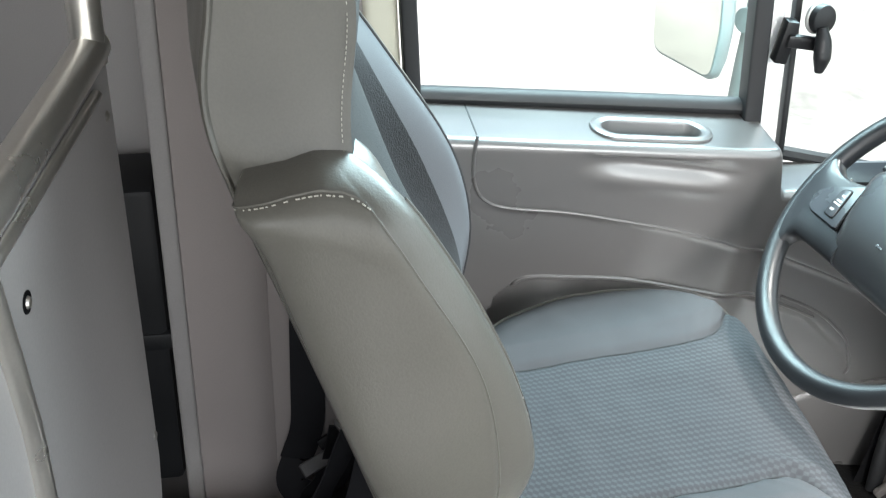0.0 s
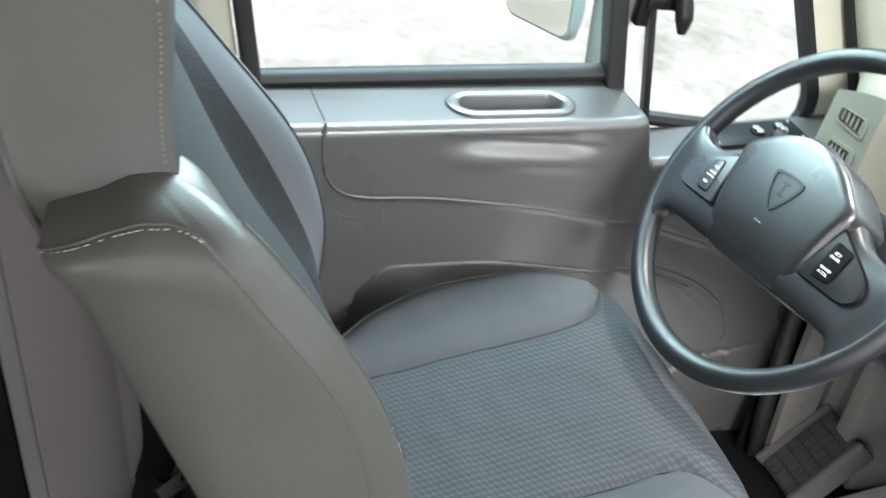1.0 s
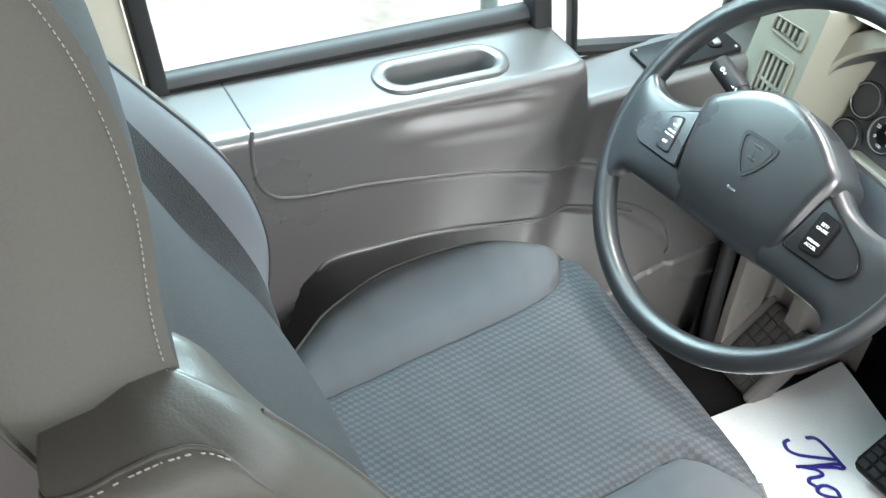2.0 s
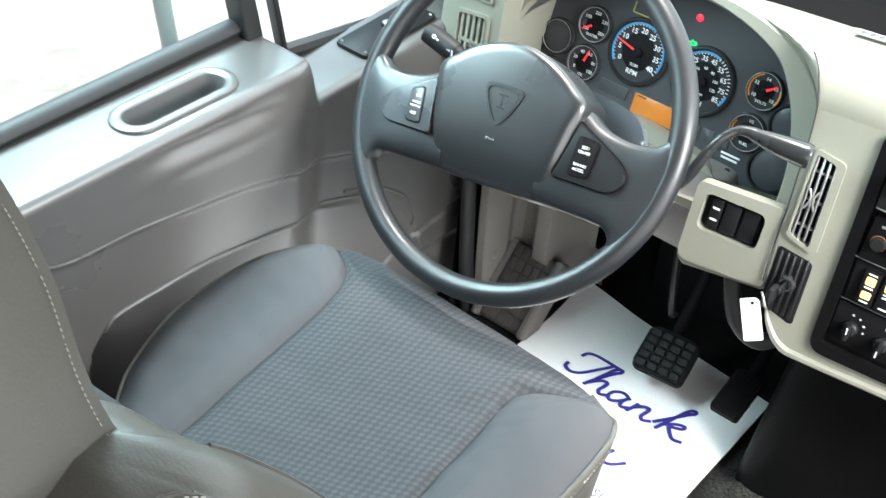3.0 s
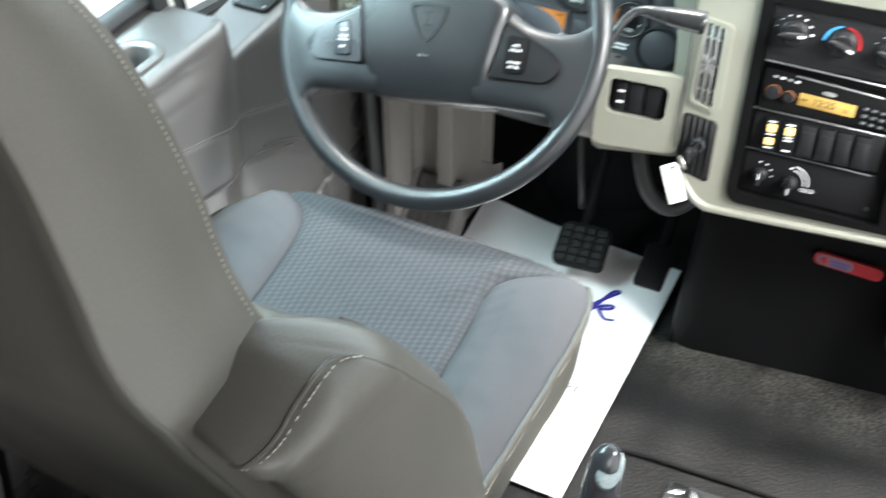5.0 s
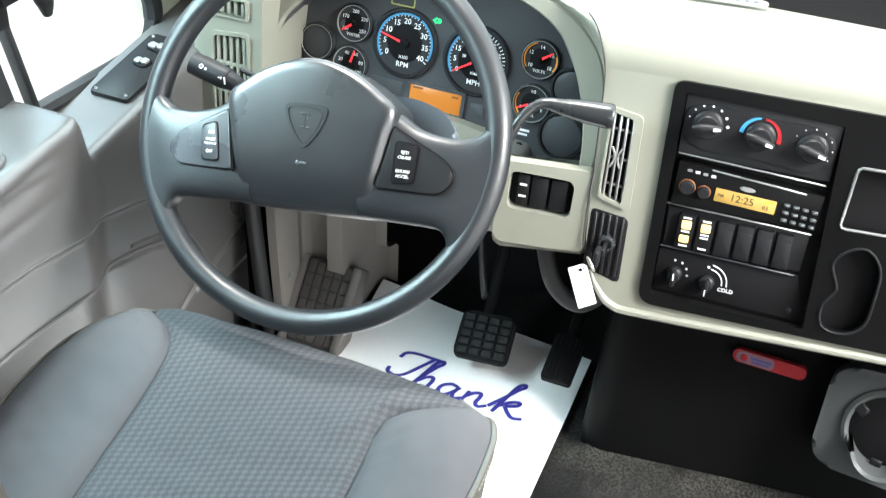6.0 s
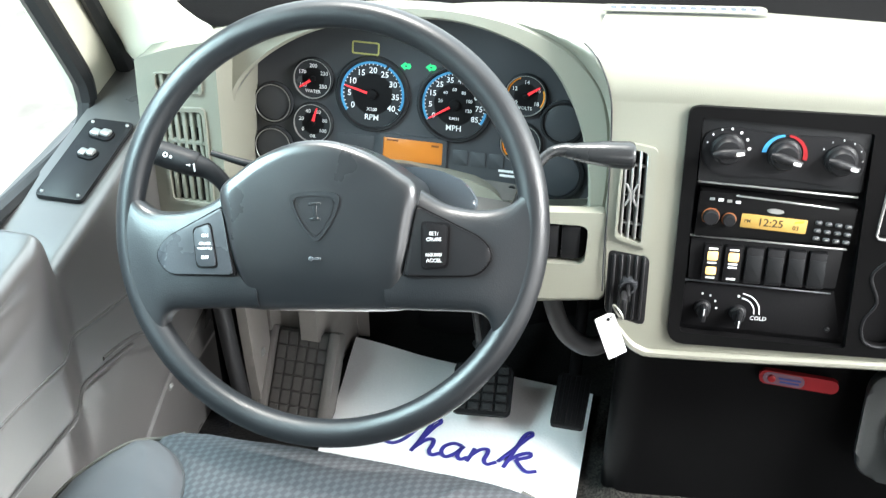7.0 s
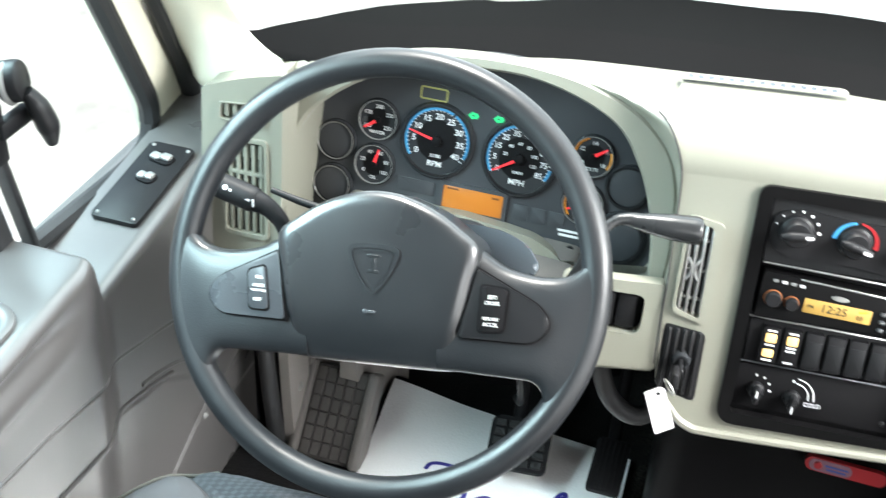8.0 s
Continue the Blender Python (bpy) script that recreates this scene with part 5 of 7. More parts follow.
gauge(-0.054, 0.0, 0.049, needle=166, ticks=32, arcs=[(215, 65, BLUE), (60, -25, BLUE)], start=213, sweep=246,
      numbers=dial(["0", "5", "10", "15", "20", "25", "30", "35", "40"], 213, 246, 0.64, 0.0112), words=[("X100", 0, -0.42, 0.0065), ("RPM", 0, -0.64, 0.0105)])
gauge(0.057, -0.002, 0.049, needle=212, ticks=34, arcs=[(212, 70, BLUE), (-10, -32, BLUE)], start=212, sweep=244,
      numbers=dial(["0", "5", "15", "25", "35", "45", "55", "65", "75", "85"], 212, 244, 0.66, 0.0102) + dial(["20", "40", "60", "80", "100", "120"], 170, 190, 0.40, 0.006), words=[("KM/H", 0, -0.38, 0.0055), ("MPH", 0, -0.64, 0.0105)])
gauge(-0.136, 0.012, 0.0275, needle=215, numbers=dial(["100", "170", "200", "230", "250"], 215, 250, 0.62, 0.0072), words=[("WATER", 0, -0.62, 0.0062)])
gauge(-0.135, -0.048, 0.0275, needle=75, numbers=dial(["0", "20", "40", "60", "80", "100"], 215, 250, 0.62, 0.0072), words=[("OIL", 0, -0.66, 0.006)])
gauge(-0.191, -0.026, 0.0275, lit=False)
gauge(-0.190, -0.086, 0.0275, lit=False)
gauge(0.149, 0.020, 0.0275, needle=35, arcs=[(215, 110, ORANGE), (20, -35, ORANGE)], numbers=dial(["10", "12", "14", "16", "18"], 215, 250, 0.62, 0.0072), words=[("VOLTS", 0, -0.6, 0.006)])
gauge(0.147, -0.043, 0.0275, needle=205, arcs=[(225, 150, ORANGE)], numbers=dial(["E", "1/2", "F"], 205, 230, 0.62, 0.006), words=[("FUEL", 0, -0.6, 0.006)])
gauge(0.199, -0.010, 0.0285, ringed=False, lit=False)
gauge(0.198, -0.078, 0.034, ringed=False, lit=False)
part("screen", prism(rect(0.082, 0.031, 0.002), 0.003, 0.0006, at(KM, 0.004, -0.070)), AMBER, cluster, "amber message screen")
SCREENINK = plain("dark_amber_print", (0.16, 0.05, 0.01), 0.5)
for u0, v0, wide in ((-0.024, -0.0585, 0.016), (0.034, -0.0605, 0.010)):
    part("screen_mark", block(wide, 0.0026, 0.0004, 0, 1, at(KM, u0, v0, 0.0032)), SCREENINK, cluster)
part("screen_frame", holed(rect(0.092, 0.040, 0.004), [rect(0.081, 0.030, 0.002)], 0.0042, at(KM, 0.004, -0.070)), PANELDARK, cluster)
part("lamp_window", holed(rect(0.037, 0.017, 0.003), [rect(0.033, 0.013, 0.002)], 0.001, at(KM, -0.066, 0.059)), plain("pale_yellow_outline", (0.42, 0.40, 0.12), 0.5), cluster, "pale yellow lamp outline")
GREENLAMP = plain("lit_green_lens", (0.02, 0.50, 0.16), 0.4, 0, 0.6)
for u0, v0, s0 in ((-0.0105, 0.041, -1), (0.023, 0.0425, -1)):
    part("turn_lamp", holed([(s0 * 0.0095, 0.0), (s0 * 0.002, 0.0065), (s0 * 0.001, 0.0045), (-s0 * 0.006, 0.0045), (-s0 * 0.0085, 0.0), (-s0 * 0.006, -0.0045), (s0 * 0.001, -0.0045), (s0 * 0.002, -0.0065)], [[(s0 * 0.004, 0.0), (0.0, 0.0018), (-s0 * 0.002, 0.0), (0.0, -0.0018)]], 0.0010, at(KM, u0, v0) @ Matrix.Diagonal((0.8, 0.8, 1, 1))), GREENLAMP, cluster, "lit green turn signal arrow")
part("warning_lamp", drum(0.0055, 0.0012, 20, 0.0003, m=at(KM, 0.020, 0.079)), plain("lit_red_lens", (0.9, 0.02, 0.05), 0.4, 0, 0.9), cluster, "lit red warning lamp")
for i in range(3):
    part("telltale", prism(rect(0.020, 0.020, 0.002), 0.0012, 0.0004, at(KM, 0.068 + 0.024 * i, -0.072)), PANELDARK, cluster)
part("telltale", prism(rect(0.05, 0.018, 0.002), 0.0012, 0.0004, at(KM, -0.075, -0.066)), PANELDARK, cluster)
part("sticker", merge(*[block(0.030 - 0.004 * i, 0.003, 0.0006, 0, 1, at(KM, 0.135, -0.083 - 0.006 * i, 0.001)) for i in range(2)]), WHITE, cluster)
part("reset_knob", drum(0.007, 0.008, 20, 0.002, m=at(KM, 0.14, -0.107)), BLACK, cluster)
part("cluster_sill", prism(rounded([(-0.16, -0.088), (0.0, -0.084), (0.05, -0.088), (0.09, -0.093), (0.12, -0.104), (0.140, -0.120), (0.155, -0.1225), (0.215, -0.1215), (0.236, -0.108), (0.250, -0.09), (0.262, -0.09), (0.262, -0.165), (-0.16, -0.165)][::-1], 0.006, 3), 0.026, 0.006, KM, 0.002, 3), CREAM, dash, "curved cream sill below the instruments")

# left end of the dash with two vents
LM = axes_at((0.262, 0.29, 0.56), (-1, 0, 0.06))


def left_pt(y, z):
    p = LM.inverted() @ Vector((0.262, y, z))
    return (p.x, p.y)


left_face = [left_pt(y, z) for y, z in ((0.348, 0.44), (0.236, 0.44), (0.232, 0.7045), (0.289, 0.690), (0.341, 0.669))]
UPV = rounded([left_pt(0.320, 0.632), left_pt(0.252, 0.632), left_pt(0.252, 0.662), left_pt(0.318, 0.655)], 0.006)
LOV = rounded([left_pt(0.314, 0.470), left_pt(0.252, 0.470), left_pt(0.252, 0.614), left_pt(0.314, 0.608)], 0.008)
endcap = part("end_panel", holed(rounded(left_face, [0.012, 0.004, 0.004, 0.03, 0.004]), [UPV, LOV], 0.015, LM @ pose(0, 0, -0.015)), CREAM, dash, "cream end panel with two air vents")
part("end_body", loft([[Vector((x, y, z)) for y, z in ((0.346, 0.44), (0.236, 0.44), (0.234, 0.7015), (0.289, 0.686), (0.339, 0.666))] for x in (0.276, 0.36, 0.42)]), CREAM, dash)
vback = [left_pt(0.33, 0.45), left_pt(0.24, 0.45), left_pt(0.24, 0.67), left_pt(0.33, 0.67)]
part("vent_dark", prism(vback, 0.001, 0, LM @ pose(0, 0, -0.014)), SOFTBLACK, endcap)


def left_vent(outline, ya, yb, za, zb, cols, bars):
    v = part("air_vent", holed(outline, [[(0.86 * (x - cx) + cx, 0.92 * (y - cy) + cy) for x, y in outline] for cx, cy in [tuple(np.mean(outline, axis=0))]], 0.006, LM @ pose(0, 0, -0.002)), CREAM, endcap, "cream air vent")
    for i in range(cols):
        y = ya + (yb - ya) * (i + 0.5) / cols
        x, c = left_pt(y, (za + zb) / 2)
        part("slat", block(0.0055, abs(zb - za), 0.008, 0.0015, 2, LM @ pose(x, c, -0.003)), CREAM, v)
    for i in range(bars):
        z = za + (zb - za) * (i + 1) / (bars + 1)
        x, c = left_pt((ya + yb) / 2, z)
        part("slat", block(abs(yb - ya), 0.006, 0.006, 0.0015, 2, LM @ pose(x, c, -0.002)), CREAM, v)


left_vent(LOV, 0.309, 0.257, 0.476, 0.604, 5, 2)
left_vent(UPV, 0.313, 0.257, 0.636, 0.656, 5, 0)

# lower bezel with a switch pocket, below the right of the cluster
bez = part("lower_bezel", holed(cons([(-0.136, 0.528), (-0.256, 0.532), (-0.262, 0.418), (-0.136, 0.412)], [0.01, 0.008, 0.014, 0.02]), [cons([(-0.150, 0.516), (-0.236, 0.514), (-0.235, 0.462), (-0.150, 0.463)], 0.012)], 0.02, CM @ pose(0, 0, -0.022)), CREAM, dash)
part("bezel_edge", prism(cons([(-0.132, 0.418), (-0.262, 0.420), (-0.262, 0.410), (-0.14, 0.400)], 0.006), 0.04, 0.004, CM @ pose(0, 0, -0.055)), CREAM, dash)
pk = part("switch_pocket", prism(cons([(-0.146, 0.52), (-0.24, 0.518), (-0.239, 0.458), (-0.146, 0.459)], 0.012), 0.002, 0, CM @ pose(0, 0, -0.022)), SOFTBLACK, bez, "dark switch pocket")
for y0, wide in ((-0.168, 0.016), (-0.190, 0.022), (-0.216, 0.022)):
    part("switch", prism(rect(wide, 0.044, 0.003), 0.010, 0.002, at(CM, *con(y0, 0.488), -0.020)), BLACK, pk)
for dz in (0.008, -0.008):
    part("mark", block(0.010, 0.003, 0.0006, 0, 1, at(CM, *con(-0.168, 0.488 + dz), -0.0095)), WHITE, pk)

# air vent and ignition grille on the fascia
vm = np.mean([con(-0.266, 0.626), con(-0.308, 0.618), con(-0.311, 0.490), con(-0.267, 0.503)], axis=0)
fv = part("air_vent", holed(VENT_HOLE, [[((x - vm[0]) * 0.66 - 0.004 + vm[0], (y - vm[1]) * 0.9 + vm[1]) for x, y in VENT_HOLE]], 0.010, CM @ pose(0, 0, -0.004)), CREAM, fascia, "cream air vent with upright louvres")
part("vent_dark", prism(VENT_HOLE, 0.001, 0, CM @ pose(0, 0, -0.02)), SOFTBLACK, fv)
for i in range(4):
    part("slat", block(0.0028, 0.116, 0.010, 0.001, 1, CM @ pose(vm[0] - 0.016 + 0.0085 * i, vm[1], 0.0, 0, 18, 1)), SILVER, fv)
for k in (-0.35, -0.02, 0.33):
    part("slat", block(0.030, 0.003, 0.006, 0.001, 1, CM @ pose(vm[0] - 0.004, vm[1] + 0.11 * k, -0.002, 0, 0, -6)), SILVER, fv)
part("thumb_tab", merge(*[tube([CM @ Vector((vm[0] - 0.006 + s * 0.007 - s * 0.005 * math.sin(math.pi * t), vm[1] - 0.014 + 0.028 * t, 0.004)) for t in (0, 0.25, 0.5, 0.75, 1)], 0.0016, 6, 3) for s in (-1, 1)]), SILVER, fv)
gm = np.mean([con(-0.262, 0.486), con(-0.312, 0.478), con(-0.314, 0.384), con(-0.264, 0.400)], axis=0)
gr = part("ignition_grille", prism(GRILLE_HOLE, 0.006, 0.002, CM @ pose(0, 0, -0.006)), BLACK, fascia, "black ribbed ignition plate")
for i in range(5):
    part("rib", block(0.0045, 0.088, 0.005, 0.0015, 1, CM @ pose(gm[0] - 0.018 + 0.009 * i, gm[1], 0.001, 0, 0, 1)), BLACK, gr)
IGM = at(CM, *con(-0.289, 0.440))
part("lock_barrel", lathe([(0, 0.005), (0.006, 0.005), (0.007, 0.009), (0.0095, 0.009), (0.011, 0.003), (0.013, 0)], 28, IGM), GLOSSBLACK, gr)

# keys and tag in the ignition
keys = thing("ignition_keys", IGM.translation, "key ring with a blank white tag hanging from the ignition", "keys")
kp = IGM @ Vector((0, 0, 0.008))
part("key", merge(block(0.004, 0.010, 0.03, 0.001, 1, axes_at(kp + CW * 0.014, CW)), block(0.008, 0.024, 0.026, 0.004, 2, axes_at(kp + CW * 0.036 + Vector((0, 0.006, -0.004)), CW))), BLACK, keys)
rp = kp + CW * 0.047 + Vector((0.0, 0.012, -0.012))
part("ring", torus(0.010, 0.0012, 28, 8, axes_at(rp, (0.5, -0.6, 0.3))), CHROME, keys)
part("spare_key", tube([rp + Vector((0, 0.006, -0.006)), rp + Vector((0.006, 0.016, -0.022)), rp + Vector((0.01, 0.018, -0.034))], [0.004, 0.009, 0.008], 10, 4, flat=0.4), BLACK, keys)
part("tag", prism(rounded([(-0.0125, -0.032), (0.0125, -0.032), (0.0125, 0.027), (0.008, 0.032), (-0.0125, 0.032)], 0.002), 0.001, 0.0003, axes_at(Vector((0.193, -0.2785, 0.404)), (-0.80, -0.45, 0.12), (0.45, -0.85, 0.30))), PAPER, keys, "white card tag")
part("tag_hole", drum(0.0022, 0.0014, 12, 0.0002, m=axes_at(Vector((0.191, -0.274, 0.430)), (-0.80, -0.45, 0.12))), SOFTBLACK, keys)

# ---- centre panel ----
centre = thing("centre_panel", (0.3, -0.5, 0.36), "black centre panel with heater knobs, radio and rocker switches", "control panel")
RECESS = cons([(-0.353, 0.659), (-0.545, 0.647), (-0.557, 0.371), (-0.357, 0.382)], [0.003, 0.003, 0.006, 0.006])
CUP = [(p.x, p.y) for p in spline([(*con(-0.590, 0.492), 0), (*con(-0.572, 0.470), 0), (*con(-0.584, 0.436), 0), (*con(-0.572, 0.410), 0), (*con(-0.578, 0.382), 0), (*con(-0.606, 0.376), 0), (*con(-0.628, 0.392), 0), (*con(-0.632, 0.43), 0), (*con(-0.630, 0.47), 0), (*con(-0.612, 0.494), 0)], 5, True)]
POCK = cons([(-0.572, 0.60), (-0.70, 0.60), (-0.70, 0.518), (-0.568, 0.518)], 0.008)
part("surround", holed(PANEL_HOLE, [RECESS, CUP, POCK], 0.012, CM @ pose(0, 0, -0.006)), CONTROLBLACK, centre)
part("recess_back", prism(cons([(-0.345, 0.668), (-0.72, 0.66), (-0.72, 0.364), (-0.349, 0.374)], 0.004), 0.002, 0, CM @ pose(0, 0, -0.016)), SOFTBLACK, centre)
part("cup_rim", tube([CM @ Vector((x, y, 0.006)) for x, y in CUP[::2]], 0.002, 8, 2, closed=True), BLACK, centre)
part("pocket_rim", tube([CM @ Vector((x, y, 0.006)) for x, y in POCK[::2]], 0.002, 8, 1, closed=True), SILVER, centre)

hv = part("heater_plate", prism(cons([(-0.354, 0.657), (-0.544, 0.645), (-0.543, 0.573), (-0.357, 0.579)], 0.002), 0.010, 0.002, CM @ pose(0, 0, -0.010)), HEATBLACK, centre, "dark heater control plate")
part("heater_bar", block(0.186, 0.0022, 0.003, 0.0008, 1, CM @ pose(*con(-0.449, 0.573), 0.0, 0, 0, -2.2)), SILVER, centre)
KNOBS = ((-0.3855, 0.6215), (-0.4500, 0.6170), (-0.5135, 0.6130))
loz = rounded([con(-0.356, 0.640), con(-0.385, 0.648), con(-0.45, 0.640), con(-0.513, 0.640), con(-0.541, 0.628), con(-0.541, 0.592), con(-0.513, 0.580), con(-0.45, 0.588), con(-0.385, 0.588), con(-0.358, 0.600)], 0.015)
part("heater_field", prism(loz, 0.003, 0.001, CM @ pose(0, 0, 0)), BLACK, hv)
for i, (ky, kz) in enumerate(KNOBS):
    km = at(CM, *con(ky, kz), 0.003)
    kn = part("knob", lathe([(0.0195, 0), (0.019, 0.003), (0.016, 0.005), (0.015, 0.012), (0.0135, 0.014), (0, 0.0145)], 32, km), BLACK, hv, "round heater knob")
    part("grip", tube([at(km, 0, 0, 0.0165, a) @ Vector((d, 0, 0)) for a in ((8, -14, -14)[i],) for d in (-0.018, -0.008, 0.006, 0.019)], [0.003, 0.006, 0.0055, 0.003], 10, 4), BLACK, kn)
    tip = at(km, 0, 0, 0.0205, (8, -14, -14)[i])
    part("pointer", prism(rounded([(0.008, -0.002), (0.017, -0.0015), (0.017, 0.0015), (0.008, 0.002)], 0.001), 0.0012, 0, tip), WHITE, kn)
    if i != 1:
        for j in range(7):
            a = radians(165 - 27 * j if i == 0 else 150 - 30 * j)
            part("dot", drum(0.0009 + 0.0002 * j * (i == 0), 0.0006, 12, 0.0001, m=at(km, 0.0245 * math.cos(a), 0.0245 * math.sin(a), 0.0002)), WHITE, hv)
    else:
        for a0, a1, mt in ((176, 96, BLUE), (84, -12, RED)):
            rr = []
            for j in range(17):
                a = radians(a0 + (a1 - a0) * j / 16)
                w = 0.0012 + 0.0016 * (j / 16 if mt is RED else 1 - j / 16)
                rr.append([km @ Vector((q * math.cos(a), q * math.sin(a), h)) for q, h in ((0.0235 - w, 0.0002), (0.0235 - w, 0.001), (0.0235 + w, 0.001), (0.0235 + w, 0.0002))])
            part("arc", loft(rr), mt, hv, smooth=False)

# radio
radio = thing("radio", CM @ Vector((*con(-0.45, 0.52), 0)), "black car radio with a yellow clock display and small keys", "radio")
part("radio_face", prism(cons([(-0.361, 0.569), (-0.543, 0.554), (-0.541, 0.507), (-0.360, 0.511)], 0.002), 0.016, 0.002, CM @ pose(0, 0, -0.013)), CONTROLBLACK, radio)
DM = CM @ pose(*con(-0.450, 0.531), 0.003, 0, 0, -2.6)
part("display", prism(rect(0.077, 0.0175, 0.001), 0.001, 0.0003, DM), LCDYELLOW, radio, "lit yellow display")
DARKINK = plain("lcd_ink", (0.03, 0.025, 0.01), 0.5)
lettering("12:25", 0.014, DM @ pose(-0.004, 0, 0.0012), DARKINK, radio)
lettering("PM", 0.006, DM @ pose(-0.031, 0.0, 0.0012), DARKINK, radio)
lettering("03", 0.008, DM @ pose(0.026, -0.003, 0.0012), DARKINK, radio)
part("display_mark", block(0.011, 0.003, 0.0004, 0, 1, DM @ pose(0.029, 0.0055, 0.0012, 0, 0, 12)), ORANGE, radio)
for ky, kz, r in ((-0.3765, 0.537, 0.0095), (-0.398, 0.534, 0.0075)):
    km = at(CM, *con(ky, kz), 0.003)
    kn = part("radio_knob", lathe([(r, 0), (r, 0.006), (r * 0.85, 0.008), (0, 0.008)], 28, km), BLACK, radio)
    part("knob_ring", torus(r + 0.0006, 0.0007, 32, 8, at(km, 0, 0, 0.001)), plain("copper_ring", (0.42, 0.15, 0.06), 0.35, 0.6), kn, "copper coloured ring")
for i in range(4):
    for j in range(3):
        part("radio_key", block(0.008, 0.0045, 0.004, 0.0012, 1, CM @ pose(con(-0.501 - 0.0115 * i, 0)[0], con(-0.45, 0.541 - 0.010 * j - 0.0009 * i)[1] - 0.005, 0.004, 0, 0, -2.6)), PANELDARK, radio)
        part("mark", block(0.0035, 0.0018, 0.0004, 0, 1, CM @ pose(con(-0.501 - 0.0115 * i, 0)[0], con(-0.45, 0.541 - 0.010 * j - 0.0009 * i)[1] - 0.0045, 0.0062, 0, 0, -2.6)), SILVER, radio)
part("slot", block(0.120, 0.0022, 0.002, 0.0006, 1, CM @ pose(*con(-0.462, 0.5585), 0.003, 0, 0, -4)), SILVER, radio, "thin disc slot edge")
part("oval_badge", prism([(0.010 * math.cos(a), 0.003 * math.sin(a)) for a in (2 * math.pi * i / 24 for i in range(24))], 0.001, 0.0003, CM @ pose(*con(-0.450, 0.5465), 0.003, 0, 0, -3)), SILVER, radio, "plain grey oval")
for i in range(4):
    part("mark", block(0.006, 0.0035, 0.0006, 0.0002, 1, CM @ pose(*con(-0.376 - 0.010 * i, 0.559 - 0.001 * i), 0.0035)), WHITE if i % 2 else SILVER, radio)
part("radio_bar", block(0.186, 0.0022, 0.003, 0.0008, 1, CM @ pose(*con(-0.447, 0.5055), 0.0, 0, 0, -1.6)), SILVER, centre)

# rocker switches
row = part("switch_strip", prism(cons([(-0.359, 0.503), (-0.538, 0.500), (-0.536, 0.445), (-0.361, 0.448)], 0.002), 0.004, 0.001, CM @ pose(0, 0, -0.012)), BLACK, centre)
for i in range(6):
    y0 = -0.3855 - 0.0248 * i
    z0 = 0.4745 - 0.0008 * i
    sm = at(CM, *con(y0, z0), -0.008)
    rocker = part("rocker_switch", prism(rect(0.0205, 0.047, 0.0015), 0.008, 0.0015, sm), BLACK if i > 1 else SOFTBLACK, row, "black blank rocker" if i > 1 else "black rocker with lit amber lens")
    if i < 2:
        part("lens", prism(rect(0.0125, 0.0115, 0.002), 0.001, 0.0003, at(sm, 0, 0.010, 0.008)), LAMPON, rocker, "lit amber lens")
        if i == 0:
            part("lens", prism(rect(0.0125, 0.010, 0.002), 0.001, 0.0003, at(sm, 0, -0.010, 0.008)), LAMPON, rocker, "lit amber lens")
        for dy in ((0.0195, 0.0005, -0.0195) if i == 0 else (0.0195, 0.0005, -0.004, -0.0195)):
            part("mark", block(0.011, 0.0022, 0.0005, 0, 1, at(sm, 0, dy, 0.008)), WHITE, rocker)
    else:
        part("lower_half", prism(rect(0.0185, 0.034, 0.002), 0.001, 0.0005, at(sm, 0, -0.003, 0.008)), HEATBLACK, rocker)
part("row_bar", block(0.176, 0.0018, 0.002, 0.0006, 1, CM @ pose(*con(-0.444, 0.4445), -0.004, 0, 0, -1.6)), PANELDARK, centre)

# two small knobs with printed marks
low = part("lower_plate", prism(cons([(-0.358, 0.443), (-0.536, 0.440), (-0.553, 0.375), (-0.359, 0.386)], 0.003), 0.004, 0.001, CM @ pose(0, 0, -0.013)), SOFTBLACK, centre)
for i, (ky, kz) in enumerate(((-0.3825, 0.4105), (-0.4255, 0.4060))):
    km = at(CM, *con(ky, kz), -0.009)
    kn = part("small_knob", lathe([(0.0105, 0), (0.010, 0.006), (0.0075, 0.008), (0.007, 0.017), (0, 0.018)], 24, km), BLACK, low)
    part("grip", block(0.006, 0.022, 0.012, 0.002, 2, at(km, 0, 0, 0.016, (0, -6)[i])), BLACK, kn)
    part("pointer", block(0.0016, 0.009, 0.0008, 0, 1, at(km, 0, (0.004, -0.006)[i], 0.0224)), WHITE, kn)
    if i == 0:
        for a in (96, 62, 30, 0):
            part("dot", drum(0.0015, 0.0006, 10, 0.0001, m=at(km, 0.017 * math.cos(radians(a)), 0.019 * math.sin(radians(a)), 0.0002)), WHITE, low)
    else:
        for q in (0.020, 0.0265):
            part("printed_arc", tube([km @ Vector((q * math.cos(radians(a)), q * math.sin(radians(a)), 0.0006)) for a in (82, 60, 40, 20, -2)], 0.0008, 5, 4), WHITE, low)
        lettering("COLD", 0.0075, at(km, 0.026, -0.007, 0.0006), WHITE, low)
        part("dot", drum(0.0018, 0.0006, 10, 0.0001, m=at(km, -0.001, 0.022, 0.0002)), WHITE, low)
part("panel_screw", screw_head(at(CM, *con(-0.535, 0.388), -0.009), 0.004), BLACK, low)

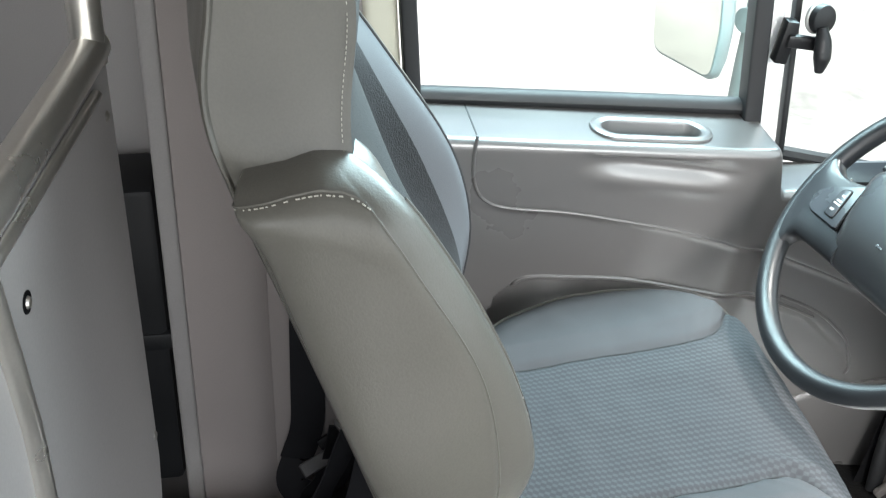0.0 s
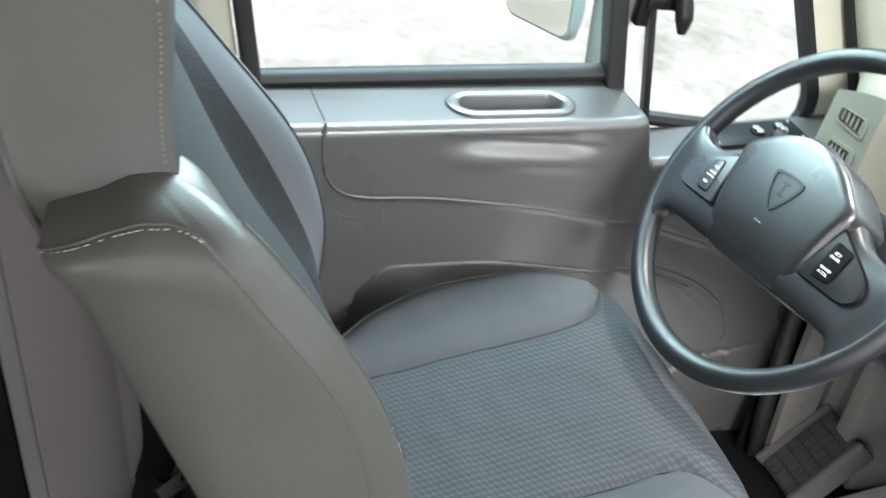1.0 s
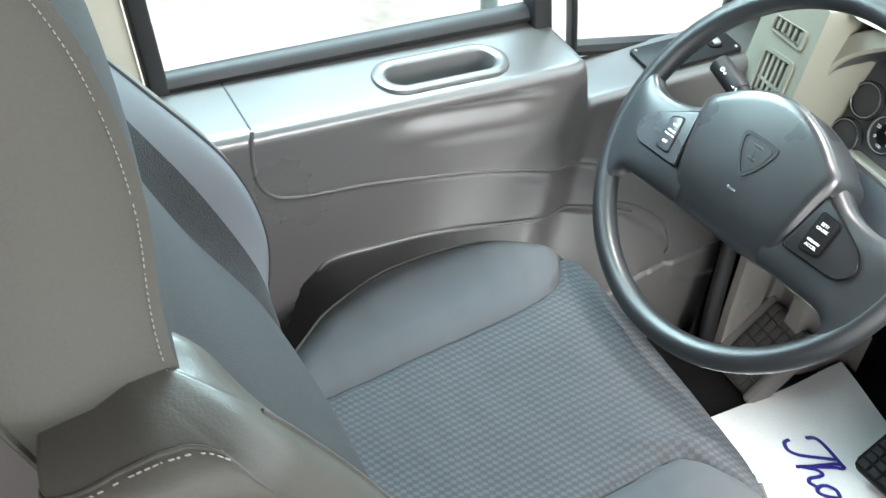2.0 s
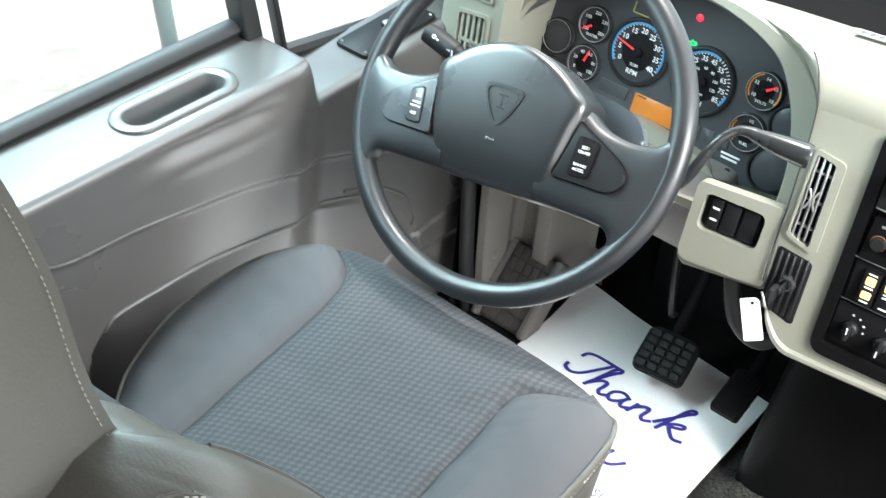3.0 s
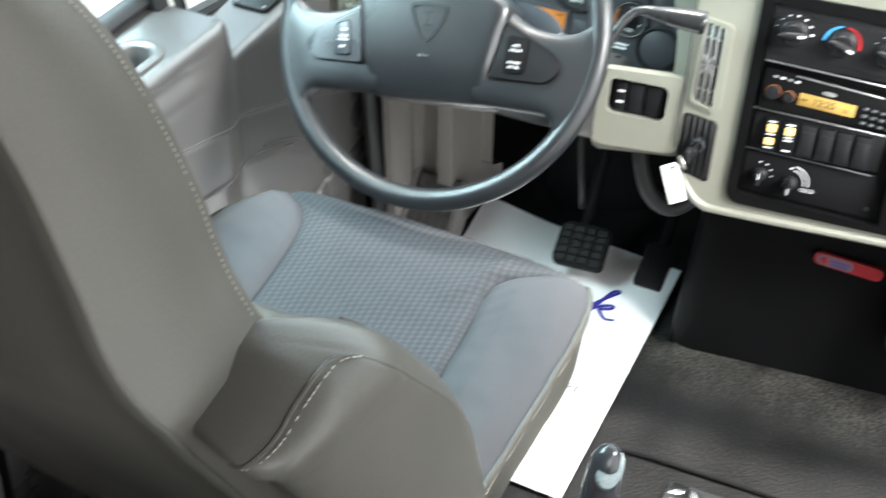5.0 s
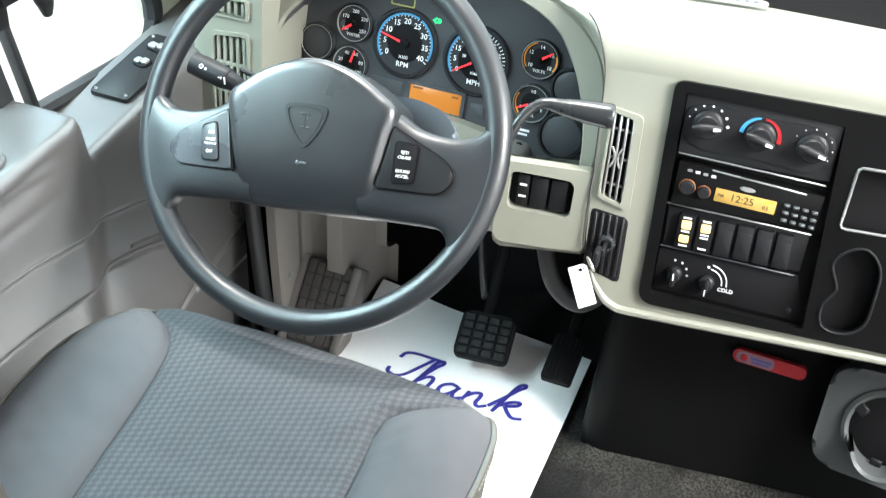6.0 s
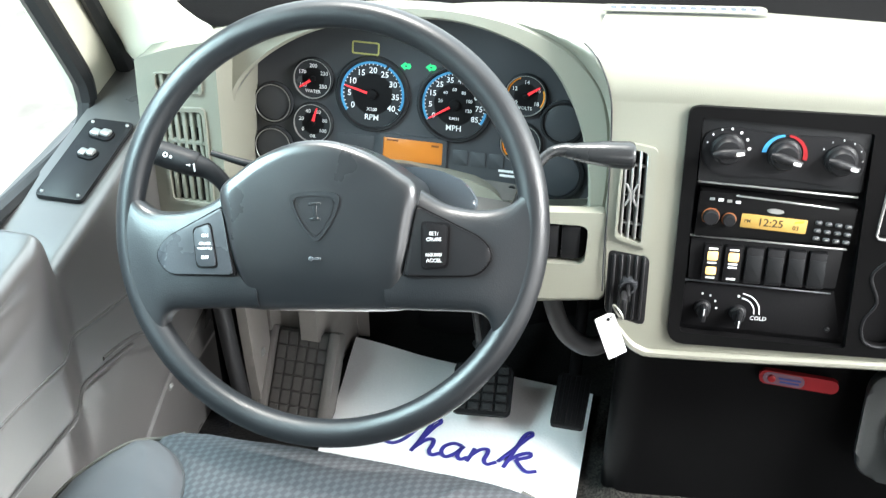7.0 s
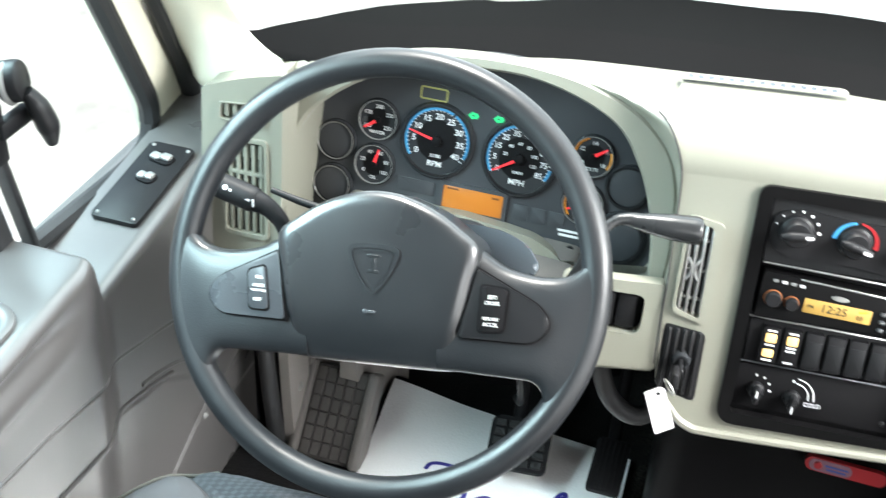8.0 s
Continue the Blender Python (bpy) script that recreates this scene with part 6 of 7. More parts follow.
# ---- console below the dash ----
rings = []
for z, xf, r in ((-0.01, 0.322, 0.05), (0.03, 0.328, 0.05), (0.12, 0.356, 0.055), (0.22, 0.386, 0.06), (0.30, 0.405, 0.06), (0.40, 0.43, 0.06)):
    plan = rounded([(xf + 0.10, -1.30), (xf - 0.014, -0.268 - 0.03 * z), (0.96, -0.236), (0.96, -1.30)], [0.02, r, 0.02, 0.02], 8)
    rings.append([Vector((x, y, z)) for x, y in plan])
solo("console", loft(rings), CONTROLBLACK, "black moulded engine cover below the dashboard", "console", kind="structure")

tool_m = axes_at((0.380, -0.522, 0.222), (-0.95, 0, 0.24), (0.0, -1, -0.02))
tool = thing("box_cutter", (0.38, -0.52, 0.21), "red and grey plastic box cutter fixed to the console", "knife")
part("cutter_body", prism(stadium(0.106, 0.020), 0.010, 0.003, tool_m), RED, tool)
part("cutter_slide", prism(stadium(0.056, 0.017), 0.0012, 0.0004, tool_m @ pose(-0.020, 0, 0.010)), plain("mauve_window", (0.20, 0.11, 0.14), 0.25), tool, "mauve translucent end")
for dx, dy, lx in ((-0.012, 0.0015, 0.030), (-0.012, -0.0035, 0.026)):
    part("print_bar", block(lx, 0.0028, 0.0004, 0, 1, tool_m @ pose(dx, dy, 0.0114)), plain("navy_print", (0.03, 0.05, 0.20), 0.5), tool)
part("cutter_button", drum(0.0055, 0.003, 18, 0.001, m=tool_m @ pose(-0.036, 0, 0.0108)), RED, tool)

# grey moulded bracket at the console's side
brk = thing("cup_holder", (0.33, -0.66, 0.12), "grey moulded cup holder on the console side", "cup holder")
BM = axes_at((0.335, -0.665, 0.20), (-0.93, 0.05, 0.36))
part("bracket_plate", prism(rounded([(-0.06, -0.075), (0.12, -0.085), (0.12, 0.085), (-0.055, 0.075)], 0.035, 7), 0.03, 0.008, BM, -0.02), HOLDERGREY, brk, "rounded grey plate")
part("collar", lathe([(0.062, 0.0), (0.062, 0.010), (0.057, 0.014), (0.052, 0.010), (0.052, 0.004)], 36, BM @ pose(0.035, 0.0, 0.008)), HOLDERGREY, brk)
part("collar_hole", drum(0.053, 0.003, 32, 0.0005, m=BM @ pose(0.035, 0, 0.008)), SOFTBLACK, brk)
cup = []
for k, (r, h) in enumerate(((0.058, 0.006), (0.052, 0.020), (0.044, 0.050), (0.040, 0.053), (0.036, 0.050), (0.044, 0.020), (0.048, 0.006))):
    cup.append([BM @ pose(0.035, 0.0, 0.0) @ Vector((r * math.cos(radians(a)), r * math.sin(radians(a)) - 0.4 * (h - 0.006), h)) for a in np.linspace(195, 345, 20)])
part("cup_wall", loft(cup, False, False), HOLDERGREY, brk, "tapered front wall of the cup holder")
for ang in (150, 30, 265):
    part("clip", block(0.016, 0.024, 0.006, 0.002, 1, BM @ pose(0.035 + 0.05 * math.cos(radians(ang)), 0.05 * math.sin(radians(ang)), 0.018, 20, 0, ang + 90)), BLACK, brk, "dark spring tab")

# ---- footwell ----
foot = thing("footwell_trim", (0.45, 0.3, 0.0), "taupe plastic kick panel with ribs and a ribbed foot rest", "trim")
kick_m = axes_at((0.38, 0.282, 0.1), (0, -1, 0), (1, 0, 0))
kick_line = rounded([(-0.045, 0.34), (-0.037, 0.12), (-0.030, 0.0), (-0.020, -0.10), (-0.006, -0.10), (0.036, 0.012), (0.034, 0.12), (0.030, 0.34)], [0, 0.02, 0.03, 0.004, 0.004, 0.012, 0.02, 0], 5)
part("kick_panel", prism(kick_line, 0.016, 0.005, kick_m, -0.006, 3), FOOTGREY, foot, "taupe flange of the kick panel")
part("panel_screw", merge(drum(0.0075, 0.002, 20, 0.0008, m=at(kick_m, 0.003, 0.014, 0.0095)), screw_head(at(kick_m, 0.003, 0.014, 0.0112), 0.0055)), SILVER, foot)
# shade of the gap behind the flange, put in as a near-black sheet
part("kick_shade", loft([[(x, 0.318 - 0.02 * smooth_step(0.42, 0.5, x), z) for z in np.linspace(-0.02, 0.44, 12)] for x in np.linspace(0.325, 0.92, 24)], False, False), SOFTBLACK, foot, "near-black sheet for the shade behind the kick panel")
FR = axes_at((0.395, 0.222, 0.062), (-0.77, -0.05, 0.64), (0, -1, 0))
part("rest_base", block(0.092, 0.150, 0.04, 0.006, 2, FR @ pose(0.0, 0, -0.021)), RESTGREY, foot, "ribbed sloping foot rest")
part("rest_edge", block(0.020, 0.156, 0.05, 0.008, 2, FR @ pose(0.050, 0, -0.014)), COVERTAUPE, foot, "raised taupe edge of the foot rest")
part("rest_edge", block(0.014, 0.156, 0.05, 0.006, 2, FR @ pose(-0.050, 0, -0.012)), COVERTAUPE, foot, "raised taupe edge of the foot rest")
for i in range(5):
    for j in range(6):
        part("rest_rib", block(0.0145, 0.0222, 0.004, 0.001, 1, FR @ pose(-0.033 + 0.0165 * i, -0.058 + 0.0235 * j, 0.0002)), RESTGREY, foot)
part("edge_seal", tube([(0.315, 0.303, 0.44), (0.322, 0.302, 0.30), (0.328, 0.300, 0.20), (0.338, 0.298, 0.09), (0.352, 0.296, 0.0)], 0.015, 12, 5, flat=0.8, up=(0, 1, 0)), RUBBER, foot, "black rubber edge seal")

# pedals
pedal_a, pedal_b, pedal_c = Vector((0.449, -0.014, 0.091)), Vector((0.456, -0.104, 0.094)), Vector((0.392, -0.040, 0.052))
pm_u = (pedal_b - pedal_a).normalized()
PM = axes_at((pedal_a + pedal_b) / 2 + (pedal_c - pedal_a) * 0.5 + Vector((0, 0.004, 0)), pm_u.cross(pedal_c - pedal_a) * -1, pm_u)
brake = thing("brake_pedal", (0.45, -0.06, 0.06), "worn black rubber brake pedal with a grid tread", "pedal")
part("pad", prism(rect(0.092, 0.082, 0.012), 0.014, 0.004, PM, -0.014), SOFTBLACK, brake)
for i in range(4):
    for j in range(5):
        part("tread", block(0.0175, 0.0115, 0.004, 0.001, 1, PM @ pose(-0.0315 + 0.021 * i, -0.029 + 0.0145 * j, 0.0015)), FLOORMAT, brake)
part("arm", tube([(0.44, -0.06, 0.06), (0.52, -0.05, 0.12), (0.60, -0.045, 0.25), (0.62, -0.045, 0.40)], 0.011, 10, 5), SOFTBLACK, brake)
AM = axes_at((0.415, -0.207, 0.085), (-0.45, 0, 1), (0.0, -1, 0))
acc = thing("accelerator_pedal", (0.42, -0.2, 0.05), "black ribbed accelerator pedal", "pedal")
part("pad", prism(rect(0.050, 0.085, 0.006), 0.012, 0.003, AM, -0.012), SOFTBLACK, acc)
for i in range(6):
    part("rib", block(0.0035, 0.078, 0.003, 0.001, 1, AM @ pose(-0.019 + 0.0076 * i, 0, 0.001)), SOFTBLACK, acc)
part("arm", tube([(0.44, -0.207, 0.08), (0.53, -0.20, 0.12), (0.62, -0.2, 0.25)], 0.010, 10, 5), SOFTBLACK, acc)

# dark lining and cables under the dash
rows = [[(0.62 + 0.2 * abs(k - 0.5), 0.35 - 0.62 * k, z) for z in np.linspace(0.0, 0.42, 8)] for k in np.linspace(0.42, 1, 12)]
toe = []
for y in np.linspace(0.300, 0.165, 110):
    rib = smooth_step(0.272, 0.266, y) * smooth_step(0.224, 0.230, y)
    fall = smooth_step(0.196, 0.186, y)
    toe.append([(0.426 + 0.026 * rib + 0.11 * fall + 0.05 * smooth_step(0.11, 0.085, z), y, z) for z in np.linspace(0.0, 0.44, 44)])
part("toe_board", loft(toe, False, False), FOOTGREY, foot, "folded taupe toe board")
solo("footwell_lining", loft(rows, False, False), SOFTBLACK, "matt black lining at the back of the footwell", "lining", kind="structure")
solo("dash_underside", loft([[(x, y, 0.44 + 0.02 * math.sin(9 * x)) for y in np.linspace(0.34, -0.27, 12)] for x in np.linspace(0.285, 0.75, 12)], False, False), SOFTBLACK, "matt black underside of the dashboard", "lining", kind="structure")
solo("hanging_cable", tube([(0.36, -0.16, 0.42), (0.335, -0.181, 0.345), (0.33, -0.205, 0.285), (0.335, -0.246, 0.264), (0.36, -0.28, 0.30), (0.38, -0.30, 0.38)], 0.013, 10, 6), RUBBER, "thick black cable loop below the dash", "cable")
solo("hanging_cable", tube([(0.40, -0.055, 0.44), (0.40, -0.059, 0.29), (0.405, -0.068, 0.18), (0.46, -0.05, 0.13)], 0.006, 8, 6), BLACK, "thin black cable below the dash", "cable")
solo("column_cover", prism(rounded([(-0.09, -0.05), (0.14, -0.05), (0.14, 0.04), (-0.09, 0.05)], 0.02), 0.10, 0.01, axes_at((0.30, 0.0, 0.43), (-0.9, 0, -0.25), (0, -1, 0)), -0.08), COVERTAUPE, "dark taupe cover under the steering column", "cover")


# ---- paper mat with handwriting ----
mat_thing = thing("paper_floor_mat", (0.25, -0.04, 0.003), "white paper floor mat with blue handwriting, before the seat", "floor mat")
rows = []
for i, t in enumerate(np.linspace(0, 1, 60)):
    ring = []
    for k in np.linspace(0, 1, 40):
        x = -0.088 + t * (0.645 * (1 - k) + 0.607 * k)
        y = (0.135 + 0.045 * t) * (1 - k) + (-0.253 + 0.024 * t) * k
        z = 0.0045 + 0.0012 * noise.noise((x * 8, y * 8, 2)) + 0.010 * smooth_step(0.8, 1.0, t) * smooth_step(0.35, 0.0, k)
        z += 0.006 * smooth_step(0.75, 1.0, t)
        ring.append((x, y, z))
    rows.append(ring)
part("sheet", loft(rows, False, False), PAPER, mat_thing)


def ink(points, r=0.0035):
    line = [(0.331 + (x - 0.339) * 0.83, 0.002 - 1.05 * u, 0.0068) for u, x in points]
    return tube(line, r, 6, 6, flat=0.25)


STROKES = {
    "T": [[(-0.068, 0.372), (-0.066, 0.358), (-0.052, 0.352), (-0.038, 0.364), (-0.024, 0.395), (-0.010, 0.428)], [(-0.062, 0.408), (-0.058, 0.424), (-0.045, 0.431), (-0.020, 0.432), (0.004, 0.431)]],
    "h": [[(-0.020, 0.340), (-0.012, 0.370), (0.002, 0.412), (0.008, 0.424), (0.006, 0.432), (-0.002, 0.424), (-0.008, 0.396), (-0.016, 0.350)], [(-0.014, 0.356), (-0.004, 0.374), (0.006, 0.378), (0.008, 0.366), (0.006, 0.348), (0.012, 0.339), (0.022, 0.346)]],
    "a": [[(0.050, 0.374), (0.038, 0.377), (0.026, 0.366), (0.024, 0.350), (0.032, 0.340), (0.044, 0.352), (0.054, 0.374)], [(0.052, 0.372), (0.048, 0.352), (0.053, 0.340), (0.064, 0.348)]],
    "n": [[(0.070, 0.373), (0.068, 0.358), (0.064, 0.338)], [(0.067, 0.354), (0.078, 0.372), (0.088, 0.376), (0.090, 0.366), (0.088, 0.348), (0.094, 0.339), (0.106, 0.348)]],
    "k": [[(0.108, 0.350), (0.124, 0.384), (0.140, 0.420), (0.146, 0.430), (0.144, 0.438), (0.136, 0.428), (0.128, 0.390), (0.118, 0.338)], [(0.122, 0.358), (0.138, 0.378), (0.150, 0.384), (0.150, 0.374), (0.132, 0.362)], [(0.132, 0.362), (0.142, 0.346), (0.152, 0.337), (0.166, 0.342)]],
    "u": [[(0.078, 0.232), (0.074, 0.208), (0.078, 0.190), (0.090, 0.196), (0.102, 0.230)], [(0.102, 0.230), (0.098, 0.206), (0.104, 0.190), (0.116, 0.195), (0.130, 0.217)]],
}
for letter, strokes in STROKES.items():
    part("letter_" + letter.lower(), merge(*[ink(s) for s in strokes]), INK, mat_thing, "blue handwritten stroke")
lettering("SURE", 0.026, Matrix.Translation((0.140, -0.161, 0.0074)) @ pose(0, 0, 0, 0, 0, -96), plain("grey_print", (0.10, 0.10, 0.13), 0.6), mat_thing)

# ---- beside and behind the seat ----
lev = thing("floor_lever", (-0.33, -0.39, 0.0), "dark floor lever with a black grip and painted grey-blue reflection beside the seat", "lever")
part("lever_shaft", tube([(-0.36, -0.385, 0.0), (-0.365, -0.39, 0.2), (-0.358, -0.392, 0.335)], [0.028, 0.025, 0.0215], 16, 5), GLOSSBLACK, lev)
part("knob", tube([(-0.359, -0.392, 0.325), (-0.354, -0.393, 0.360), (-0.349, -0.394, 0.388), (-0.346, -0.395, 0.402), (-0.344, -0.395, 0.409)], [0.0212, 0.0208, 0.0185, 0.0125, 0.004], 20, 6), GLOSSBLACK, lev, "smooth black lever grip")
# sky reflection on the black grip, painted as a grey-blue cap
part("grip_reflection", lathe([(0.0, 0.004), (0.010, 0.0034), (0.0150, 0.0015), (0.0165, -0.003)], 24, axes_at((-0.359, -0.402, 0.388), (-0.62, -0.42, 0.66)) @ Matrix.Diagonal((0.9, 1.45, 1, 1))), material("painted_sky_reflection", (0.17, 0.215, 0.22), 0.3, 0, 0.25, 25, 300, 0.1), lev, "grey-blue sky reflection painted on the grip")

buckle = thing("belt_buckle", (-0.43, -0.36, 0.0), "black belt buckle with a red press button on a stalk", "buckle")
part("stalk", tube([(-0.46, -0.33, 0.10), (-0.445, -0.345, 0.22), (-0.435, -0.352, 0.29)], 0.012, 10, 5), SOFTBLACK, buckle)
BK = axes_at((-0.428, -0.356, 0.315), (0.1, -0.1, 1), (1, 0.2, 0))
part("buckle_body", block(0.046, 0.024, 0.06, 0.006, 2, BK), BLACK, buckle)
part("button", block(0.034, 0.015, 0.006, 0.002, 1, BK @ pose(0, 0, 0.030)), RED, buckle, "red press button")

tread = thing("tread_plate", (0.0, -0.43, 0.0), "small bright diamond tread plate lying on the rubber floor", "metal plate")
KA = axes_at((-0.029, -0.453, 0.003), (0, 0, 1), (0.06, -1, 0))
part("sheet_metal", block(0.135, 0.115, 0.003, 0.0008, 1, KA), material("dull_tread_metal", (0.10, 0.105, 0.11), 0.28, 0.9, 0.25, 30, 500, 0.05), tread, "dark reflecting metal sheet")
BRIGHT = material("bright_tread_metal", (0.80, 0.81, 0.82), 0.25, 0.9, 0.1, 40, 400, 0.03)
for i in range(5):
    for j in range(4):
        turn = 28 if (i + j) % 2 else -62
        long = [Vector((0.0135 * math.cos(a), 0.0046 * math.sin(a) * (1 - 0.25 * math.cos(2 * a)), 0)) for a in (2 * math.pi * k / 14 for k in range(14))]
        m = KA @ pose(-0.052 + 0.026 * i, -0.040 + 0.0265 * j, 0.0014, 0, 0, turn)
        part("lozenge", loft([[m @ p for p in long], [m @ (p * 0.72 + Vector((0, 0, 0.0016))) for p in long]]), BRIGHT, tread)
solo("floor_joint", tube([(0.045, -0.262, -0.001), (0.058, -0.32, -0.0005), (0.066, -0.44, -0.001), (0.072, -0.60, -0.001), (0.085, -1.0, -0.001)], 0.0035, 6, 4, flat=0.6), SOFTBLACK, "dark joint between two lengths of floor rubber", "joint", kind="structure")


def strap(points, wide, thick, across):
    """A flat belt along a line."""
    line = spline(points, 8)
    rings = []
    for i, p in enumerate(line):
        d = (line[min(i + 1, len(line) - 1)] - line[max(i - 1, 0)]).normalized()
        a = Vector(across)
        a = (a - d * a.dot(d)).normalized()
        n = d.cross(a)
        rings.append([p + a * wide / 2 + n * thick / 2, p + a * wide / 2 - n * thick / 2, p - a * wide / 2 - n * thick / 2, p - a * wide / 2 + n * thick / 2])
    return loft(rings)


belt = thing("seat_belt", (-0.70, 0.32, 0.0), "black seat belt hanging slack behind the seat with a metal tongue", "seat belt")
part("webbing", strap([(-0.795, 0.315, 0.95), (-0.753, 0.300, 0.70), (-0.722, 0.292, 0.506), (-0.701, 0.292, 0.359), (-0.675, 0.292, 0.184), (-0.662, 0.291, 0.087), (-0.670, 0.285, 0.025)], 0.052, 0.0025, (0.95, 0.1, 0.3)), WEB, belt)
part("webbing", strap([(-0.670, 0.285, 0.025), (-0.676, 0.270, -0.010), (-0.652, 0.245, -0.014), (-0.629, 0.222, 0.032), (-0.624, 0.200, 0.100), (-0.636, 0.140, 0.215)], 0.048, 0.0025, (0.75, -0.25, 0.6)), WEB, belt)
part("webbing", strap([(-0.640, 0.080, 0.265), (-0.655, 0.070, 0.190), (-0.664, 0.088, 0.110), (-0.650, 0.10, 0.0), (-0.64, 0.11, -0.12)], 0.040, 0.0025, (0.8, 0.5, 0.2)), WEB, belt)
part("webbing", strap([(-0.62, 0.02, 0.30), (-0.628, 0.0, 0.18), (-0.66, -0.03, 0.04)], 0.046, 0.0025, (0.8, -0.4, 0.3)), WEB, belt)
TG = axes_at((-0.606, 0.290, 0.064), (0.1, -0.85, 0.5), (0.8, 0.3, 0.45))
part("tongue_grip", block(0.050, 0.020, 0.012, 0.004, 2, TG @ pose(-0.010, 0.008, 0)), BLACK, belt)
part("tongue", holed(rect(0.030, 0.020, 0.004), [rect(0.014, 0.006, 0.001, 3, 0.0, -0.002)], 0.002, TG @ pose(0.010, -0.006, 0.007)), DULLSTEEL, belt, "metal belt tongue with a slot")
ANC = axes_at((-0.615, 0.065, 0.30), (0.3, -0.6, 0.7), (0.8, 0.5, 0.1))
anchor = thing("belt_anchor", (-0.60, 0.05, 0.0), "grey steel belt anchor bracket behind the seat", "bracket")
part("bracket", merge(block(0.05, 0.024, 0.006, 0.002, 1, ANC), block(0.03, 0.022, 0.05, 0.003, 1, ANC @ pose(0.05, -0.02, -0.03))), DULLSTEEL, anchor)
part("latch_bar", block(0.058, 0.022, 0.006, 0.002, 1, axes_at((-0.652, 0.198, 0.095), (-0.1, -0.75, 0.65), (0.80, 0.40, 0.35))), DULLSTEEL, anchor, "worn dark steel bar")
part("latch_bar", block(0.044, 0.020, 0.012, 0.003, 2, axes_at((-0.640, 0.105, 0.255), (-0.2, -0.6, 0.75), (0.75, 0.5, 0.2))), DULLSTEEL, anchor, "worn dark steel bar")
part("anchor_bolt", drum(0.008, 0.006, 6, 0.001, m=ANC @ pose(0.01, 0, 0.003)), CHROME, anchor)
part("anchor_stalk", tube([(-0.60, 0.04, 0.0), (-0.595, 0.05, 0.15), (-0.605, 0.062, 0.30)], 0.011, 8, 4), SOFTBLACK, anchor)
part("anchor_stalk", tube([(-0.57, 0.10, 0.36), (-0.60, 0.09, 0.30), (-0.60, 0.07, 0.24)], 0.009, 8, 4), SOFTBLACK, anchor)

# trim panel behind the seat, with its pale front edge
rings = []
for z in np.linspace(-0.31, 1.5, 28):
    lean = -0.175 * (z - 0.6)
    plan = rounded([(-0.918 + lean, 0.302), (-0.815 + lean, 0.299), (-0.765 + lean, 0.338), (-0.725 + lean, 0.400), (-0.62 + lean, 0.445), (-0.62 + lean, 0.455), (-0.918 + lean, 0.455)], [0.004, 0.03, 0.03, 0.03, 0.003, 0.003, 0.003], 5)
    rings.append([Vector((x, y, z)) for x, y in plan])
tp = thing("pillar_trim", (-0.8, 0.38, -0.31), "taupe plastic pillar trim panel behind the driver seat", "trim", kind="structure")
part("trim_panel", loft(rings), POSTGREY, tp)
FLAP = curve([(-0.31, -0.565), (0.0, -0.578), (0.25, -0.582), (0.33, -0.588), (0.42, -0.640), (0.55, -0.715), (0.62, -0.770)])
rings = []
for z in np.linspace(-0.31, 0.62, 20):
    left = -0.800 - 0.175 * (z - 0.6)
    rings.append([Vector((x, y, z)) for x, y in rounded([(left, 0.3045), (max(left + 0.012, FLAP(z)), 0.3045), (max(left + 0.012, FLAP(z)), 0.320), (left, 0.320)], [0.001, 0.004, 0.004, 0.001], 3)])
part("trim_flap", loft(rings), POSTGREY, tp, "flat lower panel reaching behind the seat")
part("trim_edge", loft([[Vector((x - 0.175 * (z - 0.6), y, z)) for x, y in rect(0.026, 0.155, 0.006, 3, -0.930, 0.3765)] for z in np.linspace(-0.31, 1.5, 16)]), WALLGREY, tp, "pale grey upright edge of the trim")
for z in (0.52, 0.28):
    part("trim_plug", drum(0.006, 0.002, 14, 0.0006, m=axes_at((-0.875 - 0.175 * (z - 0.6), 0.2995, z), (0, -1, 0))), POSTGREY, tp)
solo("cable", tube([(-0.585, 0.294, 0.40), (-0.581, 0.294, 0.326), (-0.583, 0.295, 0.239), (-0.586, 0.296, 0.158), (-0.577, 0.296, 0.097), (-0.575, 0.29, 0.037), (-0.58, 0.27, -0.08), (-0.60, 0.25, -0.30)], 0.006, 8, 5), SOFTBLACK, "black cable hanging down the panel behind the seat", "cable")
ret = thing("belt_retractor_cover", (-1.0, 0.36, 0.0), "dark plastic belt retractor housing behind the trim", "housing")
part("housing", block(0.19, 0.12, 0.52, 0.012, 2, Matrix.Translation((-0.970, 0.37, 0.19)) @ pose(0, 0, 0, 0, -10, 0)), HEATBLACK, ret)
part("housing_rib", block(0.194, 0.124, 0.03, 0.006, 2, Matrix.Translation((-0.966, 0.368, 0.20)) @ pose(0, 0, 0, 0, -10, 0)), HEATBLACK, ret)

# ---- screen partition behind the driver ----
PH = Vector((-0.174, -0.985, 0.0)).normalized()
PL = Vector((-0.17, 0.03, 0.985)).normalized()
PTOP = Vector((-0.999, -0.004, 0.791))


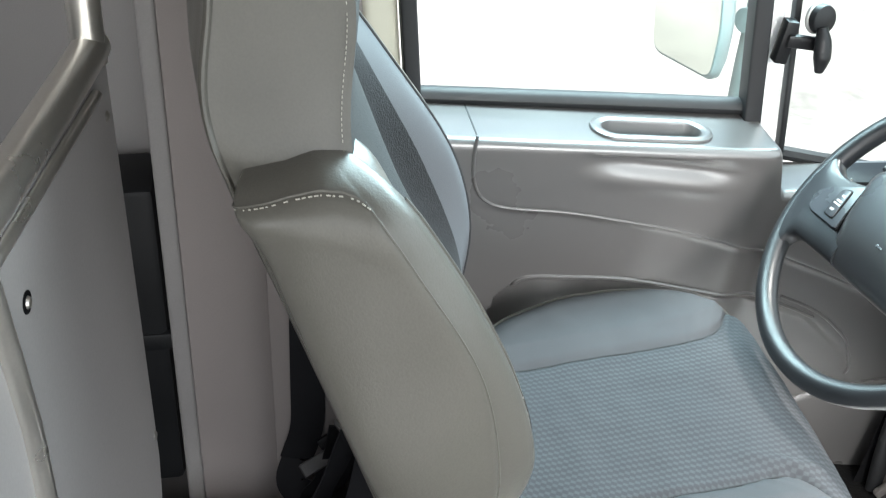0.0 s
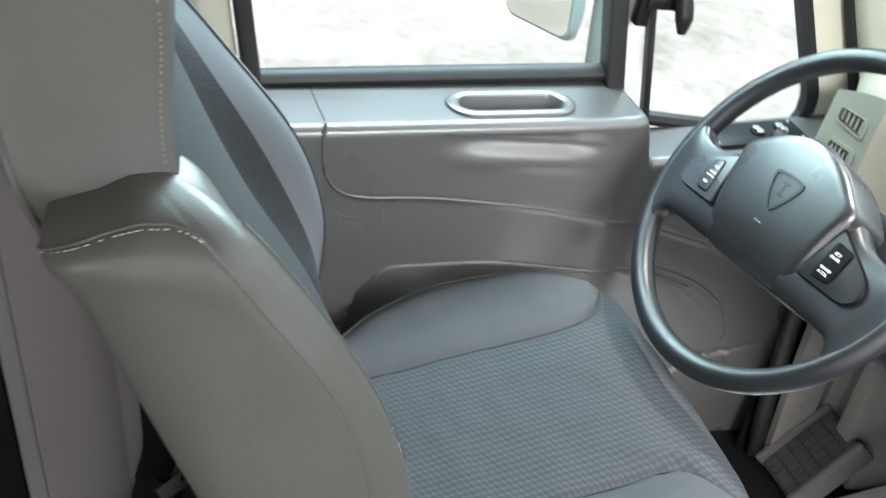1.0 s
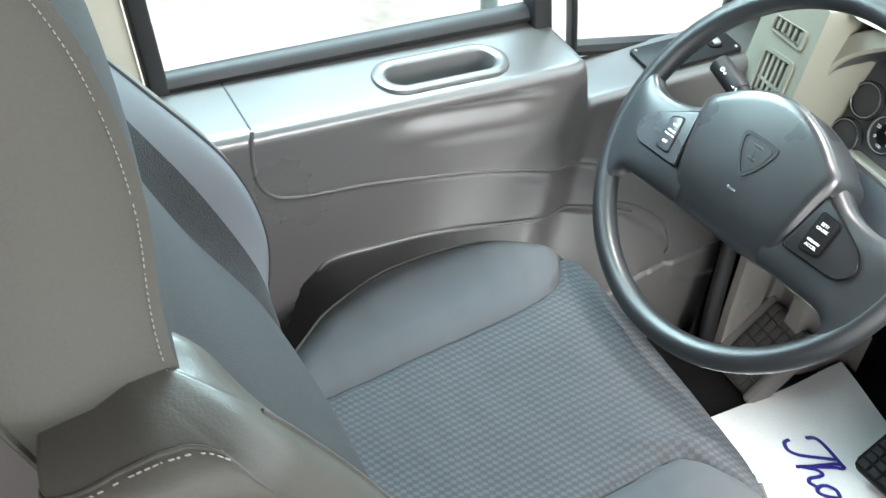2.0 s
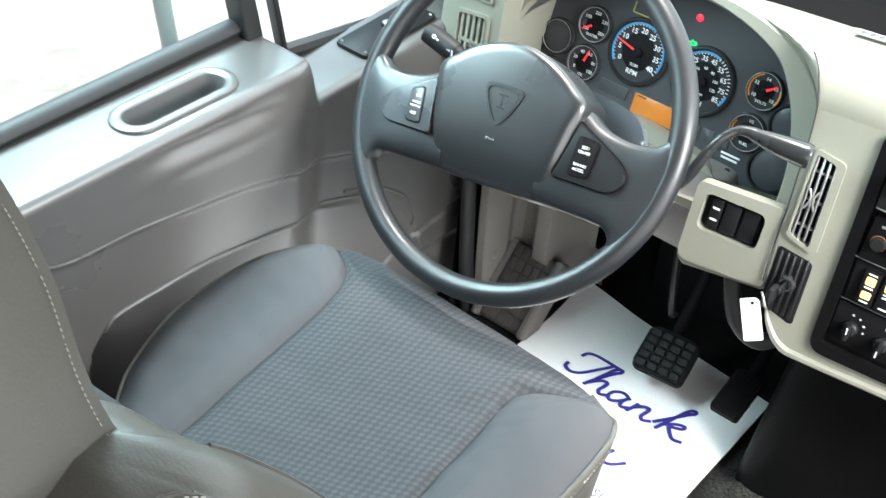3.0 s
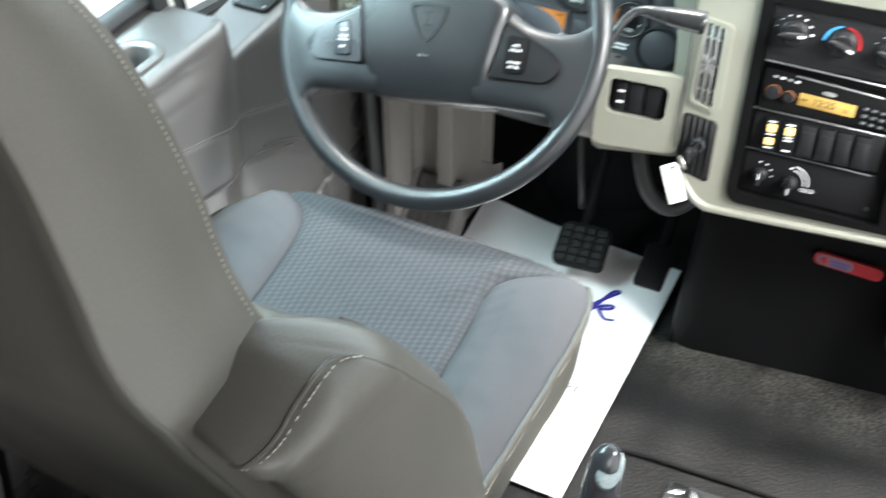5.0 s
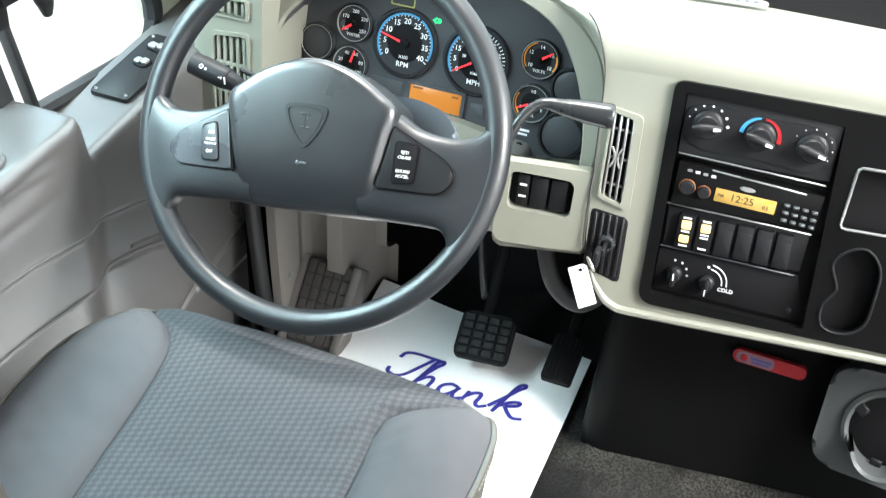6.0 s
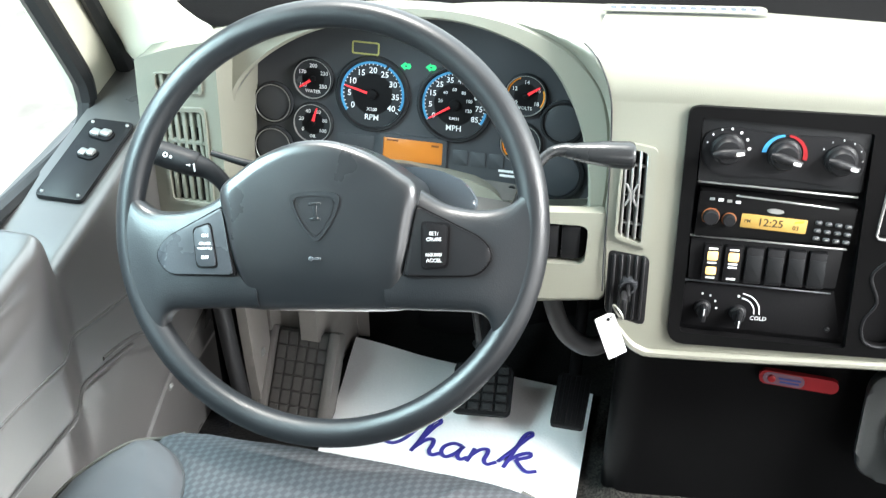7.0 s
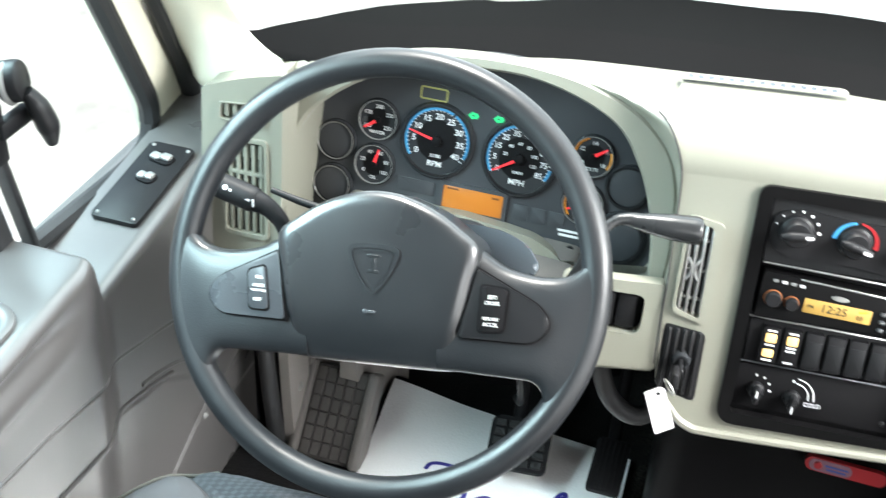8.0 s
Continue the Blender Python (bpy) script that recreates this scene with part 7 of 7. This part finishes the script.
def on_screen(a, b):
    """A place on the partition: a metres along towards the aisle, b metres below its top corner."""
    return PTOP + PH * a - PL * b


screen = thing("partition", on_screen(0.2, 0.9), "grey laminate partition panel in a brushed metal tube frame", "partition")
pn = PH.cross(PL).normalized()
if pn.y > 0:
    pn = -pn
board = [on_screen(a, b) for a, b in ((-0.030, 0.006), (0.60, 0.006), (0.60, 0.86), (0.0, 0.86), (-0.03, 0.72), (-0.054, 0.56))]
part("board", loft([[p - pn * 0.006 for p in board], [p + pn * 0.006 for p in board]]), LAMINATE, screen, smooth=False)
part("top_rail", tube([on_screen(-0.012, -0.004), on_screen(0.12, 0.0), on_screen(0.62, 0.0)], 0.019, 18, 4), CHROME, screen, "round brushed metal rail")
part("rail_groove", tube([on_screen(0.03, 0.032) + pn * 0.0105, on_screen(0.30, 0.032) + pn * 0.0105, on_screen(0.60, 0.032) + pn * 0.0105], 0.006, 10, 3), CHROME, screen)
part("corner_post", tube([on_screen(0.0, 0.01), on_screen(0.0, -0.35), on_screen(0.0, -0.74)], 0.017, 18, 4), CHROME, screen, "round brushed metal upright")
part("corner_post_low", tube([on_screen(0.03, 0.82), on_screen(0.05, 0.95), on_screen(0.06, 1.0)], 0.014, 14, 3), CHROME, screen)
part("inner_post", tube([on_screen(0.372, 0.02) + pn * 0.010, on_screen(0.343, 0.165) + pn * 0.010, on_screen(0.332, 0.28) + pn * 0.010, on_screen(0.315, 0.86) + pn * 0.010], 0.0105, 16, 4), CHROME, screen, "round brushed metal upright before the board")
lock_m = axes_at(on_screen(0.287, 0.108) + pn * 0.006, pn)
part("lock_recess", drum(0.0105, 0.0012, 24, 0.0004, m=lock_m), SOFTBLACK, screen, "dark keyhole plate")
part("lock_barrel", lathe([(0.0, 0.004), (0.0045, 0.0036), (0.006, 0.001)], 18, lock_m), CHROME, screen)
for a, b in ((-0.012, 0.074), (-0.045, 0.52)):
    part("rivet", lathe([(0, 0.003), (0.004, 0.0022), (0.006, 0)], 14, axes_at(on_screen(a, b) + pn * 0.006, pn)), CHROME, screen)
